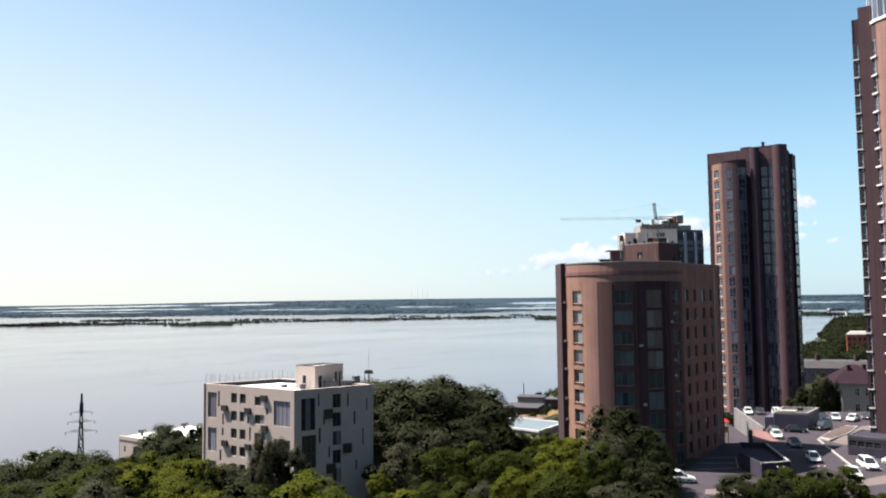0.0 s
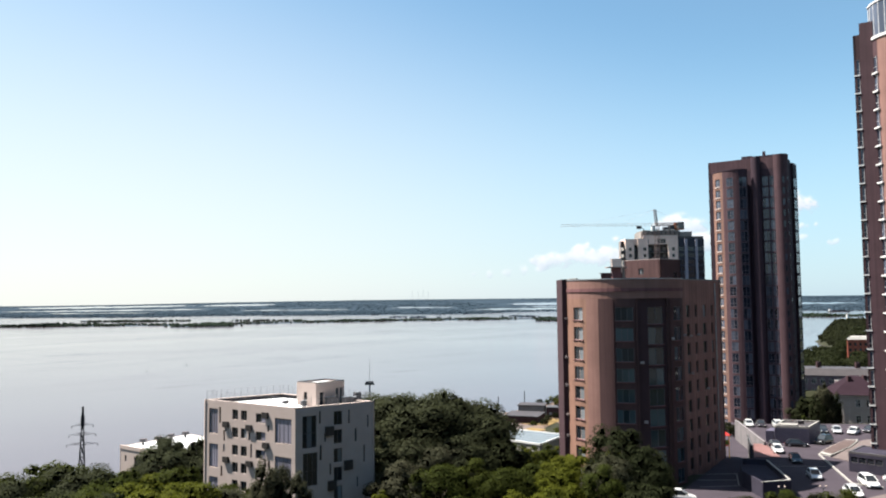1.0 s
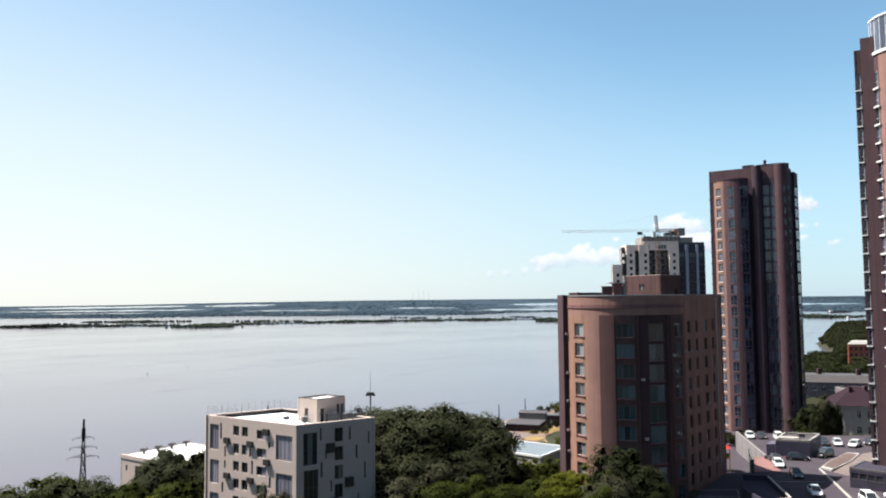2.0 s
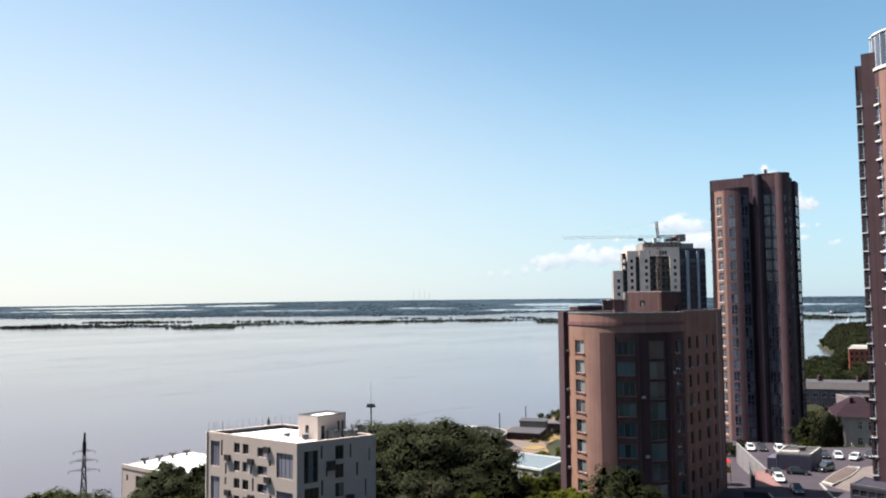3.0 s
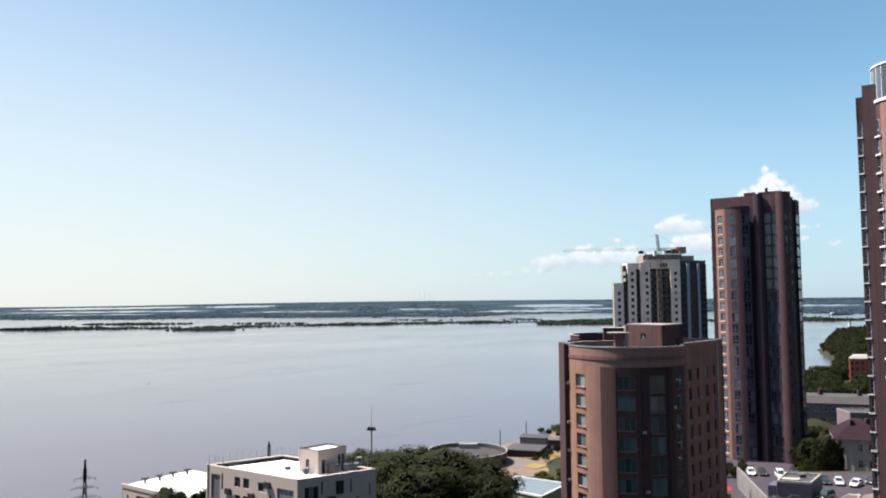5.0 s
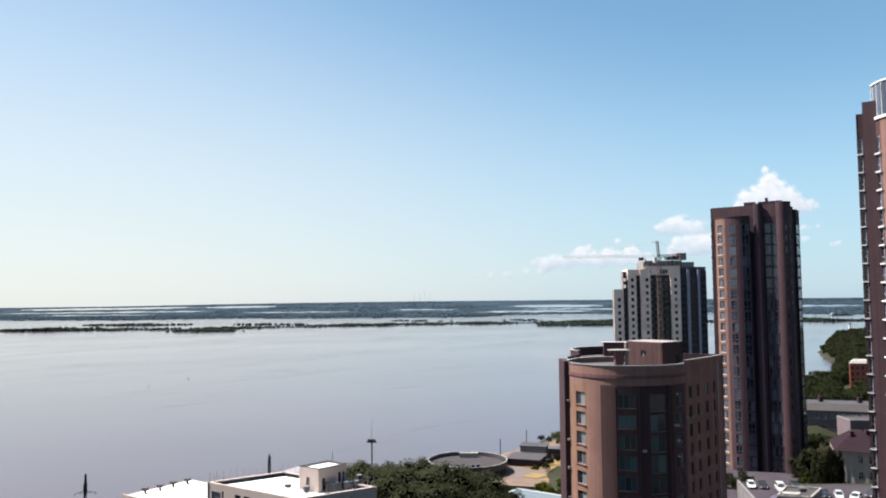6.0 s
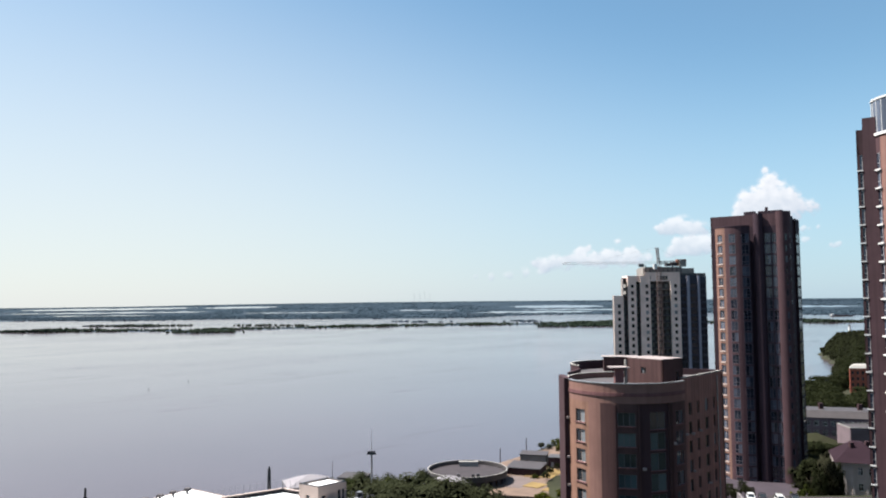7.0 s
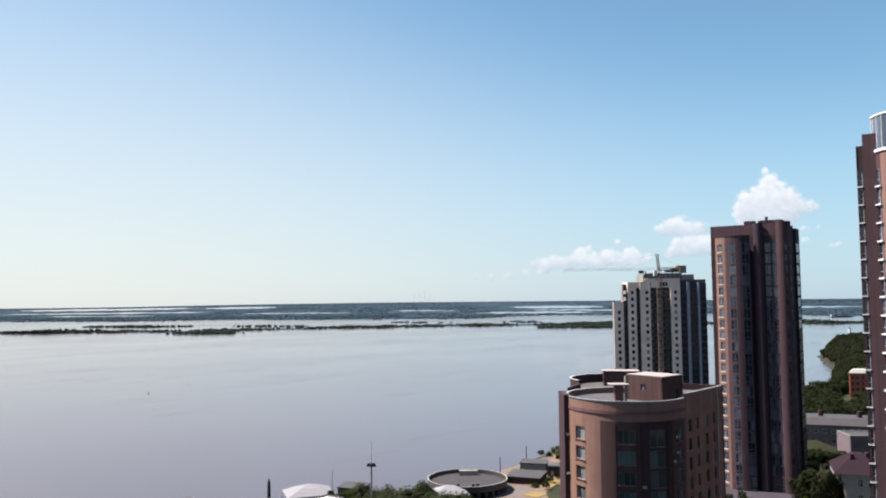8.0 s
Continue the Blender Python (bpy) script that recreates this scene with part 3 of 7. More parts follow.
    for p, q in ((n, pr), (pr, pb), (pb, pl), (pl, n)):
        sheet(Flat(p, q), 14.703, 14.8, thick=0.32, bm=bm)
    part("stair_head_cap", bm, DARKSTEEL, house)
    window(house, w2, (1.55, 2.35, 11.02, 13.2), bars=0, name="roof_door")
    window(house, s2, (0.7, 1.5, 11.02, 13.2), bars=0, name="roof_door")
    window(house, s2, (3.9, 4.45, 11.6, 13.6), bars=0)
    window(house, s2, (4.8, 5.2, 11.6, 13.6), bars=0)
    return c, el, er


OC, OEL, OER = make_office_house()


def make_cooler(u, v, w, d, h):
    """A cooler whose near corner stands at (u, v) on the office roof."""
    m = Matrix(((OER.x, -OER.y, 0, u), (OER.y, OER.x, 0, v), (0, 0, 1, 11.0), (0, 0, 0, 1)))
    t = thing("roof_cooler", "dark grey air cooler with round fans on the white roof", "air conditioner", "coolers on the office roof", m)
    part("casing", block(bmesh.new(), 0, w, 0, d, 0.15, h), DARKSTEEL, t)
    part("base", block(bmesh.new(), 0.1, w - 0.1, 0.1, d - 0.1, 0, 0.148), RAILGREY, t)
    for i in range(max(1, int(w / 0.9))):
        bm = bmesh.new()
        rod(bm, (0.5 + i * 0.9, d / 2, h + 0.002), (0.5 + i * 0.9, d / 2, h + 0.1), 0.38, sides=14)
        part("fan_ring", bm, RAILGREY, t)


for _u, _v, _w2, _d2, _h2 in ((-18.7, 122.5, 1.9, 0.9, 1.4), (-16.5, 124.0, 1.6, 0.8, 1.2), (-14.8, 124.9, 0.9, 1.2, 1.1), (-26.2, 125.8, 0.9, 0.7, 0.5), (-22.6, 122.6, 0.7, 0.7, 0.9), (-14.6, 127.0, 1.0, 1.0, 1.6)):
    make_cooler(_u, _v, _w2, _d2, _h2)


COOLER = mat("weathered_cooler_sheet", (0.24, 0.20, 0.19), 0.6, vary=0.2, scale=1.5, fine=8, bump=0.0)
# side wing: bounced light is put into this warmer, brighter rose
WING = facade_mat("bounce_lit_rose_clinker", (0.215, 0.113, 0.092), streak=0.3)
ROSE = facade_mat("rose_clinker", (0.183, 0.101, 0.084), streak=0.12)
FRAME_BEIGE = mat("beige_window_frame", (0.27, 0.215, 0.19), 0.5, vary=0.1, scale=2, fine=12, bump=0.0)
FRAME_LIGHT = mat("pale_grey_window_frame", (0.34, 0.33, 0.33), 0.45, vary=0.1, scale=2, fine=12, bump=0.0)
FRAME_PALE = mat("pale_lilac_window_frame", (0.093, 0.084, 0.099), 0.45, vary=0.12, scale=2, fine=12, bump=0.0)
FRAME_GREY = mat("grey_window_frame", (0.085, 0.083, 0.09), 0.45, vary=0.12, scale=2, fine=12, bump=0.0)


# ---- the round-fronted brown apartment house ----
def make_round_house():
    house = thing("round_apartment_house", "nine-storey brown clinker apartment house with rounded front", "building")
    cx, cy, r = 30.4, 130.1, 10.0
    z0, z1 = -13.0, 30.9
    tops = [26.25 - 3.18 * k for k in range(9)]
    # light goes into the segment colours: peach towards the sun, browner away
    segs = ((183, 221, SUNLIT_PEACH, [(203.6, 216.4, 2.1)], 1), (221, 233.5, ROSE, [], 0), (233.5, 267, BROWN, [(249.2, 265.0, 2.15)], 2), (267, 299, UMBER, [(279.0, 295.2, 2.7)], 1), (299, 326, BROWN, [(307.4, 319.6, 2.2)], 1))
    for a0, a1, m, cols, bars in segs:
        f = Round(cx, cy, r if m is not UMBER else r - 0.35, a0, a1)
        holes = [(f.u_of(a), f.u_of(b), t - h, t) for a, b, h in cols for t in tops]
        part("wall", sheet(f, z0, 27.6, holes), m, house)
        for h in holes:
            if m is SUNLIT_PEACH:
                window(house, f, h, bars=1, frame_mat=FRAME_BEIGE, glass=GLASS, deep=0.22, sill=0.1, drawn=GLASS_PALE)
            elif m is UMBER:
                window(house, f, h, bars=bars, frame_mat=FRAME_GREY, glass=GLASS_TEAL, sill=0.1)
            else:
                window(house, f, h, bars=bars, frame_mat=FRAME_GREY, glass=GLASS_TEAL, sill=0.1)
    # attic bands over the top floor
    f = Round(cx, cy, r, 183, 326)
    part("attic_band", sheet(f, 27.603, 28.7), ROSE, house)
    f2 = Round(cx, cy, r + 0.12, 183, 326)
    part("attic_band", sheet(f2, 28.703, 29.25, thick=0.5), MAUVE, house, "darker clinker band")
    part("attic_band", sheet(f, 29.253, z1 - 0.25), ROSE, house)
    part("parapet_cap", sheet(Round(cx, cy, r + 0.1, 183, 326), z1 - 0.247, z1 - 0.1, thick=0.42), RAILGREY, house, "metal parapet cap")
    # pale piers between the window columns
    for a in (246.2, 267.4, 301.0):
        g = Round(cx, cy, r + 0.18, a, a + 1.6)
        part("pier", sheet(g, z0, 27.5, thick=0.179), BROWN, house)
    # dark fin beside the round front
    part("fin_wall", block(bmesh.new(), 19.75, 20.75, 128.4, 134.5, z0, z1), UMBER, house)
    # the side wing
    p, q = Vector((39.4, 128.1)), Vector((50.85, 141.06))
    side = Flat(p, q)
    holes = [(u, u + w, t - 1.95, t + 0.15) for u, w in ((2.3, 1.25), (5.7, 0.9), (9.1, 1.35), (12.6, 0.95)) for t in tops]
    facade(house, side, z0, 27.6, holes, WING, bars=0, deep=0.2)
    part("attic_band", sheet(side, 27.603, z1 - 0.25), WING, house)
    part("parapet_cap", sheet(side, z1 - 0.247, z1 - 0.05, thick=0.45), CONCRETE, house)
    for u in (0.35, 14.4):
        bm = rod(bmesh.new(), side.at(u, 0.5, -0.1), side.at(u, 30.2, -0.1), 0.11, sides=8)
        part("downpipe", bm, RAILGREY, house, "pale metal downpipe")
    # rear walls, roof and inner parapets
    back = [(50.85, 141.06), (47.5, 142.8), (40.5, 146.0), (38.8, 155.0), (32.7, 158.66)]
    for i in range(len(back) - 1):
        part("wall", sheet(Flat(back[i], back[i + 1]), z0, z1), UMBER, house)
    foot = circle(cx, cy, r - 0.42, 186, 320, 24) + [(39.3, 128.9), (50.1, 141.2), (47.4, 142.3), (40.1, 145.6), (38.4, 154.7)] + circle(33.5, 149.6, 8.66, 96, 205, 12) + [(22.5, 139.2)]
    part("roof", prism(bmesh.new(), foot, 29.2, 29.8), GREY_ROOF, house, "grey flat roof")
    part("inner_parapet", sheet(Round(cx, cy, r - 0.1, 30, 178), 29.803, 30.7, thick=0.35), ROSE, house)
    part("inner_parapet_cap", sheet(Round(cx, cy, r - 0.05, 30, 178), 30.703, 30.8, thick=0.45), PALE_CONCRETE, house)
    rear = Round(33.5, 149.6, 9.1, 95, 205)
    part("rear_wall", sheet(rear, z0, 31.4, thick=0.4), UMBER, house)
    part("rear_parapet_cap", sheet(Round(33.5, 149.6, 9.2, 95, 205), 31.403, 31.52, thick=0.45), PALE_CONCRETE, house, "pale parapet cap")
    part("wall", sheet(Flat((25.25, 145.75), (22.0, 138.8)), z0, z1), UMBER, house)
    # penthouses
    n, e, w = Vector((35.4, 125.2)), Vector((0.78, 0.626)), Vector((-0.626, 0.78))
    pts = [n, n + e * 5.6, n + e * 5.6 + w * 7.2, n + w * 7.2]
    front = Flat(pts[3], pts[0])
    hole = [(2.9, 3.9, 31.6, 32.6)]
    part("penthouse_wall", sheet(front, 29.8, 34.0, hole, 0.3), BROWN, house)
    window(house, front, hole[0], bars=1)
    sidew = Flat(pts[0], pts[1])
    part("penthouse_wall", sheet(sidew, 29.8, 34.0, [(3.6, 4.6, 29.82, 31.9)], 0.3), BROWN, house)
    window(house, sidew, (3.6, 4.6, 29.82, 31.9), bars=0, name="roof_door")
    for i in (1, 2):
        part("penthouse_wall", sheet(Flat(pts[i], pts[(i + 1) % 4]), 29.8, 34.0, thick=0.3), BROWN, house)
    part("penthouse_roof", prism(bmesh.new(), [tuple(p) for p in pts], 34.003, 34.1), COOLER, house)
    p2 = [Vector((31.2, 151.6)), Vector((37.6, 150.4)), Vector((38.1, 153.4)), Vector((31.7, 154.6))]
    part("rear_penthouse", prism(bmesh.new(), [tuple(p) for p in p2], 29.8, 32.6), BROWN, house)
    part("rear_penthouse_roof", prism(bmesh.new(), [tuple(p) for p in [Vector((30.9, 151.3)), Vector((37.9, 150.0)), Vector((38.5, 153.7)), Vector((31.4, 154.9))]], 32.603, 32.7), COOLER, house)
    part("stair_box", block(bmesh.new(), 27.9, 29.3, 126.4, 127.6, 29.8, 32.7), MAUVE, house)
    part("stair_box_roof", block(bmesh.new(), 27.0, 30.2, 125.6, 128.4, 32.703, 32.85), COOLER, house)
    part("vent_pipe", rod(bmesh.new(), (29.9, 127.4, 29.8), (29.9, 127.4, 34.0), 0.22, sides=10), PALE_CONCRETE, house)
    # cooler boxes on the walls
    for face, rows in ((Round(cx, cy, r, 183, 326), ((272.0, 17.4), (274.0, 8.3), (304.5, 21.0))),):
        for a, z in rows:
            g = face.at(face.u_of(a), z, 0)
            bm = block(bmesh.new(), g.x - 0.3, g.x + 0.3, g.y - 0.3, g.y - 0.02, z, z + 0.42)
            part("cooler_box", bm, COOLER, house)
    for z in (24.2, 17.8, 13.2, 8.4, 5.0):
        part("cooler_box", block(bmesh.new(), 20.1, 20.55, 128.05, 128.39, z, z + 0.38), COOLER, house)
    for u, z in ((1.0, 21.2), (3.4, 21.0), (6.6, 21.1), (3.6, 14.7), (10.0, 11.6)):
        g = side.at(u, z, -0.2)
        part("cooler_box", block(bmesh.new(), g.x - 0.25, g.x + 0.25, g.y - 0.17, g.y + 0.17, z, z + 0.36), COOLER, house)


make_round_house()


# ---- the two tall brown towers ----
RAW_CONCRETE = mat("raw_concrete_panels", (0.673, 0.503, 0.437), 0.85, vary=0.2, scale=0.25, fine=4, bump=0.2)
E1, E2 = Vector((0.82, -0.572)), Vector((0.572, 0.82))


def bay(house, mid, r, half, z0, z1, tops, strips, cap=True):
    """A rounded bay of wall strips; strip: (from, to, material, window from, to, height, style), in degrees from its axis."""
    axis = 214.9
    for a0, a1, m, w0, w1, h, style in strips:
        f = Round(mid.x, mid.y, r, axis + a0, axis + a1)
        holes = [(f.u_of(axis + w0), f.u_of(axis + w1), t - h, t) for t in tops] if h else []
        part("wall", sheet(f, z0, z1, holes), m, house)
        for hole in holes:
            if style == "sill":
                window(house, f, hole, bars=1, frame_mat=FRAME_BEIGE, glass=GLASS_BLUE, deep=0.22, sill=0.0)
                part("window_ledge", sheet(f, hole[2] - 0.28, hole[2] - 0.02, thick=0.3, u0=hole[0] - 0.25, u1=hole[1] + 0.1), STUCCO, house).location = Vector((math.cos(radians(axis + a0 * 0.5 + a1 * 0.5)), math.sin(radians(axis + a0 * 0.5 + a1 * 0.5)), 0)) * 0.12
            elif style == "curved":
                window(house, f, hole, bars=1, rail=1.0, frame_mat=FRAME_LIGHT, glass=GLASS_BLUE, deep=0.1)
                g = Round(mid.x, mid.y, r + 0.32, axis + a0 - 1, axis + a1 + 1)
                part("balcony_sill", sheet(g, hole[2] - 0.30, hole[2] - 0.04, thick=0.3), WHITE_PAINT, house, "white curved sill")
            else:
                window(house, f, hole, bars=1, rail=0.95, frame_mat=FRAME_PALE, glass=GLASS_NAVY, deep=0.05)
    if cap:
        f = Round(mid.x, mid.y, r + 0.1, axis - half, axis + half)
        part("bay_roof", prism(bmesh.new(), circle(mid.x, mid.y, r + 0.1, axis - half, axis + half, 24), z1 + 0.003, z1 + 0.3), DEEP_SHADE, house)


def make_far_tower():
    house = thing("apartment_tower", "tall brown clinker apartment tower with rounded bays", "building", "brown towers")
    l0 = Vector((80.6, 230.4))
    z0, z1 = -14.0, 68.3
    storey = 3.2
    tops = [62.7 - storey * k for k in range(23)]
    face = Flat(l0, l0 + E1 * 20.4)
    # flat wall behind the bays, with a glazed pair of columns near the corner
    holes = [(u, u + w, t - 2.75, t) for u, w in ((15.25, 1.65), (17.25, 1.65)) for t in tops]
    part("attic_wall", sheet(face, 64.803, z1), SHADE_PLUM, house)
    facade(house, face, z0, 64.8, holes, DEEP_SHADE, bars=1, rail=0.95, frame_mat=FRAME_PALE, glass=GLASS_NAVY, deep=0.05)
    # rounded bay: sunlight is put into its terracotta strip, shade into the dusky one
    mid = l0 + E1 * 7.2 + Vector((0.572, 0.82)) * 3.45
    strips = [(-60, 0, SUNLIT_TERRACOTTA, -25, -8, 2.3, "sill"), (0, 9, SHADE_PLUM, 0, 0, 0, ""), (9, 27, SHADE_PLUM, 10, 26, 2.6, "glass"), (27, 39, SHADE_PLUM, 0, 0, 0, ""), (39, 60, DEEP_SHADE, 40, 57, 2.75, "glass")]
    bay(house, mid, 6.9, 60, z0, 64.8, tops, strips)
    # full round pier and the rounded corner
    c = l0 + E1 * 13.7
    part("round_pier", prism(bmesh.new(), circle(c.x, c.y, 1.45, 125, 305, 20), z0, z1 + 0.25), DEEP_SHADE, house, smooth=False)
    c = l0 + E1 * 19.7 + E2 * 2.0
    corner = Round(c.x, c.y, 2.4, 205, 330)
    slots = [(corner.u_of(262), corner.u_of(279), t - 2.3, t - 0.4) for t in tops] + [(corner.u_of(303), corner.u_of(321), t - 1.6, t - 0.2) for t in tops]
    facade(house, corner, z0, z1 + 0.5, slots, SHADE_PLUM, bars=0, frame_mat=FRAME_PALE, glass=GLASS_NAVY, deep=0.12)
    # right flank with a glazed column at its far end
    k0 = l0 + E1 * 21.6 + E2 * 3.0
    flank = Flat(k0, k0 + E2 * 5)
    part("wall", sheet(flank, z0, z1 - 0.5), DEEP_SHADE, house)
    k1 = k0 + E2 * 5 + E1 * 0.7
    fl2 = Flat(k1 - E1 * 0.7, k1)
    part("wall", sheet(fl2, z0, z1 - 1.2), SHADE_PLUM, house)
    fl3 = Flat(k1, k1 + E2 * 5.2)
    part("wall", sheet(fl3, z0, z1 - 1.2, [(0.4, 4.8, t - 2.6, t) for t in tops]), DEEP_SHADE, house)
    for t in tops:
        window(house, fl3, (0.4, 4.8, t - 2.6, t), bars=2, rail=0.9, glass=GLASS_NAVY, deep=0.05)
    far = k1 + E2 * 5.2
    # left and rear walls close the tower
    l1 = l0 + E2 * 13.2
    left = Flat(l1, l0)
    part("wall", sheet(left, z0, z1), SHADE_PLUM, house)
    part("wall", sheet(Flat(far, l1), z0, z1 - 1.2), DEEP_SHADE, house)
    foot = [tuple(l0 + (E1 + E2) * 0.45), tuple(l0 + E1 * 19.3 + E2 * 0.45), tuple(k0 - E1 * 0.45 + E2), tuple(k1 - E1 * 0.6 + E2), tuple(far - E1 * 0.6 - E2 * 0.45), tuple(l1 + E1 * 0.45 - E2 * 0.9)]
    part("roof", prism(bmesh.new(), foot, z1 - 2.2, z1 - 1.7), GREY_ROOF, house)
    # small balconies that show as teeth on the left edge
    for t in tops:
        p = l0 + E2 * 0.8 - E1 * 0.45
        bm = block(bmesh.new(), 0, 0.45, 0, 1.4, t - 3.0, t - 2.7, Matrix(((E1.x, E2.x, 0, p.x), (E1.y, E2.y, 0, p.y), (0, 0, 1, 0), (0, 0, 0, 1))))
        part("balcony_slab", bm, CONCRETE, house)
    for u, v, w, d, h in ((9.0, 3.0, 3.0, 2.0, 1.3), (12.5, 5.5, 6.5, 4.0, 1.5), (15.0, 3.0, 0.7, 0.7, 2.3)):
        p = l0 + E1 * u + E2 * v
        bm = block(bmesh.new(), 0, w, 0, d, z1 - 1.7, z1 + h, Matrix(((E1.x, E2.x, 0, p.x), (E1.y, E2.y, 0, p.y), (0, 0, 1, 0), (0, 0, 0, 1))))
        part("roof_housing", bm, DEEP_SHADE, house)


def make_near_tower():
    house = thing("apartment_tower", "tall brown and peach apartment tower with white curved sills", "building", "brown towers")
    l0 = Vector((71.9, 131.2))
    z0, z1 = -3.0, 73.6
    tops = [68.6 - 3.15 * k for k in range(22)]
    face = Flat(l0, l0 + E1 * 3.05)
    holes = [(0.12, 0.85, t - 2.6, t) for t in tops]
    part("wall", sheet(face, z0, z1 - 0.6, holes, u0=0.0, u1=1.0), UMBER, house)
    part("wall", sheet(face, z0, z1 + 1.4, u0=1.003, u1=3.05), SHADE_PLUM, house)
    for h in holes:
        window(house, face, h, bars=0, rail=0.9, frame_mat=FRAME_LIGHT, glass=GLASS_BLUE, deep=0.1)
    # loggia shelves on the left edge
    for t in tops:
        p = l0 - E1 * 0.06
        bm = block(bmesh.new(), 0, 0.95, -0.1, 0.6, t - 2.85, t - 2.65, Matrix(((E1.x, E2.x, 0, p.x), (E1.y, E2.y, 0, p.y), (0, 0, 1, 0), (0, 0, 0, 1))))
        part("balcony_slab", bm, WHITE_PAINT, house)
    mid = l0 + E1 * 8.45 + E2 * 3.45
    f_top = 71.6
    # sunlight is put into the paler rose strip that faces left
    strips = [(-57.5, -27, SHADE_PLUM, -55.5, -29, 2.75, "curved"), (-27, 0, ROSE, 0, 0, 0, ""), (0, 57.5, SHADE_PLUM, 8, 30, 2.3, "glass")]
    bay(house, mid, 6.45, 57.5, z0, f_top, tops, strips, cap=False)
    part("bay_rim", sheet(Round(mid.x, mid.y, 6.65, 157.4, 272.4), f_top + 0.003, f_top + 0.5, thick=0.6), WHITE_PAINT, house)
    for i in range(10):
        g = Round(mid.x, mid.y, 6.3, 157.4 + i * 11.5 + 0.4, 157.4 + (i + 1) * 11.5 - 0.4)
        part("attic_pane", sheet(g, f_top + 0.6, f_top + 6.2, thick=0.05), GLASS_BLUE, house)
        rod_bm = rod(bmesh.new(), g.at(-0.05, f_top + 0.5, 0), g.at(-0.05, f_top + 6.3, 0), 0.07, sides=6)
        part("attic_mullion", rod_bm, FRAME_WHITE, house)
    part("attic_rim", sheet(Round(mid.x, mid.y, 6.45, 157.4, 272.4), f_top + 6.3, f_top + 6.6, thick=0.4), WHITE_PAINT, house)
    part("attic_wall", prism(bmesh.new(), circle(mid.x, mid.y, 5.7, 150, 280, 20), f_top, f_top + 5.6), UMBER, house)
    corner = l0 + E1 * 25
    c2, c3 = corner + E2 * 20, l0 + E2 * 20
    part("wall", sheet(Flat(l0 + E1 * 14.8, corner), z0, z1), UMBER, house)
    part("wall", sheet(Flat(corner, c2), z0, z1), UMBER, house)
    part("wall", sheet(Flat(c2, c3), z0, z1), UMBER, house)
    part("wall", sheet(Flat(c3, l0), z0, z1 - 0.6), UMBER, house)
    part("roof", prism(bmesh.new(), [tuple(l0 + (E1 + E2) * 0.5), tuple(corner + (E2 - E1) * 0.5), tuple(c2 - (E1 + E2) * 0.5), tuple(c3 + (E1 - E2) * 0.5)], 70.6, 71.2), GREY_ROOF, house)


make_far_tower()
make_near_tower()


# ---- the unfinished house and its crane ----
NAVY_SHEET = mat("navy_panel_sheet", (0.022, 0.024, 0.038), 0.5, vary=0.25, scale=0.4, fine=5, bump=0.05)
NAVY_GLASS = glass_mat("navy_tinted_glass", (0.012, 0.014, 0.024), 0.08, share=0.0)
LAVENDER = mat("lavender_grey_panels", (0.22, 0.215, 0.26), 0.7, vary=0.12, scale=0.4, fine=5, bump=0.1)


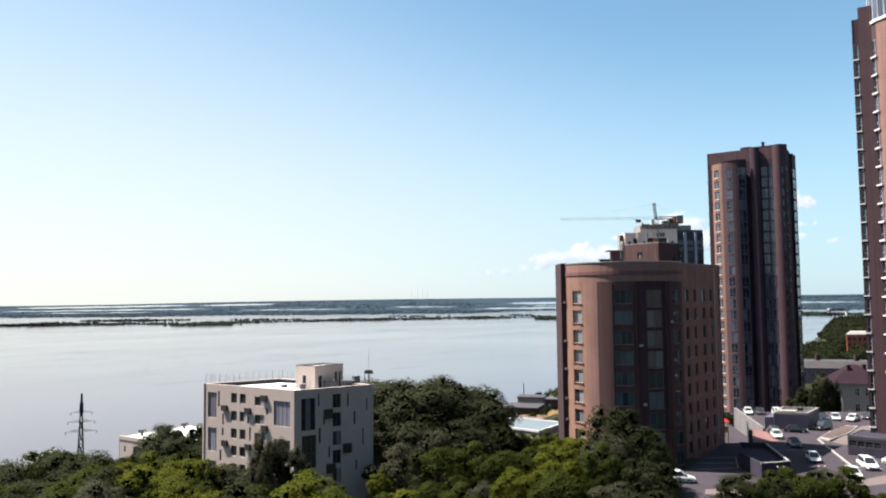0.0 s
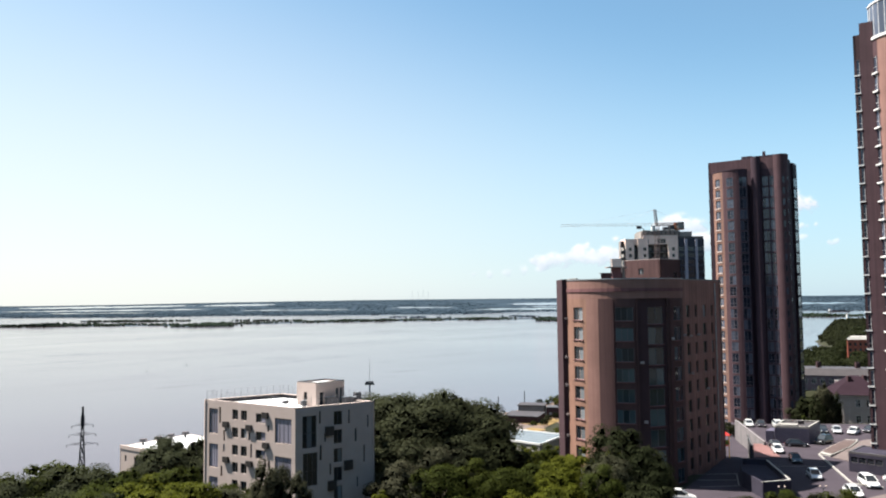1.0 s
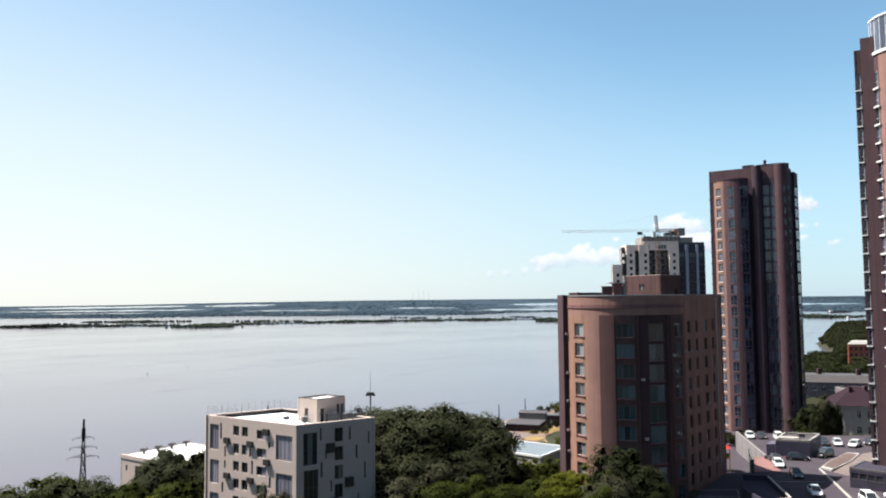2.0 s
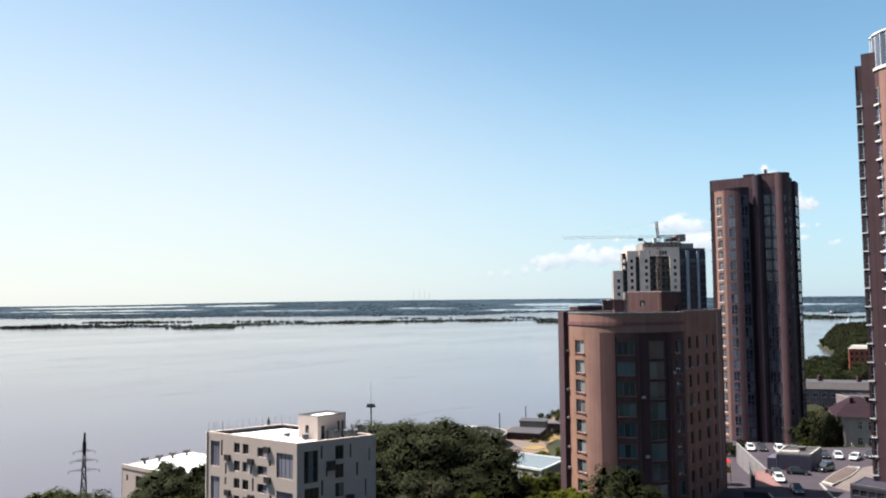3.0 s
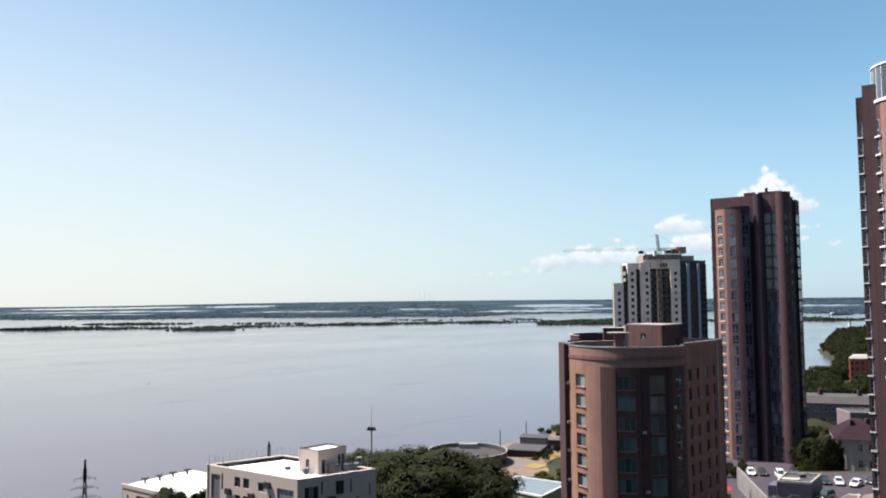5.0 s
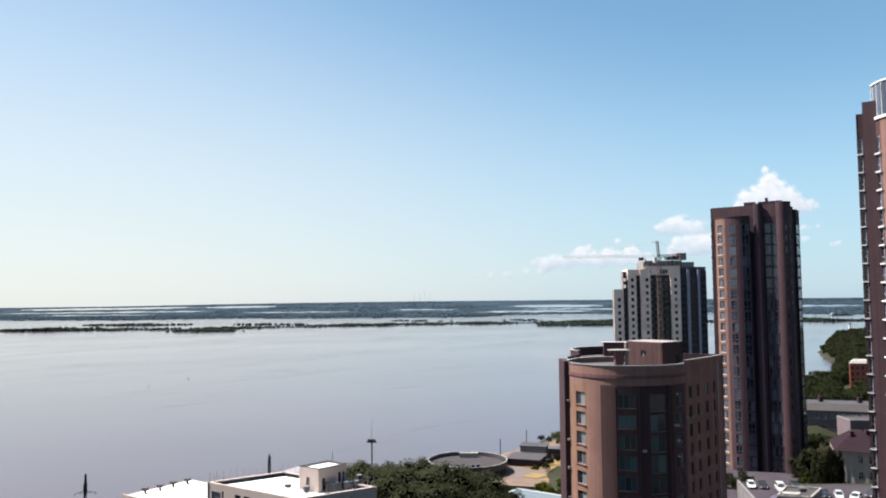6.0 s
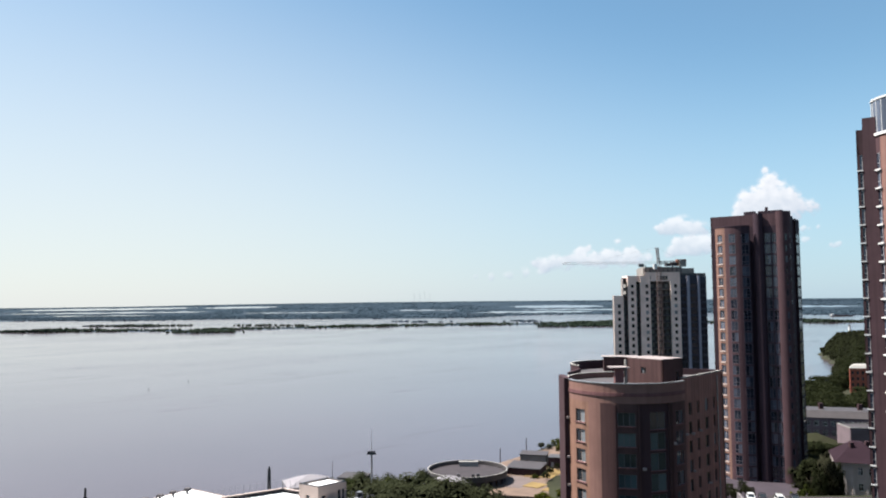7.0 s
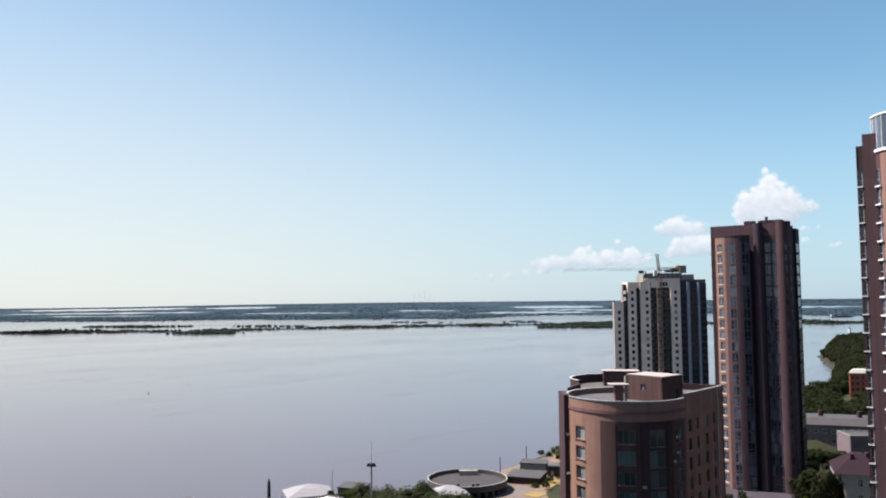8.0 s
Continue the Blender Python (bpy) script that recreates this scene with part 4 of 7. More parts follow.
def make_unfinished_house():
    house = thing("unfinished_apartment_house", "pale concrete apartment house under construction with dark glazed wing", "building")
    y = 341.5
    k = y / 1358.0
    def px(p):
        return (p - 788) * k
    z0 = -14.0
    floors = [50.0 - 2.93 * i for i in range(22)]
    # piers: left, right, top, window positions inside the pier
    piers = ((1086.5, 1102, 45.3, (5.4,)), (1102, 1104, 53.0, ()), (1112, 1127, 54.0, (4.6,)), (1134, 1152, 54.2, (5.8,)), (1188, 1205, 54.0, (4.4,)))
    for a, b, top, wins in piers:
        f = Flat((px(a), y), (px(b), y))
        w = f.len
        holes = [(c * w / 9.0 - 0.55, c * w / 9.0 + 0.75, z - 1.3, z + 0.2) for c in wins for z in floors if z < top - 1.2]
        part("wall", sheet(f, z0, top, holes, 0.35), RAW_CONCRETE, house)
        for h in holes:
            window(house, f, h, bars=0, deep=0.2)
        for q, d in ((a, 1), (b, -1)):
            x = px(q)
            part("wall", block(bmesh.new(), min(x, x + d * 0.3), max(x, x + d * 0.3), y + 0.352, y + 2.6, z0, top), CONCRETE, house)
    # loggia columns between them, with slabs at each floor
    for a, b, top in ((1104, 1112, 53.2), (1127, 1134, 53.6), (1152, 1162, 53.6), (1162, 1178, 53.6), (1178, 1188, 53.6)):
        f = Flat((px(a), y + 2.2), (px(b), y + 2.2))
        holes = [(f.len * 0.2, f.len * 0.8, z - 1.9, z + 0.4) for z in floors if z < top - 1.2]
        # back walls and rails are coloured dark for the shade inside the recesses
        part("wall", sheet(f, z0, top, holes, 0.3), BLACKBOX, house)
        for z in floors:
            part("loggia_slab", block(bmesh.new(), px(a) + 0.02, px(b) - 0.02, y + 0.9, y + 2.19, z - 2.3, z - 2.05), CONCRETE, house)
            part("loggia_rail", block(bmesh.new(), px(a) + 0.05, px(b) - 0.05, y + 0.55, y + 0.65, z - 2.04, z - 1.2), GREY_ROOF, house)
    # dark glazed wing with pale upright strips
    for a, b, top in ((1205, 1217, 54.2), (1222, 1236, 54.2), (1240, 1252, 53.6)):
        f = Flat((px(a), y + 0.6), (px(b), y + 0.6))
        holes = [(0.25, f.len - 0.25, z - 1.6, z + 0.5) for z in floors]
        part("wall", sheet(f, z0, top, holes, 0.3), NAVY_SHEET, house)
        for h in holes:
            window(house, f, h, bars=1, frame_mat=NAVY_SHEET, glass=NAVY_GLASS, deep=0.1)
    for a, b in ((1217, 1222), (1236, 1240)):
        part("wall", block(bmesh.new(), px(a), px(b), y, y + 0.9, z0, 53.9), LAVENDER, house)
    # roof storey
    part("roof_storey_wall", block(bmesh.new(), px(1104) + 2, px(1152), y + 1.0, y + 10, 51.5, 54.1), RAW_CONCRETE, house)
    f = Flat((px(1143), y + 0.2), (px(1205), y + 0.2))
    holes = [(f.len * q, f.len * q + 1.1, 52.1, 54.0) for q in (0.02, 0.1, 0.42, 0.5, 0.58)]
    facade(house, f, 51.6, 55.6, holes, RAW_CONCRETE, bars=0, thick=0.3)
    part("roof_storey_wall", block(bmesh.new(), px(1143), px(1234), y + 3, y + 15, 54.0, 57.4), CONCRETE, house)
    part("roof_storey_wall", block(bmesh.new(), px(1205), px(1252), y + 1.2, y + 14, 53.7, 55.1), FRAME_DARK, house)
    part("roof_storey_top", block(bmesh.new(), px(1146), px(1212), y + 2.8, y + 15.2, 57.403, 58.1), CONCRETE, house)
    for a, w, h in ((1206, 4.0, 3.0), (1186, 2.0, 1.2), (1196, 2.2, 1.8)):
        part("formwork", block(bmesh.new(), px(a), px(a) + w, y + 4, y + 7, 58.5, 58.5 + h), BRICK_RED if a == 1206 else DARKSTEEL, house)
    # posts of the open top floor
    for q in range(9):
        x = px(1146) + 2.0 * q
        part("roof_post", block(bmesh.new(), x, x + 0.35, y + 2.2, y + 2.6, 55.6, 58.9 if q % 3 == 0 else 57.4), DARKSTEEL, house)
    part("rear_body", block(bmesh.new(), px(1087) + 4.6, px(1252), y + 2.62, y + 20, z0, 45.0), CONCRETE, house)
    part("rear_body", block(bmesh.new(), px(1103) + 4.8, px(1252), y + 2.62, y + 20, 45.003, 53.4), CONCRETE, house)


make_unfinished_house()
CRANE_RED = mat("faded_red_crane_paint", (0.102, 0.065, 0.059), 0.6, vary=0.2, scale=1, fine=5, bump=0.05)


def lattice(bm, a, b, w, r, n):
    """A square lattice girder from a to b."""
    a, b = Vector(a), Vector(b)
    d = (b - a).normalized()
    s = d.cross(Vector((0, 0, 1))) if abs(d.z) < 0.9 else Vector((1, 0, 0))
    s = s.normalized() * w / 2
    t = d.cross(s).normalized() * w / 2
    cs = [s + t, s - t, -s - t, t - s]
    for i in range(n):
        p, q = a + (b - a) * i / n, a + (b - a) * (i + 1) / n
        for j in range(4):
            rod(bm, p + cs[j], q + cs[j], r, sides=4)
            rod(bm, p + cs[j], q + cs[(j + 1) % 4], r * 0.7, sides=4)
            rod(bm, p + cs[j], p + cs[(j + 1) % 4], r * 0.7, sides=4)


def make_crane():
    crane = thing("tower_crane", "rusty red tower crane with a long pale jib", "crane")
    x, y = 92.6, 331.0
    bm = bmesh.new()
    lattice(bm, (x, y, -13), (x, y, 59.0), 1.8, 0.065, 32)
    part("mast", bm, CRANE_RED, crane)
    bm = bmesh.new()
    lattice(bm, (x, y, 59.0), (x - 0.6, y, 66.0), 0.9, 0.09, 5)
    part("head", bm, CRANE_RED, crane)
    bm = bmesh.new()
    lattice(bm, (x, y, 59.4), (x - 41.5, y, 59.4), 0.9, 0.022, 40)
    part("jib", bm, PALE_CONCRETE, crane, "pale lattice jib")
    bm = bmesh.new()
    lattice(bm, (x, y, 59.4), (x + 11.5, y, 59.6), 1.1, 0.1, 9)
    part("counter_jib", bm, CRANE_RED, crane)
    part("counterweight", block(bmesh.new(), x + 9.0, x + 11.6, y - 0.7, y + 0.7, 57.6, 60.4), CONCRETE, crane)
    part("cab", block(bmesh.new(), x - 2.2, x - 0.9, y - 0.8, y + 0.8, 56.6, 58.8), WHITE_PAINT, crane)
    for ex in (-30.0, -15.0, 10.0):
        part("stay", rod(bmesh.new(), (x - 0.6, y, 66.0), (x + ex, y, 60.0), 0.025, sides=4), RAILGREY, crane)
    part("trolley", block(bmesh.new(), x - 8.6, x - 6.6, y - 0.6, y + 0.6, 57.6, 58.8), DARKSTEEL, crane)


make_crane()


# ---- unseen plain blocks, added behind and beside the camera to block low sky light ----
SKY_BLOCK = mat("plain_blocker_walls", (0.121, 0.105, 0.094), 0.85, vary=0.3, scale=0.05, fine=0.6, bump=0.0)


def add_sky_blockers():
    rng = random.Random(3)
    rows = [(x, -95.0 - 30 * (i % 2)) for i, x in enumerate(range(-330, 300, 42))] + [(165.0 + 30 * (i % 2), y) for i, y in enumerate(range(-60, 180, 40))]
    bm = bmesh.new()
    for x, y in rows:
        w, d, h = rng.uniform(17, 21), rng.uniform(11, 16), rng.uniform(34, 62)
        block(bm, x - w, x + w, y - d, y + d, -8, h)
        block(bm, x - w * 0.3, x + w * 0.25, y - d * 0.4, y + d * 0.4, h, h + 3.5)
    tagged(part("backdrop", bm, SKY_BLOCK), "plain brownish blocks added out of view to cut low sky light", "buildings", kind="structure")


add_sky_blockers()


# ---- trees ----
def tree_maker(name, height, spread, leaf_mat, seed, clumps=80, leaves=85, leaf=0.33, tall=0.8, drop=0.0):
    """A tree with a tapered trunk, limbs and a crown of many small leaves in uneven clumps, to be copied."""
    rng = random.Random(seed)
    bm = bmesh.new()
    top = height * (1 - tall) + height * tall * 0.35
    bend = Vector((rng.uniform(-0.3, 0.3), rng.uniform(-0.3, 0.3), 0))
    pts = [Vector((0, 0, -0.6)), Vector((0, 0, height * 0.16)), bend * 0.6 + Vector((0, 0, height * 0.33)), bend + Vector((0, 0, top))]
    rad = [0.030 * height, 0.024 * height, 0.017 * height, 0.009 * height]
    for i in range(3):
        rod(bm, pts[i], pts[i + 1], rad[i], rad[i + 1], 7)
    centre = Vector((0, 0, height * (1 - tall / 2)))
    spots = []
    for k in range(clumps):
        a, b = 2.399963 * k + rng.uniform(-0.4, 0.4), math.asin(max(-0.8, min(1.0, 1.75 * (k + 0.5) / clumps - 0.78 + rng.uniform(-0.12, 0.12))))
        d = Vector((math.cos(a) * math.cos(b), math.sin(a) * math.cos(b), math.sin(b)))
        lump = 1 + 0.42 * noise.noise(d * 1.9 + Vector((seed * 3.7, 0, 0)))
        q = rng.uniform(0.62, 0.98) * lump
        spots.append(centre + Vector((d.x * spread * q, d.y * spread * q, d.z * height * tall * 0.5 * q)))
    for s in spots[::5]:
        base = pts[2] + (pts[3] - pts[2]) * rng.uniform(0, 0.9)
        mid = base.lerp(s, 0.55) + Vector((0, 0, 0.3))
        rod(bm, base, mid, 0.008 * height, 0.005 * height, 5)
        rod(bm, mid, s, 0.005 * height, 0.002 * height, 4)
    root = thing(name, "", "")
    part("trunk", bm, BARK, root)
    verts, faces, normals = [], [], []
    for s in spots:
        cr = spread * rng.uniform(0.18, 0.42)
        n = int(leaves * (cr / spread / 0.35) ** 2)
        out = (s - centre).normalized()
        for _ in range(n):
            d = Vector((rng.gauss(0, 1), rng.gauss(0, 1), rng.gauss(0, 1))).normalized()
            if d.dot(out) < -0.45:
                d = -d
            p = s + Vector((d.x, d.y, d.z * 0.8)) * cr * rng.uniform(0.72, 1.08)
            face = (d + Vector((rng.uniform(-1, 1), rng.uniform(-1, 1), rng.uniform(-1, 1))) * 0.38).normalized()
            u = face.cross(Vector((rng.uniform(-1, 1), rng.uniform(-1, 1), rng.uniform(-1, 1) + drop))).normalized()
            v = face.cross(u)
            l, w = leaf * rng.uniform(0.7, 1.5), leaf * rng.uniform(0.40, 0.75)
            k = len(verts)
            a, b, c = p + v * w * 0.5, p + u * l + Vector((0, 0, -0.1 * l)), p - v * w * 0.5
            soft = (d * 0.6 + out * 0.4 + face * 0.35).normalized()
            if (b - a).cross(c - a).dot(soft) < 0:
                a, c = c, a
            verts += [a, b, c]
            normals += [soft] * 3
            faces.append((k, k + 1, k + 2))
    # larger sprays inside each clump close the crown
    for s in spots:
        for _ in range(7):
            d = Vector((rng.gauss(0, 1), rng.gauss(0, 1), rng.gauss(0, 1))).normalized()
            p = s + d * spread * rng.uniform(0.02, 0.17)
            u = d.cross(Vector((rng.uniform(-1, 1), rng.uniform(-1, 1), rng.uniform(-1, 1)))).normalized() * spread * rng.uniform(0.10, 0.16)
            v = d.cross(u) * rng.uniform(0.7, 1.0)
            k = len(verts)
            verts += [p - u - v * 0.4, p - u * 0.3 + v, p + u + v * 0.3, p + u * 0.4 - v]
            faces.append((k, k + 1, k + 2, k + 3))
            flat = u.cross(v).normalized()
            normals += [flat] * 4
    me = bpy.data.meshes.new("crown")
    me.from_pydata(verts, [], faces)
    # leaves of one spray shade together, as soft foliage does
    for p in me.polygons:
        p.use_smooth = True
    me.normals_split_custom_set_from_vertices(normals)
    me.materials.append(leaf_mat)
    crown = new("crown", me)
    crown.parent = root
    return root


KINDS = ((3.1, LEAF_YELLOW, 1, 80, 0.80, 0.0), (3.4, LEAF_GREEN, 2, 84, 0.80, 0.0), (3.0, LEAF_GREEN, 3, 80, 0.86, 0.2), (3.5, LEAF_DARK, 4, 84, 0.82, 0.0),
         (3.2, LEAF_GREY, 5, 80, 0.80, 0.5), (2.4, LEAF_YELLOW, 6, 70, 0.90, 0.0), (3.3, LEAF_DARK, 7, 88, 0.86, 0.1), (3.3, LEAF_YELLOW, 8, 82, 0.80, 0.0))
# near trees have fine leaves, those further off coarser and fewer ones
NEAR = [tree_maker("tree", 9.0, s, m, k, 64, 135, 0.265, t, d) for s, m, k, n, t, d in KINDS]
MIDDLE = [tree_maker("tree", 9.0, s, m, k + 20, 50, 70, 0.40, t, d) for s, m, k, n, t, d in KINDS]
BIG = [tree_maker("tree", 18.0, s, m, k + 60, 96, 165, 0.42, t, d) for s, m, k, t, d in ((6.0, LEAF_SAGE, 1, 0.84, 0.6), (6.4, LEAF_SAGE, 2, 0.80, 0.4), (5.6, LEAF_GREEN, 3, 0.84, 0.4), (5.8, LEAF_GREY, 4, 0.82, 0.9))]
BIG_OF = (2, 2, 2, 0, 3, 2, 1, 2)
FAR = [tree_maker("tree", 9.0, s, m, k + 40, 24, 22, 0.8, t, d) for s, m, k, n, t, d in KINDS]
WORDS = ["leafy tree with sunlit yellow-green crown on the slope", "leafy green tree in the wood below the house", "upright leafy green tree in the wood", "dense dark green tree beside the office house",
         "grey-green willow-like tree with hanging leaves", "slender yellow-green tree with an upright crown", "tall dense dark green tree on the bluff", "broad yellow-green tree among the wood's edge"]
_used = set()


def plant(kind, x, y, top, wide=1.0, turn=None, foot=None):
    """A tree of that kind whose crown ends at the height top."""
    z = ground_z(x, y) if foot is None else foot
    high = max(2.5, top - z)
    s = high / 9.0
    a = random.uniform(0, 360) if turn is None else turn
    t = (NEAR if y < 128 else MIDDLE if y < 320 else FAR)[kind]
    if high > 12.5 and y < 320:
        t, s = BIG[BIG_OF[kind]], high / 18.0
    if t.name in _used:
        t = copy_thing(t, Matrix())
    else:
        _used.add(t.name)
    t.matrix_basis = pose(x, y, z, 0, 0, a) @ Matrix.Diagonal((s * wide, s * wide, s, 1))
    return tagged(t, WORDS[kind], "tree", "trees of the wood")


random.seed(11)
# the wood below the camera: rows at growing distance, each with the heights of its tops along x
ROWS_OF_TREES = (
    (62, 4.6, 3.0, [(-40, 8.6), (-28, 9.0), (-18, 10.6), (-8, 9.6), (2, 8.6), (12, 7.4), (20, 5.4)]),
    (71, 4.8, 3.2, [(-50, 6.5), (-34, 8.6), (-22, 9.0), (-12, 8.2), (0, 7.0), (8, 6.8), (18, 6.8), (26, 3.0)]),
    (80, 4.8, 3.2, [(-60, 3.0), (-46, 5.4), (-36, 7.4), (-27, 8.4), (-20, 6.2), (-6, 5.4), (4, 6.2), (12, 7.8), (22, 5.0), (25, 3.2)]),
    (89, 4.8, 3.0, [(-72, 0.5), (-56, 3.0), (-46, 5.0), (-36, 6.6), (-28, 7.4), (-17, 4.0), (-4, 4.4), (6, 5.6), (13, 7.6), (20, 7.6), (25, 5.6)]),
    (99, 5.0, 3.0, [(-86, -2.0), (-66, 1.2), (-52, 3.8), (-42, 4.6), (-30, 4.4), (-16, 2.0), (-4, 3.2), (8, 4.4), (18, 6.2), (23, 8.6)]),
    (110, 5.4, 3.2, [(-100, -5.0), (-78, -2.0), (-60, 1.0), (-46, 1.8), (-32, 0.0)]),
)
for _y, _gap, _jit, _tops in ROWS_OF_TREES:
    _x, _i = _tops[0][0], 0
    while _x < _tops[-1][0]:
        _t = between(_x, _tops) + random.uniform(-1.3, 0.2) - 1.6 * smooth_step(-0.46, -0.56, _x / _y)
        _bright = -0.44 < _x / _y < -0.30 or -0.20 < _x / _y < -0.04 or 0.05 < _x / _y < 0.19
        _kind = ((0, 1, 5, 2) if -0.3 < _x / _y < 0 else (0, 5, 7, 1))[_i % 4] if _bright else (1, 2, 3, 1, 4, 6)[_i % 6]
        plant(_kind, _x + random.uniform(-1, 1), _y + random.uniform(-_jit, _jit), _t, random.uniform(0.95, 1.3))
        _x += _gap * random.uniform(0.8, 1.2)
        _i += 1
# left slope behind the first rows, round the pylon and the low hall
for _x, _y, _t, _k in ((-104, 150, -7.5, 1), (-96, 146, -6.0, 3), (-88, 150, -5.0, 1), (-80, 147, -4.2, 3), (-74, 150, -2.6, 1), (-68, 148, -3.0, 3), (-62, 150, -4.0, 1), (-56, 160, -2.2, 3), (-50, 163, -1.0, 6), (-45, 158, -1.8, 3), (-60, 168, -2.0, 6), (-110, 138, -8.0, 3), (-90, 134, -6.4, 1), (-78, 132, -5.2, 1), (-66, 130, -4.4, 3), (-57, 136, -2.6, 1), (-50, 144, -2.5, 1), (-116, 160, -9.5, 1)):
    plant(_k, _x, _y, _t, random.uniform(1.0, 1.3))
# the grey-green willow before the office house's corner
for _x, _y, _t in ((-16.9, 76, 12.2), (-14.6, 77.5, 10.2), (-18.8, 77, 9.4)):
    plant(4, _x, _y, _t, 0.44)
# the big dark trees between the office house and the garden
for _x, _y, _t, _k in ((-9.0, 140, 8.9, 6), (-4.5, 137, 9.2, 3), (-0.5, 143, 9.0, 6), (2.6, 140, 8.4, 3), (3.8, 146, 7.2, 6), (5.0, 151, 4.8, 3), (-7, 130, 5.4, 3), (-2.5, 127, 4.6, 4), (2.2, 129, 4.6, 6), (6.0, 131, 3.2, 3), (9.5, 138, 1.8, 6), (10.0, 147, -1.8, 3), (-13.5, 147, 8.2, 6), (-17.5, 152, 6.6, 3), (12.6, 156, -4.4, 2), (8.5, 160, -2.8, 3), (3, 156, 5.6, 6), (-4, 156, 7.4, 3), (-11, 160, 6.0, 6), (-1, 118, 2.6, 1), (4.5, 120, 2.4, 2), (9, 122, 1.2, 1), (14, 128, 0.6, 2), (-6.5, 119, 2.6, 4)):
    plant(_k, _x, _y, _t + (0.9 if 136 < _y < 158 else 0.0), random.uniform(1.1, 1.35))
# tall trees further down, before the round hall
for _x, _y, _t, _k in ((-24, 182, 2.6, 1), (-17.5, 186, 2.4, 3), (-11.5, 181, 3.0, 1), (-5.5, 186, 2.6, 6), (-0.5, 182, 1.6, 1), (4.5, 186, 0.0, 3), (-21, 192, 0.6, 6)):
    plant(_k, _x, _y, _t, random.uniform(0.75, 0.9))
# below the pool roof and along the round house
for _x, _y, _t, _k in ((8.0, 163, -4.2, 1), (11.6, 159.5, -3.0, 5), (14.6, 157.0, -2.2, 1), (17.4, 156.0, -2.6, 5), (20.2, 155.0, -2.0, 1), (13.0, 154.0, -3.0, 2), (16.0, 153.0, -2.4, 0), (18.6, 158.6, -3.0, 1), (22.0, 159.5, -2.8, 5), (16.0, 150, -3.0, 1), (19.0, 146, -3.2, 5), (17.0, 136, -0.6, 2), (18.6, 124, 2.4, 5), (20.5, 117, 4.2, 0), (24.5, 113, 5.2, 7), (16.5, 115, 3.6, 0), (25.6, 108, 6.6, 3), (23.2, 104, 9.8, 3), (25.6, 101, 7.6, 6), (27.5, 106, 6.8, 6)):
    plant(_k, _x, _y, _t, random.uniform(0.95, 1.2))
for _n in range(34):
    _x, _y = random.uniform(9, 36), random.uniform(186, 212)
    plant(random.choice((1, 5, 2, 0)), _x, _y, ground_z(_x, _y) + random.uniform(2.6, 5.5), random.uniform(1.0, 1.4))
# low trees along the near kerb of the car park
_x = 34.0
while _x < 66:
    plant(random.choice((2, 3, 1, 6)), _x, 91 + random.uniform(-2.5, 2.5), (4.2 if _x < 48 else 2.2) + random.uniform(-1.0, 0.5), random.uniform(1.1, 1.5), foot=-1.5)
    _x += random.uniform(1.7, 2.7)
# the tree before the old house, and shrubs by the tower
for _x, _y, _t, _k, _w in ((91.2, 186, 6.4, 4, 0.46), (93.6, 187, 4.6, 3, 0.44), (89.2, 185.5, 3.4, 6, 0.42), (86.2, 186.5, -1.6, 1, 0.8), (83.6, 187.5, -3.0, 5, 0.9), (80.6, 188.5, -3.6, 1, 0.9)):
    plant(_k, _x, _y, _t, _w)
# dark shrubs and small trees at the far tower's foot and before the rear house
for _n in range(16):
    _x, _y = random.uniform(69, 82), random.uniform(198, 221)
    plant(random.choice((3, 6)), _x, _y, ground_z(_x, _y) + random.uniform(2.2, 3.2), random.uniform(1.0, 1.3))
for _x, _y, _t in ((100, 213, -1.0), (104, 221, -2.2), (96.5, 206, 0.4), (108, 231, -3.2), (112, 225, -4.0),  (101, 226, -3.0), (107, 222, -5.5), (110, 228, -7.0), (104, 214, -4.5), (113, 240, -8.5)):
    plant(6, _x, _y, _t, random.uniform(0.8, 1.0))
# a dark thicket along the rear house's front
for _n in range(15):
    plant(random.choice((3, 6)), 118 + 2.5 * _n + random.uniform(-1, 1), 280 + 0.7 * _n + random.uniform(-4, 4), -8.6 - 0.18 * _n + random.uniform(-0.8, 0.8), random.uniform(1.4, 1.9))
# garden end, by the river wall
for _x, _y, _t, _k in ((38, 288, -9.6, 1), (41, 284, -8.8, 5), (43, 290, -8.2, 1), (40.5, 294, -9.0, 5), (44, 282, -9.4, 1), (36, 294, -10.6, 3), (46, 288, -8.0, 5), (46, 300, -11.0, 1), (50, 296, -10.4, 0), (54, 306, -10.0, 3), (49, 312, -11.6, 1), (58, 298, -9.0, 1), (44, 308, -13.0, 5), (-8, 222, -9.4, 1), (-20, 222, -8.0, 3), (33, 246.5, -9.9, 3), (36, 252, -9.6, 6), (30.5, 238.5, -10.0, 3), (39.5, 256.5, -9.4, 1), (27.5, 241.5, -10.2, 1), (42, 262, -9.2, 5), (38, 264, -9.4, 3), (-11, 214, -8.4, 6), (-4, 212, -9.0, 3), (2, 214, -9.6, 3), (7, 216, -10.4, 6), (12, 218, -11, 3), (-26, 214, -8.2, 1)):
    plant(_k, _x, _y, _t, random.uniform(1.0, 1.3))
# the wooded ridge on the right: one wood of some hundred trees, crowns closed
RIDGE_TREE = leaf_mat("ridge_leaves", (0.015, 0.020, 0.007), (0.020, 0.022, 0.009))


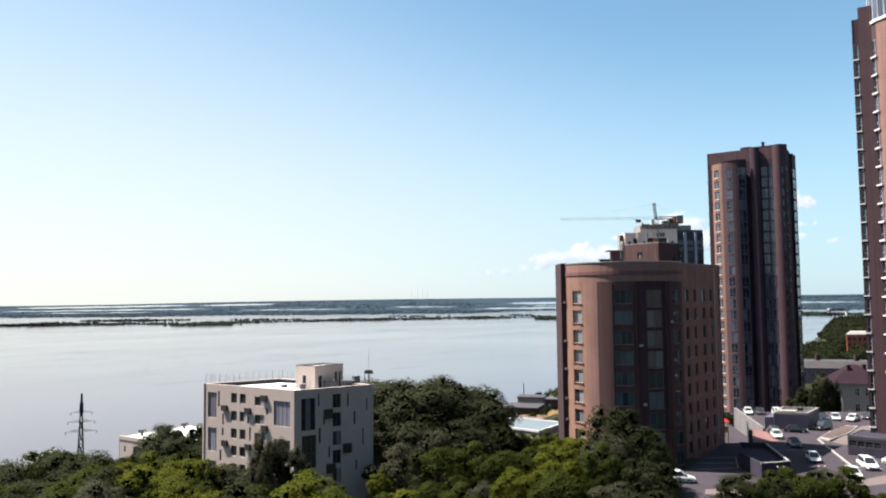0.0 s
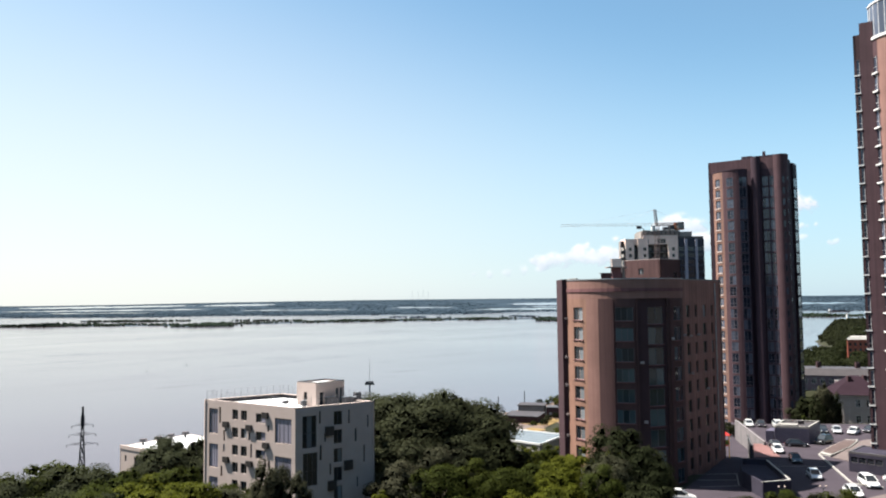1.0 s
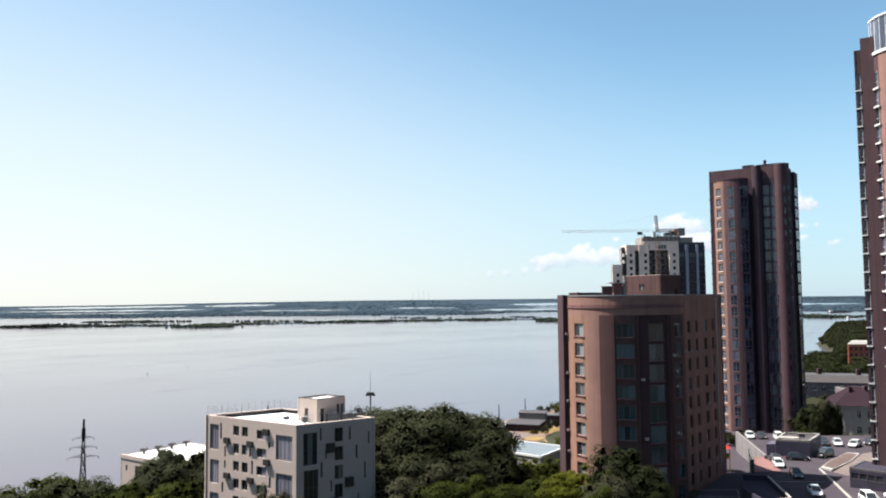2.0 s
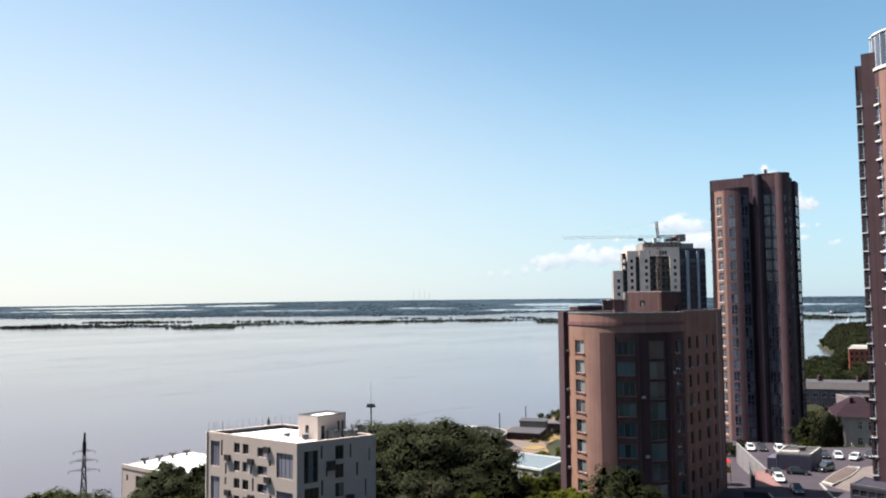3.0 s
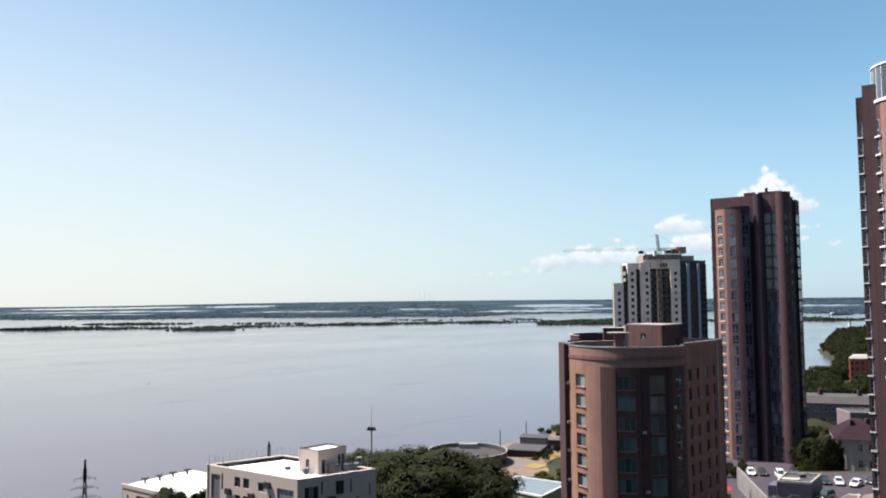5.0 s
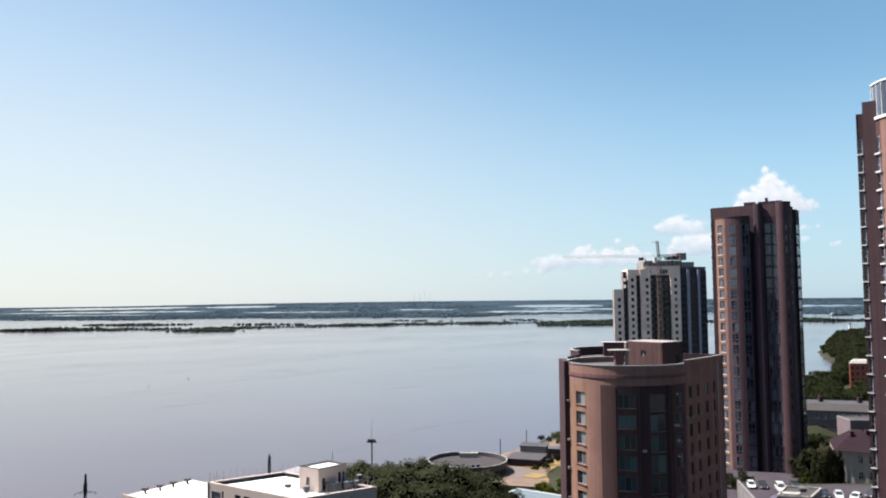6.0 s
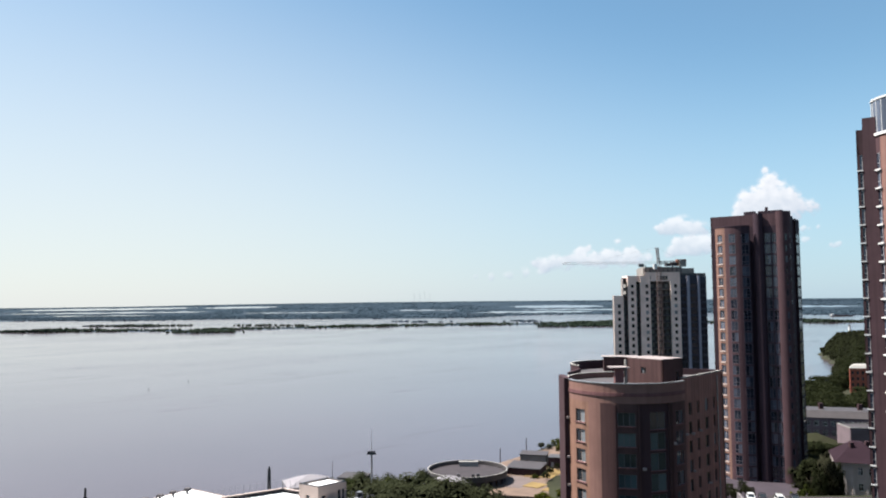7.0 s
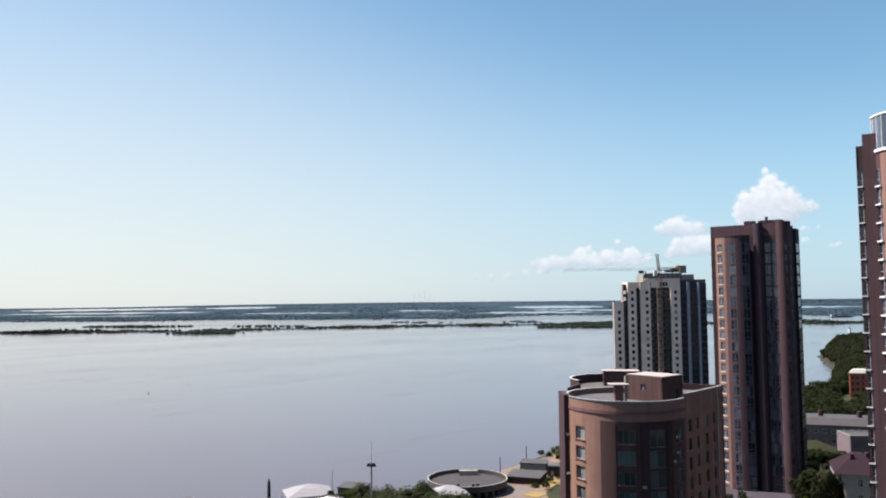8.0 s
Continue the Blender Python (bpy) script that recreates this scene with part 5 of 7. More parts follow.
def make_wood(name, label, trees):
    verts, faces, slots, mats, at = [], [], [], [], 0
    for kind, m in trees:
        for ob in FAR[kind].children:
            me = ob.data
            m_leaf = RIDGE_TREE if me.materials[0] != BARK else BARK
            if m_leaf not in mats:
                mats.append(m_leaf)
            co = np.empty(len(me.vertices) * 3)
            me.vertices.foreach_get("co", co)
            mm = np.array(m)
            verts.append(co.reshape(-1, 3) @ mm[:3, :3].T + mm[:3, 3])
            faces += [tuple(v + at for v in p.vertices) for p in me.polygons]
            slots += [mats.index(m_leaf)] * len(me.polygons)
            at += len(me.vertices)
    me = bpy.data.meshes.new(name)
    me.from_pydata(np.concatenate(verts).tolist(), [], faces)
    for q in mats:
        me.materials.append(q)
    me.polygons.foreach_set("material_index", slots)
    tagged(new(name, me), label, "woods", kind="stuff")


random.seed(21)
_wood = []
for _n in range(430):
    _y = random.uniform(326, 700)
    _x = _y * random.uniform(0.462, 0.572)
    _h = random.uniform(7.5, 13.0)
    if between(_x, SHORE) - _y < 5 or (230 < _x < 266 and 444 < _y < 470) or (380 < _y < 446 and 0.50 < _x / _y < 0.58):
        continue
    _s = _h / 9.0
    _wood.append((random.choice((3, 6, 3, 6, 6)), pose(_x, _y, ground_z(_x, _y) - 0.3, 0, 0, random.uniform(0, 360)) @ Matrix.Diagonal((_s * 1.25, _s * 1.25, _s, 1))))
make_wood("ridge_wood", "dense dark green wood along the river ridge", _wood)
for _t in NEAR + MIDDLE + BIG + FAR:
    if _t.name not in _used:
        for _c in list(_t.children):
            bpy.data.objects.remove(_c)
        bpy.data.objects.remove(_t)


# far woods: clumps of crowns on the first bank, the isles and the far land
def make_far_woods(name, label, material, headland, bank=None):
    rng = random.Random(5)
    near_faces = 0
    verts, faces = [], []

    def clump(x, y, z, w, h):
        k0, n = len(verts), 5
        turn = rng.uniform(0, 6.283)
        for r, f in ((0.95, 0.0), (0.85, 0.7)):
            for i in range(n):
                a, j = turn + 2 * math.pi * i / n + r, rng.uniform(0.75, 1.25)
                verts.append((x + w * r * j * math.cos(a), y + w * r * j * math.sin(a), z + h * f * rng.uniform(0.8, 1.2)))
        verts.append((x + w * rng.uniform(-0.3, 0.3), y, z + h * rng.uniform(0.95, 1.15)))
        for i in range(n):
            a, b = k0 + i, k0 + (i + 1) % n
            faces.append((a, b, b + n, a + n))
            faces.append((a + n, b + n, k0 + 2 * n))
    if headland:
        for _ in range(5200):
            y = rng.uniform(560, 1180)
            x = y * rng.uniform(0.46, 0.62)
            if between(x, SHORE) - y > 5:
                clump(x, y, ground_z(x, y) - 1, rng.uniform(3.0, 6.5), rng.uniform(5, 11))
    # first bank: hedge-like belts with gaps, thick here and thin there
    for _ in range(0 if headland else 21000):
        y = rng.uniform(1840, 2480)
        x = y * rng.uniform(-0.62, 0.62)
        thick = noise.noise((x * 0.005, 3.0, 4.4)) + 0.5 * noise.noise((x * 0.02, y * 0.004, 1.4))
        if ground_z(x, y) > WATER_Z - 0.2 - 0.5 * max(0.0, thick) and thick + rng.uniform(-0.3, 0.5) > -0.12:
            clump(x, y, WATER_Z - 1.0, rng.uniform(2.4, 5.0), rng.uniform(3.4, 6.8) + max(0.0, 8.0 * thick) * rng.random())
    # the low isle and the long spit before the bank
    for cx, cy, rx, ry, n in ((-590, 1890, 74, 22, 170), (420, 2085, 165, 18, 240)):
        for _ in range(0 if headland else n):
            a, q = rng.uniform(0, 6.283), math.sqrt(rng.random())
            clump(cx + rx * q * math.cos(a), cy + ry * q * math.sin(a), WATER_Z - 1.0, rng.uniform(4, 8), rng.uniform(4.5, 8.0))
    near_faces = len(faces)
    # sparse rows on the flooded meadows, closed woods on the land behind
    for _ in range(0 if headland else 9000):
        y = rng.uniform(2480, 3900)
        x = y * rng.uniform(-0.6, 0.6)
        z = ground_z(x, y)
        if z > WATER_Z - (0.1 if y > 3000 else 0.25) and noise.noise((x * 0.004, y * 0.006, 6.1)) > -0.15:
            clump(x, y, max(z, WATER_Z) - 0.8, rng.uniform(4, 11), rng.uniform(3.0, 6.5))
    for _ in range(0 if headland else 13000):
        y = 4940 - 1140 * rng.random() ** 1.2
        x = y * rng.uniform(-0.6, 0.6)
        wet = any(x0 - 20 < x < x1 + 20 and y0 - 100 < y < y1 + 30 for x0, x1, y0, y1 in POOLS)
        if (not wet and noise.noise((x * 0.0012, y * 0.004, 9.4)) > -0.3) or noise.noise((x * 0.009, y * 0.012, 3.3)) > 0.36:
            clump(x, y, ground_z(x, y) - 1, rng.uniform(6, 15), rng.uniform(1.4, 2.6) if y > 4500 else rng.uniform(2.2, 4.0))
    me = bpy.data.meshes.new(name)
    me.from_pydata(verts, [], faces)
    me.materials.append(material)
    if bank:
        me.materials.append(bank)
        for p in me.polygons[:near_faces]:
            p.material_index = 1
    tagged(new(name, me), label, "woods", kind="stuff")


# the far crowns' blue is aerial haze, mixed into their colour
HAZED_LEAF = mat("hazed_far_foliage", (0.022, 0.034, 0.045), 0.9, vary=0.12, scale=0.05, fine=0.4, bump=0.0, random_by="island", spec=0.02)
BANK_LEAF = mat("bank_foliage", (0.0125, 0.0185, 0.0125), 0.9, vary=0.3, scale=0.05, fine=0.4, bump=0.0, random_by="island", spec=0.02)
RIDGE_LEAF = mat("ridge_foliage", (0.006, 0.007, 0.003), 0.9, vary=0.6, scale=0.3, fine=2.0, bump=0.0, random_by="island", spec=0.02)
make_far_woods("far_woods", "low dark green bushes and haze-blue woods on the flooded far bank", HAZED_LEAF, False, BANK_LEAF)
make_far_woods("headland_woods", "dense green woods covering the river headland", RIDGE_LEAF, True)


# ---- along the river: round hall, garden, pool roof, masts ----
STAINED_DARK = mat("stained_dark_concrete", (0.060, 0.052, 0.055), 0.9, vary=0.3, scale=0.4, fine=5, bump=0.2)
HALL_ROOF = mat("dark_gravel_roof", (0.035, 0.030, 0.033), 0.9, vary=0.25, scale=0.3, fine=5, bump=0.2)


def make_round_hall():
    hall = thing("round_hall", "low round concrete hall with grey roof and white rim", "building")
    cx, cy, r = 6.4, 239.7, 12.3
    part("wall", sheet(Round(cx, cy, r - 0.5, 0, 359.5), -18, -9.0, [(2.0 + 2.6 * i, 3.4 + 2.6 * i, -12.2, -9.4) for i in range(27)], 0.35), STAINED_DARK, hall)
    part("roof", prism(bmesh.new(), circle(cx, cy, r - 0.55, n=56), -9.4, -9.0), HALL_ROOF, hall, "grey gravel roof")
    # the rim's dark colour carries the shadow seen inside it
    part("rim", sheet(Round(cx, cy, r, 0, 360), -9.6, -7.9, thick=0.4), FRAME_DARK, hall, "rim coloured dark for the shade on its inner face")
    part("rim_cap", sheet(Round(cx, cy, r + 0.05, 0, 360), -7.897, -7.8, thick=0.26), PALE_CONCRETE, hall, "white rim cap")
    part("roof_hood", block(bmesh.new(), 4.0, 10.0, 247.6, 249.0, -9.0, -7.5), PALE_CONCRETE, hall, "pale roof hood")
    for x, y in ((3.0, 229.9), (7.4, 229.5), (8.8, 229.9)):
        part("roof_vent", block(bmesh.new(), x, x + 0.9, y, y + 0.9, -9.0, -7.4), FRAME_DARK, hall)


make_round_hall()


def flat_patch(name, pts, z, thick, material, label, category, kind="structure"):
    ob = part(name, prism(bmesh.new(), pts, z - thick, z), material)
    return tagged(ob, label, category, kind=kind)


flat_patch("pavement", [(12, 222), (36, 216), (58, 262), (60, 296), (40, 292), (16, 262)], -11.4, 3.0, TERRACE, "brownish paved riverside garden terrace", "pavement")
flat_patch("pavement", [(17.5, 230.5), (21.6, 228.6), (27.6, 240.0), (20.4, 245.4)], -11.37, 0.4, PALE_PAVING, "pale worn concrete court beside the round hall", "pavement")
for _p in ([(24.1, 244.0), (32.5, 240.6), (38.7, 252.2), (30.7, 254.7)], [(22.3, 231.2), (26.7, 228.4), (30.2, 232.5), (25.9, 236.3)], [(27.2, 225.9), (34.4, 222.6), (40.5, 236.0), (36.6, 237.6)], [(35.5, 240.5), (40.2, 239.0), (43.5, 246.0), (39.5, 248.0)], [(32.5, 257), (43, 254), (50, 270), (38, 272)]):
    _b = prism(bmesh.new(), _p, -11.396, -11.25)
    tagged(part("lawn", _b, GRASS if _p[0][1] > 256 else DRY_GRASS), "dry trimmed lawn bed on the paved terrace", "lawn", "lawn beds of the garden")


def make_pool_hall():
    hall = thing("pool_hall", "low hall with pale blue sheet roof and white fascia", "building")
    pts = [(19.6, 161.2), (26.6, 171.8), (16.2, 179.4), (10.2, 169.6)]
    mid = sum((Vector(p) for p in pts), Vector((0, 0))) / 4
    rim = [mid + (Vector(p) - mid) * 1.03 for p in pts]
    for i in range(4):
        f = Flat(pts[i], pts[(i + 1) % 4])
        part("wall", sheet(f, -18, -2.6), PALE_CONCRETE, hall)
        part("fascia", sheet(Flat(rim[i], rim[(i + 1) % 4]), -2.597, -2.2, thick=0.3), WHITE_PAINT, hall, "white fascia")
    for k in range(1, 6):
        a, b = Vector(pts[0]).lerp(Vector(pts[1]), k / 6), Vector(pts[3]).lerp(Vector(pts[2]), k / 6)
        part("roof_seam", rod(bmesh.new(), (*a, -2.33), (*b, -2.33), 0.05, sides=4), BLUE_ROOF, hall)
    part("roof", prism(bmesh.new(), pts, -2.6, -2.35), BLUE_ROOF, hall, "pale blue sheet roof")


make_pool_hall()


def make_shed(name, label, pts, z0, z1, wall_m, roof_m, doors=()):
    shed = thing(name, label, "building")
    for i in range(len(pts)):
        f = Flat(pts[i], pts[(i + 1) % len(pts)])
        holes = [d for d in doors if d[1] < f.len] if i == 0 else []
        part("wall", sheet(f, z0, z1, holes, 0.25), wall_m, shed)
        for h in holes:
            window(shed, f, h, bars=0, deep=0.12)
    c = sum((Vector(p) for p in pts), Vector((0, 0))) / len(pts)
    part("roof", prism(bmesh.new(), [tuple(c + (Vector(p) - c) * 1.06) for p in pts], z1 + 0.003, z1 + 0.3), roof_m, shed)


make_shed("river_shed", "long dark brick shed with flat grey roof", [(19.0, 247.0), (29.0, 243.6), (32.6, 253.4), (22.4, 257.0)], -13, -9.4, UMBER, SLATE_ROOF, [(1.2, 2.2, -12.9, -10.8), (8.2, 9.4, -12.9, -10.9)])
make_shed("river_house", "small beige house by the river wall", [(24.6, 259.6), (33.0, 257.4), (34.6, 264.0), (26.2, 266.2)], -13, -7.9, CONCRETE, SLATE_ROOF, [(1.4, 2.6, -11.4, -9.6)])
make_shed("river_kiosk", "dark square kiosk by the river garden", [(33.6, 256.4), (37.6, 255.4), (38.8, 260.4), (34.8, 261.4)], -13, -8.3, UMBER, FRAME_DARK, [(0.8, 1.8, -11.6, -9.6)])
make_shed("garden_pavilion", "white open pavilion on the garden terrace", [(37.6, 258.4), (40.4, 257.6), (41.4, 261.0), (38.6, 261.8)], -11.4, -8.0, WHITE_PAINT, SLATE_ROOF, [(0.4, 2.2, -11.3, -8.7)])


CANVAS = mat("pale_canvas", (0.169, 0.158, 0.168), 0.8, vary=0.12, scale=0.6, fine=5, bump=0.1)


def make_tent(x, y, w, d, z0, z1, turn):
    t = thing("tent", "white peaked canopy tent near the round hall", "tent", "white tents", pose(x, y, 0, 0, 0, turn))
    bm = bmesh.new()
    foot = [bm.verts.new(p) for p in ((-w, -d, z0), (w, -d, z0), (w, d, z0), (-w, d, z0))]
    low = [bm.verts.new((p.co.x, p.co.y, z0 - 0.5)) for p in foot]
    mid = [bm.verts.new((p.co.x * 0.45, p.co.y * 0.45, z0 + (z1 - z0) * 0.62)) for p in foot]
    tip = bm.verts.new((0, 0, z1))
    for i in range(4):
        j = (i + 1) % 4
        bm.faces.new((low[i], low[j], foot[j], foot[i]))
        bm.faces.new((foot[i], foot[j], mid[j], mid[i]))
        bm.faces.new((mid[i], mid[j], tip))
    part("canopy", bm, CANVAS, t)
    for sx in (-1, 1):
        for sy in (-1, 1):
            part("pole", rod(bmesh.new(), (sx * (w - 0.1), sy * (d - 0.1), ground_z(x, y) - 0.5), (sx * (w - 0.1), sy * (d - 0.1), z0), 0.06), RAILGREY, t)


make_tent(0.4, 224.5, 5.6, 4.2, -8.6, -6.4, 12)
make_tent(-40.5, 228.0, 7.0, 5.5, -9.0, -6.6, 20)
make_shed("boat_shed", "grey metal shed with rounded tarpaulin by the trees", [(-31.5, 224.0), (-24.0, 222.0), (-22.6, 229.0), (-30.0, 231.0)], -14, -7.0, GREY_ROOF, SLATE_ROOF)


def make_low_hall():
    hall = thing("low_hall", "low beige hall with bright white flat roof", "building")
    a = Vector((-89.0, 213.0))
    w, d = 27.0, 22.5
    p = [a, a + E1 * w, a + E1 * w + E2 * d, a + E2 * d]
    front = Flat(p[0], p[1])
    holes = [(2.2, 3.0, -15.2, -13.6)] + [(6.5 + 6.2 * i, 11.6 + 6.2 * i, -16.6, -13.4) for i in range(3)]
    part("wall", sheet(front, -22, -12.0, holes, 0.3), STUCCO, hall)
    for h in holes:
        window(hall, front, h, bars=3 if h[1] - h[0] > 2 else 0)
    part("parapet", sheet(Flat(p[0] - E2 * 0.15, p[1] - E2 * 0.15), -11.997, -11.0, thick=0.5), STUCCO, hall)
    for i in (1, 2, 3):
        part("wall", sheet(Flat(p[i], p[(i + 1) % 4]), -22, -11.4, thick=0.4), STUCCO, hall)
    part("roof", prism(bmesh.new(), [tuple(q) for q in (p[0] + (E1 + E2) * 0.42, p[1] + (E2 - E1) * 0.42, p[2] - (E1 + E2) * 0.42, p[3] + (E1 - E2) * 0.42)], -12.0, -11.55), WHITE_ROOF, hall, "bright white membrane roof")
    for u, v in ((3.0, 5.0), (3.2, 9.5), (3.0, 14.0), (3.4, 18.5)):
        q = a + E1 * u + E2 * v
        part("roof_fan", rod(bmesh.new(), (q.x, q.y, -11.55), (q.x, q.y, -10.5), 0.35, sides=8), FRAME_DARK, hall)
        part("roof_fan_cap", block(bmesh.new(), q.x - 0.8, q.x + 0.8, q.y - 0.8, q.y + 0.8, -10.497, -9.9), GREY_ROOF, hall)


make_low_hall()


PYLON_STEEL = mat("weathered_black_steel", (0.016, 0.015, 0.018), 0.8, vary=0.25, scale=1.0, fine=8, bump=0.05, spec=0.1)


def make_pylon():
    t = thing("lattice_pylon", "dark steel lattice power pylon on the wooded bank", "pylon", at=pose(-72.7, 155.6, 0, 0, 0, 20))
    z0 = ground_z(-72.7, 155.6)
    def half(z):
        return 0.16 + 1.35 * max(0.0, (4.2 - z) / (4.2 - z0)) ** 1.15
    zs = [z0 + (4.2 - z0) * i / 12 for i in range(13)] + [7.0]
    bm = bmesh.new()
    for a, b in zip(zs, zs[1:]):
        ha, hb = half(a), half(b) if b < 7 else 0.1
        ca = [Vector((sx * ha, sy * ha, a)) for sx, sy in ((1, 1), (-1, 1), (-1, -1), (1, -1))]
        cb = [Vector((sx * hb, sy * hb, b)) for sx, sy in ((1, 1), (-1, 1), (-1, -1), (1, -1))]
        for i in range(4):
            j = (i + 1) % 4
            rod(bm, ca[i], cb[i], 0.11, sides=4)
            rod(bm, ca[i], cb[j], 0.07, sides=4)
            rod(bm, ca[j], cb[i], 0.07, sides=4)
            rod(bm, cb[i], cb[j], 0.06, sides=4)
    part("lattice", bm, PYLON_STEEL, t)
    part("head_plate", block(bmesh.new(), -0.34, 0.34, -0.3, 0.3, 3.3, 5.2), PYLON_STEEL, t)
    for z, w in ((3.45, 1.75), (1.6, 2.25), (-0.3, 2.65)):
        h = half(z)
        for s in (-1, 1):
            bm = bmesh.new()
            tip = bm.verts.new((s * (w + 0.15), 0, z - 0.12))
            ring = [bm.verts.new(q) for q in ((s * h, -h, z - 0.2), (s * h, h, z - 0.2), (s * h, h, z + 0.3), (s * h, -h, z + 0.3))]
            for i in range(4):
                bm.faces.new((ring[i], ring[(i + 1) % 4], tip))
            bmesh.ops.wireframe(bm, faces=bm.faces[:], thickness=0.2, use_replace=True, use_even_offset=False)
            part("cross_arm", bm, PYLON_STEEL, t)
            part("insulator", rod(bmesh.new(), (s * (w + 0.15), 0, z - 0.1), (s * (w + 0.2), 0, z - 0.6), 0.07, sides=6), PYLON_STEEL, t)


make_pylon()


def make_mast(name, label, x, y, top, r, arm=0.0, arm_z=0.0, thick_top=0.0):
    t = thing(name, label, "mast", at=pose(x, y, 0))
    z0 = ground_z(x, y) - 0.3
    body_top = arm_z + 0.4 if arm else top
    part("pole", rod(bmesh.new(), (0, 0, z0), (0, 0, body_top), r * 1.4, r, 8), RAILGREY if arm else DARKSTEEL, t)
    if arm:
        part("tip", rod(bmesh.new(), (0, 0, body_top), (0, 0, top), r * 0.3, r * 0.12, 6), RAILGREY, t)
        bm = bmesh.new()
        block(bm, -arm, arm, -0.22, 0.22, arm_z - 0.22, arm_z + 0.16)
        part("light_bar", bm, DARKSTEEL, t)
        for i in range(5):
            xx = -arm + 0.35 + i * (2 * arm - 0.7) / 4
            part("floodlight", block(bmesh.new(), xx - 0.16, xx + 0.16, -0.5, -0.23, arm_z - 0.1, arm_z + 0.65), DARKSTEEL, t)
    if thick_top:
        part("sleeve", rod(bmesh.new(), (0, 0, top - thick_top), (0, 0, top - 0.6), r * 2.6, r * 2.0, 10), DARKSTEEL, t)


make_mast("floodlight_mast", "steel floodlight mast with a crossbar above the trees", -17.7, 182.5, 14.0, 0.2, 1.1, 8.1)
make_mast("antenna_pole", "dark antenna pole behind the office house", -40.5, 176.5, 6.6, 0.17, thick_top=5.0)
make_mast("lamp_pole", "thin dark pole beside the round hall", 17.0, 246.0, -3.0, 0.14)
make_mast("lamp_pole", "thin dark pole behind the river shed", 28.0, 272.0, -4.5, 0.14)
make_mast("lamp_pole", "thin dark pole at the garden's river end", 49.5, 328.0, -11.0, 0.16)
make_mast("lamp_pole", "thin grey pole on the river bank", -36.0, 244.0, -6.2, 0.08)


def make_river_fence():
    fence = thing("river_fence", "dark metal fence along the river wall", "fence")
    f = Flat((34.0, 282.0), (62.0, 318.0))
    part("wall_base", sheet(f, -18, -11.9, thick=0.5), CONCRETE, fence)
    for i in range(int(f.len / 2.2)):
        part("post", rod(bmesh.new(), f.at(0.2 + i * 2.2, -11.9, 0.25), f.at(0.2 + i * 2.2, -10.4, 0.25), 0.08), DARKSTEEL, fence)
    for z in (-10.5, -11.1):
        part("rail", rod(bmesh.new(), f.at(0, z, 0.25), f.at(f.len, z, 0.25), 0.06), DARKSTEEL, fence)


make_river_fence()


def make_buoy(x, y):
    t = thing("buoy", "small dark river buoy with a post top", "buoy", "river buoys", pose(x, y, WATER_Z))
    part("float", rod(bmesh.new(), (0, 0, -0.4), (0, 0, 0.4), 0.5, 0.4, 12), DARKSTEEL, t)
    part("top_post", rod(bmesh.new(), (0, 0, 0.4), (0, 0, 1.6), 0.2, 0.1, 8), DARKSTEEL, t)


for _x, _y in ((-255.5, 664), (-243.0, 729)):
    make_buoy(_x, _y)


def make_barge(x, y):
    t = thing("barge", "long dark river barge moored at the far side", "ship", at=pose(x, y, WATER_Z, 0, 0, 4))
    hull = [(-44, -5), (38, -5), (46, 0), (38, 5), (-44, 5)]
    part("hull", prism(bmesh.new(), [(a * 0.97, b * 0.9) for a, b in hull], -0.6, 3.6, hull), FRAME_DARK, t)
    part("deckhouse", block(bmesh.new(), -40, -30, -3.5, 3.5, 3.603, 9.5), WHITE_PAINT, t)
    part("cargo", block(bmesh.new(), -26, 30, -3.8, 3.8, 3.603, 5.4), UMBER, t)


make_barge(1490.0, 2900.0)
for _x0, _x1, _y0, _y1 in POOLS:
    _b = bmesh.new()
    _n = 60
    _top, _low = [], []
    for _i in range(_n + 1):
        _x = _x0 + (_x1 - _x0) * _i / _n
        _q = 1 - abs(2 * _i / _n - 1) ** 4
        for _yy, _row in ((_y0 + (1 - _q) * (_y1 - _y0) / 2, _low), (_y1 - (1 - _q) * (_y1 - _y0) / 2, _top)):
            _yy += 40 * noise.noise((_x * 0.012, _yy * 0.05, 2)) + 36 * noise.noise((_x * 0.045, _yy * 0.02, 5))
            _row.append(_b.verts.new((_x, _yy, ground_z(_x, _yy) + 2.0)))
    for _i in range(_n):
        _b.faces.new((_low[_i], _low[_i + 1], _top[_i + 1], _top[_i]))
    tagged(part("water", _b, POOL_WATER), "bright pool of flood water on the far lowland", "water", kind="structure")


def make_radio_mast(x, y, high):
    t = thing("radio_mast", "thin pale radio mast on the far skyline", "mast", "radio masts on the skyline")
    z = ground_z(x, y)
    part("shaft", rod(bmesh.new(), (x, y, z - 2), (x, y, z + high), 0.75, 0.45, 6), RAILGREY, t)
    for q in (0.55, 0.8):
        part("platform", rod(bmesh.new(), (x, y, z + high * q), (x, y, z + high * q + 1.2), 1.6, sides=8), RAILGREY, t)


for _x, _h in ((-196, 62), (-160, 70), (-128, 72), (-96, 60)):
    make_radio_mast(_x, 4850.0, _h)


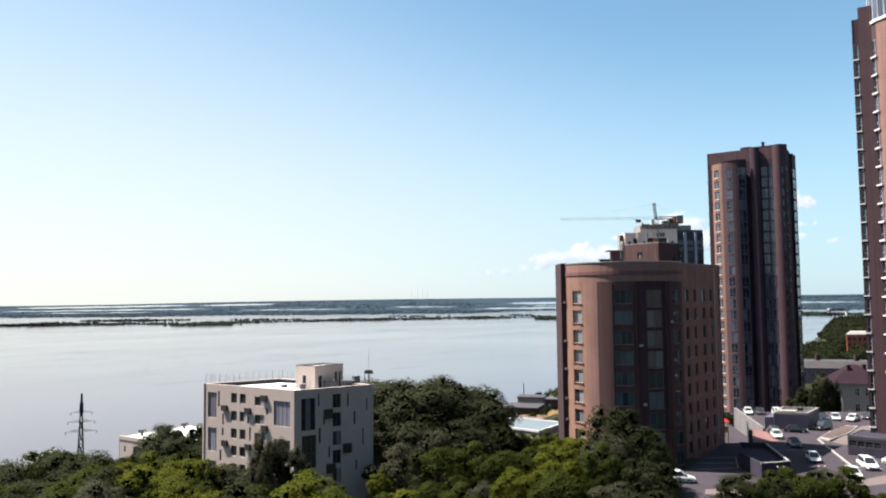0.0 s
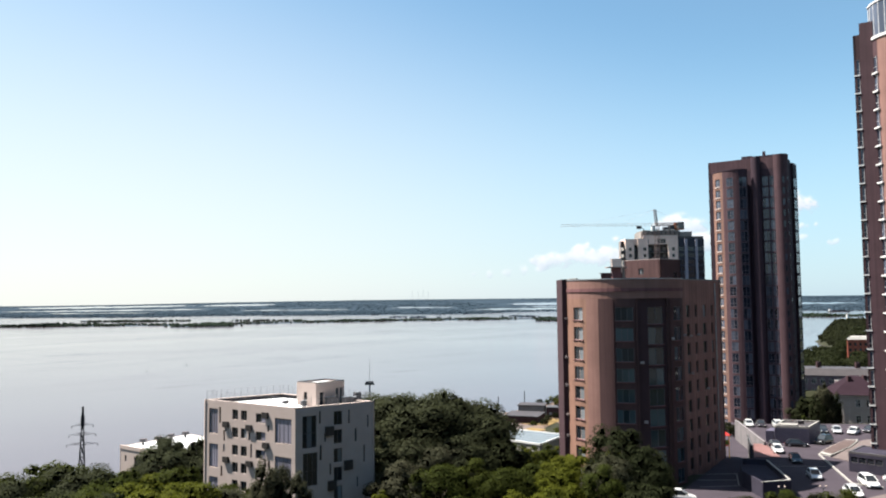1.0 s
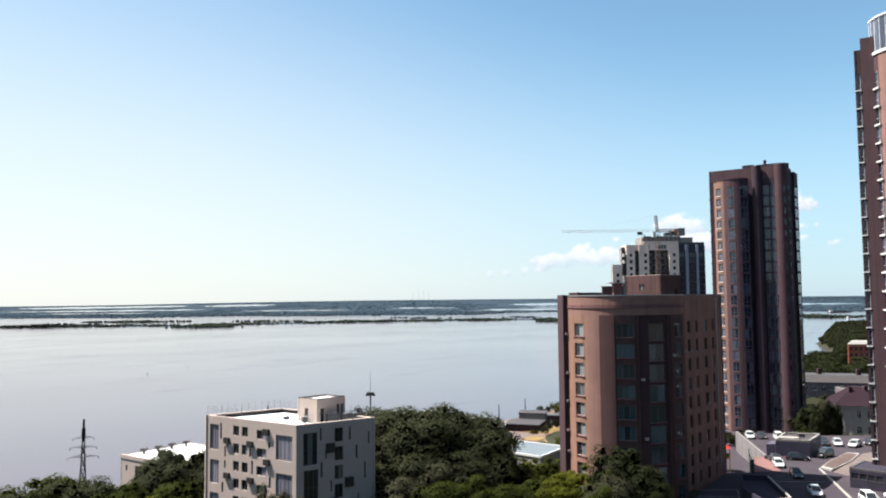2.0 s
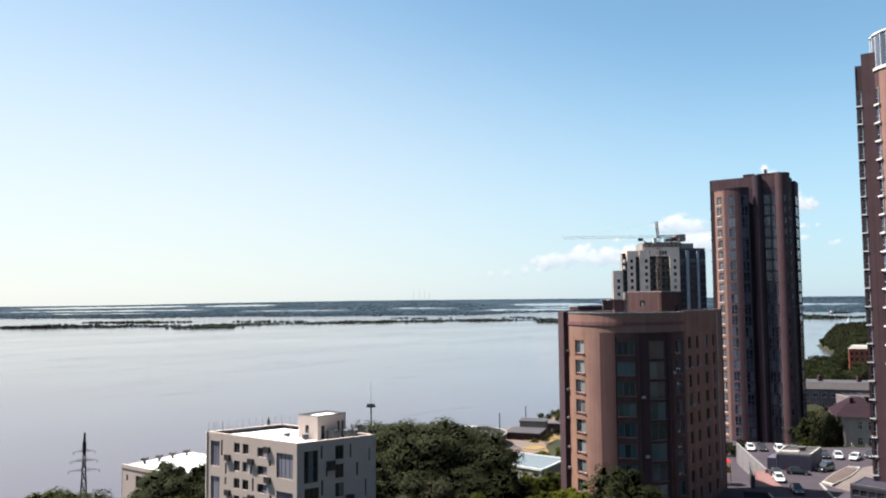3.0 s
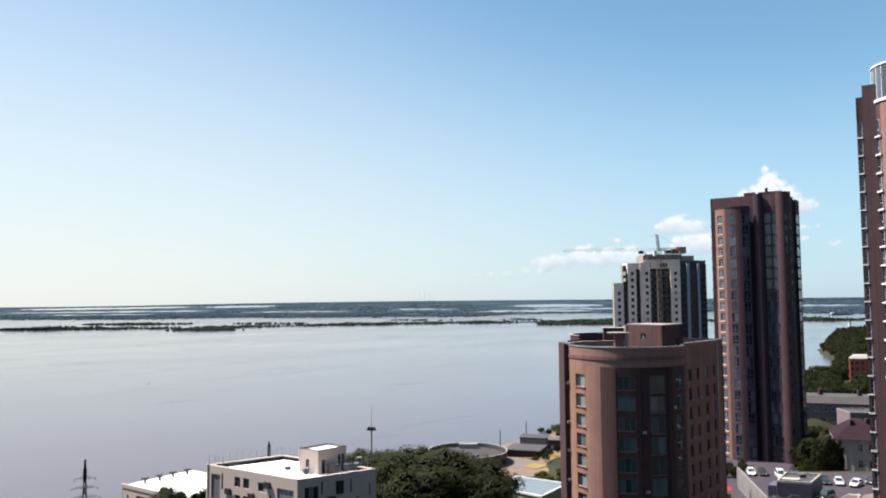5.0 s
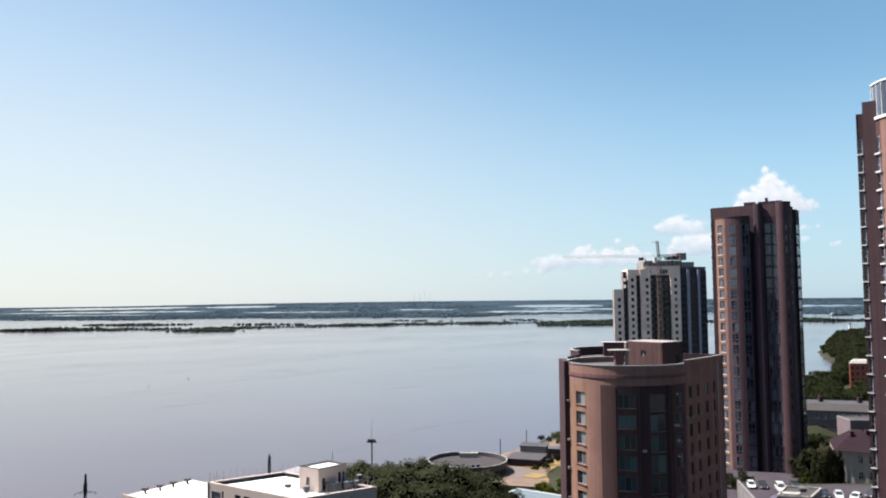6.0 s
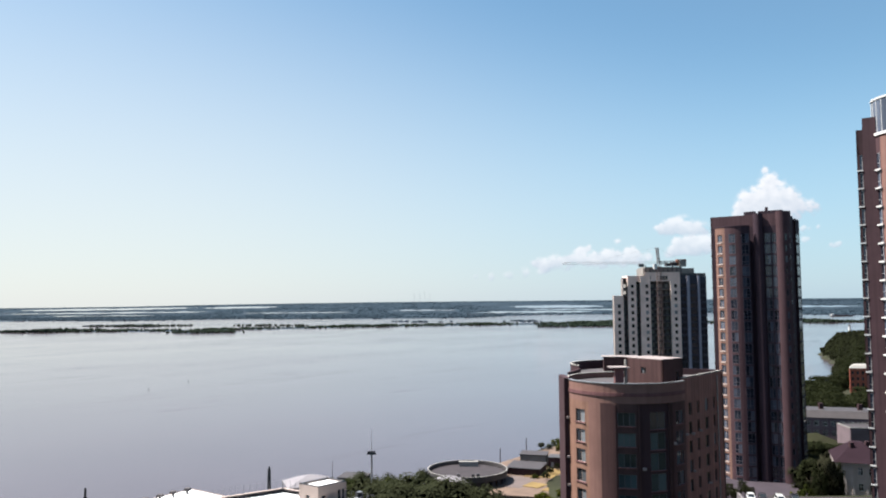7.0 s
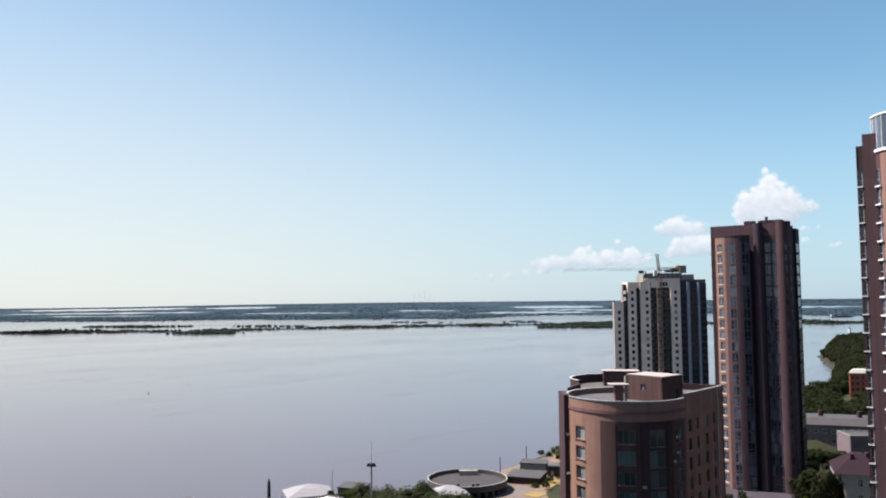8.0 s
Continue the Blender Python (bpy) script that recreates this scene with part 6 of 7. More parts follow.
# ---- the car park between the houses ----
PARK_AT = pose(0, 0, PARK_Z)
flat_patch("road", [(29.3, 100.5), (69.1, 98.4), (100.5, 123.5), (104.4, 175.2), (66.1, 177.4), (66.0, 176.4), (62.3, 151.5), (55.9, 140.5), (50.3, 140.3), (35.6, 117.3)], PARK_Z + 0.02, 5.0, ASPHALT, "sunlit grey asphalt car park with patches", "road")
flat_patch("road", [(46.1, 147.6), (52.9, 142.9), (55.7, 141.1), (61.9, 151.7), (65.8, 176.5), (66.2, 213.6), (46.1, 213.6)], -4.5, 2.0, ASPHALT, "lower asphalt court beside the ramp wall", "road")
flat_patch("pavement", [(55.7, 140.7), (60.5, 140.5), (63.0, 153.3), (60.7, 153.5)], PARK_Z + 0.10, 4.0, PAVING, "pink paved forecourt beside the ramp wall", "pavement")
flat_patch("pavement", [(69.3, 139.5), (72.2, 133.6), (83.8, 139.3), (90.0, 159.1), (83.2, 155.4)], PARK_Z + 0.14, 0.4, PALE_PAVING, "pale paved terrace at the tower's foot", "pavement")
flat_patch("pavement", [(34.6, 104.2), (46.1, 103.1), (62.8, 109.4), (65.4, 114.6), (54.4, 108.5), (35.6, 106.8)], PARK_Z + 0.07, 0.3, PALE_PAVING, "pale paved strip beside the parked cars", "pavement")


def kerb(a, b, w=0.35, h=0.22, m=None):
    f = Flat(a, b)
    ob = part("kerb", sheet(f, PARK_Z + 0.024, PARK_Z + h, thick=w), m or PALE_CONCRETE)
    tagged(ob, "pale concrete kerb at the car park's edge", "kerb", kind="structure")


for _a, _b in (((68.1, 142.3), (62.4, 120.0)), ((62.4, 120.0), (65.8, 117.3)), ((82.5, 156.2), (68.1, 142.3))):
    kerb(_a, _b)
WORN_LINE = mat("worn_road_paint", (0.210, 0.196, 0.189), 0.8, vary=0.4, scale=2.0, fine=9, bump=0.0)
for _a, _b in (((41.3, 127.6), (47.7, 128.0)), ((38.9, 119.3), (45.0, 119.9)), ((40.0, 123.8), (46.3, 123.5)), ((47.7, 128.0), (45.0, 119.9)), ((54.4, 133.6), (64.9, 132.6))):
    tagged(part("road_marking", sheet(Flat(_a, _b), PARK_Z + 0.021, PARK_Z + 0.026, thick=0.16), WORN_LINE), "worn pale parking line on the asphalt", "road marking", kind="structure")


BED_SOIL = mat("bed_soil", (0.071, 0.050, 0.046), 0.95, vary=0.35, scale=0.6, fine=3, bump=0.4)


def make_ramp_bed():
    t = thing("planting_bed", "sloping soil bed with pale concrete rim", "planter", at=PARK_AT)
    pts = [Vector(p) for p in ((69.5, 140.5), (77.1, 148.0), (82.3, 154.7), (80.5, 155.9), (74.3, 149.7), (68.7, 142.8))]
    c = sum(pts, Vector((0, 0))) / len(pts)
    part("rim", prism(bmesh.new(), [tuple(p) for p in pts], 0.03, 0.34), PALE_CONCRETE, t)
    part("soil", prism(bmesh.new(), [tuple(c + (p - c) * 0.86) for p in pts], 0.34, 0.42), BED_SOIL, t)


make_ramp_bed()


STAINED_CONCRETE = mat("stained_grey_concrete", (0.128, 0.116, 0.117), 0.9, vary=0.35, scale=0.5, fine=5, bump=0.3)


def make_ramp_wall():
    t = thing("ramp_wall", "tall pale concrete ramp wall with a rail fence", "wall", at=PARK_AT)
    f = Flat((65.9, 176.4), (62.1, 151.5))
    bm = bmesh.new()
    a = [f.at(u, z, d) for u, z, d in ((0, -5, -0.05), (f.len, -5, -0.05), (f.len, 0.8, -0.05), (0, 1.2, -0.05), (0, -5, 0.4), (f.len, -5, 0.4), (f.len, 0.8, 0.4), (0, 1.2, 0.4))]
    v = [bm.verts.new(p) for p in a]
    for q in ((0, 1, 2, 3), (7, 6, 5, 4), (3, 2, 6, 7), (1, 5, 6, 2), (0, 3, 7, 4), (0, 4, 5, 1)):
        bm.faces.new([v[i] for i in q])
    part("wall_body", bm, STAINED_CONCRETE, t)
    g = Flat((60.7, 156.0), (55.5, 140.7))
    for i in range(8):
        part("post", rod(bmesh.new(), g.at(i * 2.1, -4.0, 0), g.at(i * 2.1, 1.5, 0), 0.05), DARKSTEEL, t)
    part("wall_body", sheet(g, -5.0, 0.12, thick=0.3), STAINED_CONCRETE, t)
    for i in range(int(g.len / 0.35)):
        part("picket", rod(bmesh.new(), g.at(0.15 + i * 0.35, 0.12, 0.1), g.at(0.15 + i * 0.35, 1.45, 0.1), 0.025, sides=4), RAILGREY, t)
    for z in (1.45, 0.8):
        part("rail", rod(bmesh.new(), g.at(0, z, 0), g.at(g.len, z, 0), 0.035), RAILGREY, t)
    part("gate_post", block(bmesh.new(), 54.8, 55.4, 139.9, 140.5, 0, 2.3), DARKSTEEL, t)


make_ramp_wall()


PAVILION_GREY = mat("grey_corrugated_sheet", (0.087, 0.080, 0.113), 0.5, 0.2, vary=0.2, scale=0.6, fine=6, bump=0.05)


def make_pavilion():
    t = thing("grey_pavilion", "grey corrugated metal pavilion with open pale roof frame", "building", at=PARK_AT)
    pts = [(65.5, 154.5), (71.4, 152.4), (77.1, 159.8), (70.6, 161.9)]
    for i in range(4):
        f = Flat(pts[i], pts[(i + 1) % 4])
        part("wall", sheet(f, 0.02, 3.0, thick=0.15), PAVILION_GREY, t)
        for k in range(int(f.len / 0.4)):
            ob = part("rib", sheet(f, 0.05, 2.95, thick=0.012, u0=0.2 + k * 0.4, u1=0.40 + k * 0.4), PAVILION_GREY, t)
            ob.location = -f.inward * 0.014
        part("roof_frame", sheet(f, 3.0, 3.4, thick=0.3), PALE_CONCRETE, t, "pale roof rim")
    c = Vector((71.1, 157.2))
    part("roof", prism(bmesh.new(), [tuple(c + (Vector(p) - c) * 0.93) for p in pts], 2.8, 3.1), SLATE_ROOF, t)
    part("side_shed", prism(bmesh.new(), [(64.0, 155.2), (65.4, 154.7), (68.0, 158.2), (66.6, 158.7)], 0.02, 2.3), PAVILION_GREY, t)
    part("roof_hatch", block(bmesh.new(), 71.6, 72.9, 157.6, 158.8, 3.1, 3.75), GREY_ROOF, t)
    part("roof_patch", prism(bmesh.new(), [(66.6, 154.9), (69.7, 153.9), (70.8, 155.6), (67.6, 156.6)], 3.12, 3.55), PALE_CONCRETE, t)


make_pavilion()


# the shade over garage entry and entrance hall is put into this felt's colour
SHADE_FELT = mat("shade_dark_felt", (0.024, 0.021, 0.032), 0.95, vary=0.3, scale=0.6, fine=6, bump=0.2, spec=0.2)


def make_garage_entry():
    t = thing("garage_entry", "dark underground garage entry with white roof edges", "building", at=PARK_AT)
    pts = [(45.5, 112.0), (50.2, 113.3), (52.6, 127.1), (48.6, 128.4), (45.4, 119.4)]
    for i in range(5):
        f = Flat(pts[i], pts[(i + 1) % 5])
        part("wall", sheet(f, 0.02, 2.3, thick=0.25), SHADE_FELT, t)
        part("roof_edge", sheet(f, 2.303, 2.42, thick=0.28), PALE_CONCRETE if i in (0, 1) else SHADE_FELT, t)
    part("roof", prism(bmesh.new(), [(45.9, 112.3), (49.8, 113.5), (52.2, 126.9), (48.8, 127.9), (45.8, 119.4)], 1.3, 1.6), SHADE_FELT, t)


make_garage_entry()


def make_entrance():
    t = thing("entrance_hall", "low dark glazed entrance hall at the tower's foot", "building", at=PARK_AT)
    pts = [(66.8, 129.0), (70.8, 124.8), (76.0, 129.8), (71.8, 134.0)]
    for i in range(4):
        f = Flat(pts[i], pts[(i + 1) % 4])
        holes = [(0.3 + k * 1.25, 1.4 + k * 1.25, 1.5, 2.5) for k in range(int((f.len - 0.4) / 1.25))]
        facade(t, f, 0.02, 3.0, holes, SHADE_FELT, thick=0.25, bars=0, glass=GLASS, deep=0.08)
        part("eave", sheet(Flat(Vector(pts[i]) * 1.0, pts[(i + 1) % 4]), 3.003, 3.3, thick=0.4), FRAME_DARK, t)
    part("roof", prism(bmesh.new(), [(67.4, 129.0), (70.8, 125.4), (75.4, 129.8), (71.8, 133.4)], 2.9, 3.2), SHADE_FELT, t)


make_entrance()
TOY_RED = mat("red_plastic", (0.55, 0.05, 0.04), 0.4, vary=0.15, scale=2, fine=9, bump=0.0)
TOY_YELLOW = mat("yellow_plastic", (0.65, 0.42, 0.05), 0.4, vary=0.15, scale=2, fine=9, bump=0.0)
TOY_GREEN = mat("green_plastic", (0.10, 0.38, 0.10), 0.4, vary=0.15, scale=2, fine=9, bump=0.0)


def make_playset():
    t = thing("playground_set", "red and yellow playground tower with slide", "playground", at=pose(55.8, 156.6, -3.0, 0, 0, 200))
    for x in (-0.9, 0.9):
        for y in (-0.9, 0.9):
            part("post", rod(bmesh.new(), (x, y, -1.5), (x, y, 3.0), 0.09), TOY_YELLOW, t)
    part("deck", block(bmesh.new(), -1.0, 1.0, -1.0, 1.0, 0.9, 1.02), TOY_RED, t)
    part("panel", block(bmesh.new(), -0.8, 0.8, -1.04, -0.96, 1.05, 1.9), TOY_YELLOW, t)
    part("panel", block(bmesh.new(), -1.04, -0.96, -0.8, 0.8, 1.05, 1.9), TOY_GREEN, t)
    part("canopy", prism(bmesh.new(), [(-1.15, -1.15), (1.15, -1.15), (1.15, 1.15), (-1.15, 1.15)], 3.0, 4.1, [(-0.1, -0.1), (0.1, -0.1), (0.1, 0.1), (-0.1, 0.1)]), TOY_RED, t)
    bm = bmesh.new()
    for i in range(6):
        a, b = 1.0 + i * 0.45, 1.0 + (i + 1) * 0.45
        za, zb = 0.95 - 2.1 * (i / 6) ** 1.2, 0.95 - 2.1 * ((i + 1) / 6) ** 1.2
        v = [bm.verts.new(p) for p in ((a, -0.4, za), (b, -0.4, zb), (b, 0.4, zb), (a, 0.4, za), (a, -0.4, za + 0.3), (b, -0.4, zb + 0.3), (b, 0.4, zb + 0.3), (a, 0.4, za + 0.3))]
        bm.faces.new((v[0], v[1], v[2], v[3]))
        bm.faces.new((v[0], v[4], v[5], v[1]))
        bm.faces.new((v[3], v[2], v[6], v[7]))
    bmesh.ops.remove_doubles(bm, verts=bm.verts, dist=0.001)
    part("slide", bm, TOY_RED, t)


make_playset()


# ---- cars ----
def paint(name, color, rough=0.25):
    m = mat(name, color, rough, vary=0.06, scale=1.5, fine=10, bump=0.0, spec=0.6)
    m.node_tree.nodes["Principled BSDF"].inputs["Coat Weight"].default_value = 0.5
    return m


CAR_WHITE, CAR_SILVER, CAR_DARK, CAR_BLACK = paint("white_car_paint", (0.52, 0.52, 0.51)), paint("silver_car_paint", (0.40, 0.41, 0.42)), paint("dark_car_paint", (0.03, 0.026, 0.03)), paint("black_car_paint", (0.012, 0.012, 0.014))
TYRE = mat("tyre_rubber", (0.025, 0.025, 0.025), 0.85, vary=0.2, scale=4, fine=20, bump=0.1)
CAR_GLASS = glass_mat("car_glass", (0.02, 0.024, 0.028), 0.05, share=0.0)
LAMP_RED = mat("tail_lamp_glass", (0.35, 0.02, 0.02), 0.2, vary=0.1, bump=0.0)
LAMP_CLEAR = mat("head_lamp_glass", (0.6, 0.6, 0.58), 0.15, vary=0.1, bump=0.0)


def loft(bm, stations):
    """A closed skin through rings of equal length."""
    rings = [[bm.verts.new(p) for p in ring] for ring in stations]
    k = len(rings[0])
    for a, b in zip(rings, rings[1:]):
        for i in range(k):
            j = (i + 1) % k
            bm.faces.new((a[i], a[j], b[j], b[i]))
    bm.faces.new(rings[0][::-1])
    bm.faces.new(rings[-1])
    return bm


def make_car(x, y, heading, color, label, suv=False, z=0.025):
    """A parked car that looks along heading (degrees from east); suv: a taller, squarer one."""
    c = thing("car", label, "car", "parked cars", pose(x, y, z, 0, 0, heading))
    L, W, H = (4.6, 1.84, 1.72) if suv else (4.25, 1.72, 1.45)
    belt = 0.98 if suv else 0.86
    def ring(px, zt, w):
        z0 = 0.24
        return [(px, -w, z0 + 0.1), (px, -w * 0.9, z0), (px, w * 0.9, z0), (px, w, z0 + 0.1), (px, w, zt - 0.22), (px, w * 0.93, zt), (px, -w * 0.93, zt), (px, -w, zt - 0.22)]
    h = W / 2
    st = [(-L / 2, belt - 0.14, h * 0.80), (-L / 2 + 0.15, belt, h * 0.95), (-L * 0.2, belt + 0.02, h), (L * 0.12, belt, h), (L * 0.3, belt - 0.06, h * 0.99), (L / 2 - 0.3, belt - 0.2, h * 0.94), (L / 2, belt - 0.38, h * 0.76)]
    part("body", loft(bmesh.new(), [ring(*s) for s in st]), color, c, smooth=False)
    back = -L / 2 + (0.25 if suv else 0.55)
    gl = [(back, belt, h * 0.86), (back + (0.3 if suv else 0.55), H - 0.06, h * 0.72), (L * 0.06, H - 0.06, h * 0.72), (L * 0.27, belt - 0.02, h * 0.86)]
    bm = bmesh.new()
    rings = []
    for px, z, w in gl:
        rings.append([(px, -w, z), (px, w, z)])
    v = [[bm.verts.new(p) for p in r] for r in rings]
    base = [[bm.verts.new((gl[1][0], -h * 0.86, belt)), bm.verts.new((gl[1][0], h * 0.86, belt))], [bm.verts.new((gl[2][0], -h * 0.86, belt)), bm.verts.new((gl[2][0], h * 0.86, belt))]]
    bm.faces.new((v[0][0], v[1][0], v[1][1], v[0][1]))
    bm.faces.new((v[1][0], v[2][0], v[2][1], v[1][1]))
    bm.faces.new((v[2][0], v[3][0], v[3][1], v[2][1]))
    bm.faces.new((v[0][0], base[0][0], v[1][0]))
    bm.faces.new((base[0][0], base[1][0], v[2][0], v[1][0]))
    bm.faces.new((base[1][0], v[3][0], v[2][0]))
    bm.faces.new((v[0][1], v[1][1], base[0][1]))
    bm.faces.new((base[0][1], v[1][1], v[2][1], base[1][1]))
    bm.faces.new((base[1][1], v[2][1], v[3][1]))
    part("window_band", bm, CAR_GLASS, c, "dark car windows")
    part("roof", prism(bmesh.new(), [(gl[1][0] - 0.05, -h * 0.73), (gl[2][0] + 0.05, -h * 0.73), (gl[2][0] + 0.05, h * 0.73), (gl[1][0] - 0.05, h * 0.73)], H - 0.058, H, [(gl[1][0] + 0.1, -h * 0.62), (gl[2][0] - 0.1, -h * 0.62), (gl[2][0] - 0.1, h * 0.62), (gl[1][0] + 0.1, h * 0.62)]), color, c)
    for sy in (-1, 1):
        for ax, bx in ((gl[1][0], gl[0][0]), (gl[2][0], gl[3][0])):
            part("roof_pillar", rod(bmesh.new(), (ax, sy * h * 0.725, H - 0.05), (bx, sy * h * 0.865, belt), 0.05, sides=5), color, c)
        part("mirror", block(bmesh.new(), L * 0.16, L * 0.16 + 0.14, sy * h if sy > 0 else -h - 0.18, h + 0.18 if sy > 0 else -h, belt, belt + 0.14), color, c)
        part("headlight", block(bmesh.new(), L / 2 - 0.25, L / 2 - 0.02, min(sy * 0.45 * h, sy * 0.8 * h), max(sy * 0.45 * h, sy * 0.8 * h), belt - 0.42, belt - 0.27), LAMP_CLEAR, c)
        part("taillight", block(bmesh.new(), -L / 2 - 0.02, -L / 2 + 0.1, min(sy * 0.5 * h, sy * 0.82 * h), max(sy * 0.5 * h, sy * 0.82 * h), belt - 0.4, belt - 0.2), LAMP_RED, c)
        for px in (-L * 0.31, L * 0.31):
            y0 = sy * (h - 0.1)
            wheel = part("wheel", rod(bmesh.new(), (px, y0 - 0.11 * sy, 0.33), (px, y0 + 0.12 * sy, 0.33), 0.33, sides=16), TYRE, c)
            part("rim", rod(bmesh.new(), (px, y0 + 0.121 * sy, 0.33), (px, y0 + 0.13 * sy, 0.33), 0.21, sides=12), RAILGREY, wheel)
    part("bumper", block(bmesh.new(), L / 2 - 0.12, L / 2 + 0.05, -h * 0.72, h * 0.72, 0.3, 0.46), TYRE, c)


for _x, _y, _a, _m, _t, _s in (
    (68.3, 174.6, 256, CAR_WHITE, "white saloon car parked beside the ramp wall", False),
    (70.8, 174.2, 256, CAR_DARK, "dark estate car parked behind the pavilion", False),
    (76.8, 171.5, 255, CAR_BLACK, "black off-road car parked behind the pavilion", True),
    (73.5, 171.3, 258, CAR_WHITE, "white van-like car parked behind the pavilion", True),
    (74.6, 153.3, 215, CAR_BLACK, "dark car parked beside the grey pavilion", True),
    (80.6, 165.8, 252, CAR_BLACK, "black car in the sunny parking row", False),
    (83.1, 165.0, 250, CAR_SILVER, "silver car in the sunny parking row", False),
    (85.9, 163.3, 226, CAR_WHITE, "white saloon car in the sunny parking row", False),
    (90.6, 165.4, 215, CAR_DARK, "dark car at the parking row's end", False),
    (62.0, 145.3, 256, CAR_WHITE, "small white car driving out of the car park", False),
    (63.4, 149.5, 262, CAR_DARK, "dark car beside the pink forecourt", False),
    (61.4, 136.7, 258, CAR_BLACK, "black car on the shaded drive", False),
    (58.8, 124.4, 257, CAR_SILVER, "silver car on the shaded drive", False),
    (64.5, 118.9, 262, CAR_WHITE, "white off-road car in the sun by the kerb", True),
    (69.5, 120.0, 285, CAR_WHITE, "white car parked beside the off-road car", False),
    (68.0, 150.6, 340, CAR_BLACK, "black car parked along the pavilion's front", False),
    (59.2, 113.4, 262, CAR_WHITE, "white hatchback parked at the shaded kerb", False),
    (33.3, 111.4, 350, CAR_WHITE, "white car parked before the round house", True),
    (58.1, 180.1, 190, CAR_WHITE, "white car parked below the far tower", False),
    (60.2, 185.3, 190, CAR_SILVER, "pale car parked below the far tower", False),
):
    make_car(_x, _y, _a, _m, _t, _s, -4.495 if _x < 61 and _y > 172 else PARK_Z + 0.025)


def make_park_lamp(x, y):
    t = thing("park_lamp", "low park lamp with two white globes", "lamp", "park lamps", pose(x, y, PARK_Z))
    part("post", rod(bmesh.new(), (0, 0, -0.2), (0, 0, 2.6), 0.06), DARKSTEEL, t)
    part("arm", rod(bmesh.new(), (-0.42, 0, 2.6), (0.42, 0, 2.6), 0.04), DARKSTEEL, t)
    for s in (-1, 1):
        bm = bmesh.new()
        bmesh.ops.create_icosphere(bm, subdivisions=2, radius=0.14, matrix=Matrix.Translation((s * 0.42, 0, 2.82)))
        part("globe", bm, STUCCO, t, "white glass globe", smooth=True)


for _x, _y in ((46.3, 107.5), (52.0, 107.5)):
    make_park_lamp(_x, _y)


# ---- older houses behind the car park ----
CREAM = mat("cream_plaster", (0.363, 0.319, 0.297), 0.85, vary=0.12, scale=0.5, fine=8, bump=0.1)


def make_old_house():
    h = thing("old_town_house", "two-storey beige old house with mauve hipped roof", "building")
    pts = [(96.0, 191.0), (106.2, 187.0), (111.4, 200.3), (101.2, 204.3)]
    eave, z0 = 3.5, -11.0
    for i in range(4):
        f = Flat(pts[i], pts[(i + 1) % 4])
        holes = [(u, u + 1.15, z, z + 1.9) for u in ((4.6, 7.0, 9.2) if i == 0 else (2.0, 5.5, 9.0)) for z in (0.5, -3.3)]
        part("wall", sheet(f, z0, eave, holes, 0.4), CREAM, h)
        for q in holes:
            window(h, f, q, bars=1, rail=1.2, frame_mat=FRAME_WHITE, sill=0.1)
        if i in (0, 3):
            for u in (0.2, 1.5, 3.2, 6.2, 8.6):
                part("pilaster", sheet(f, z0, eave - 0.6, thick=0.14, u0=u, u1=u + 0.55), CREAM, h).location = -f.inward * 0.145
        part("cornice", sheet(f, eave - 0.5, eave - 0.003, thick=0.3), CREAM, h).location = -f.inward * 0.302
    c = sum((Vector(p) for p in pts), Vector((0, 0))) / 4
    ridge = [tuple(c + (Vector(p) - c) * 0.2) for p in pts]
    part("roof", prism(bmesh.new(), [tuple(c + (Vector(p) - c) * 1.09) for p in pts], eave, eave + 4.0, ridge), MAUVE_ROOF, h, "mauve sheet roof")
    for u, v in ((0.35, 0.3), (0.7, 0.5)):
        p = Vector(pts[0]).lerp(Vector(pts[1]), u).lerp(Vector(pts[3]).lerp(Vector(pts[2]), u), v)
        part("chimney", block(bmesh.new(), p.x - 0.45, p.x + 0.45, p.y - 0.45, p.y + 0.45, eave + 1.0, eave + 4.2), UMBER, h)


MAUVE_ROOF = mat("mauve_sheet_roof", (0.019, 0.011, 0.015), 0.9, vary=0.15, scale=0.5, fine=6, bump=0.1, spec=0.05)
make_old_house()


REAR_PLASTER = mat("weathered_pale_plaster", (0.117, 0.089, 0.098), 0.9, vary=0.25, scale=0.2, fine=3, bump=0.1)


def make_rear_house():
    h = thing("rear_town_house", "long pale plastered house with grey roof and window row", "building")
    pts = [(138.0, 308.0), (171.0, 297.0), (176.0, 312.0), (143.0, 323.0)]
    for i in range(4):
        f = Flat(pts[i], pts[(i + 1) % 4])
        holes = [(1.2 + 3.1 * k, 2.9 + 3.1 * k, z, z + 2.0) for k in range(int((f.len - 1.5) / 3.1)) for z in (-6.6, -10.4)] if i == 0 else []
        facade(h, f, -20, -3.4, holes, REAR_PLASTER, bars=1, rail=1.3, frame_mat=FRAME_WHITE)
    c = sum((Vector(p) for p in pts), Vector((0, 0))) / 4
    part("roof", prism(bmesh.new(), [tuple(c + (Vector(p) - c) * 1.04) for p in pts], -3.397, -0.9, [tuple(c + (Vector(p) - c) * Vector((0.9, 0.25)).x * 0.8) for p in pts]), SLATE_ROOF, h, "grey sheet roof")
    for x, y in ((150, 311), (163, 306)):
        part("chimney", block(bmesh.new(), x, x + 1.6, y, y + 1.2, -3, 1.4), UMBER, h)


make_rear_house()


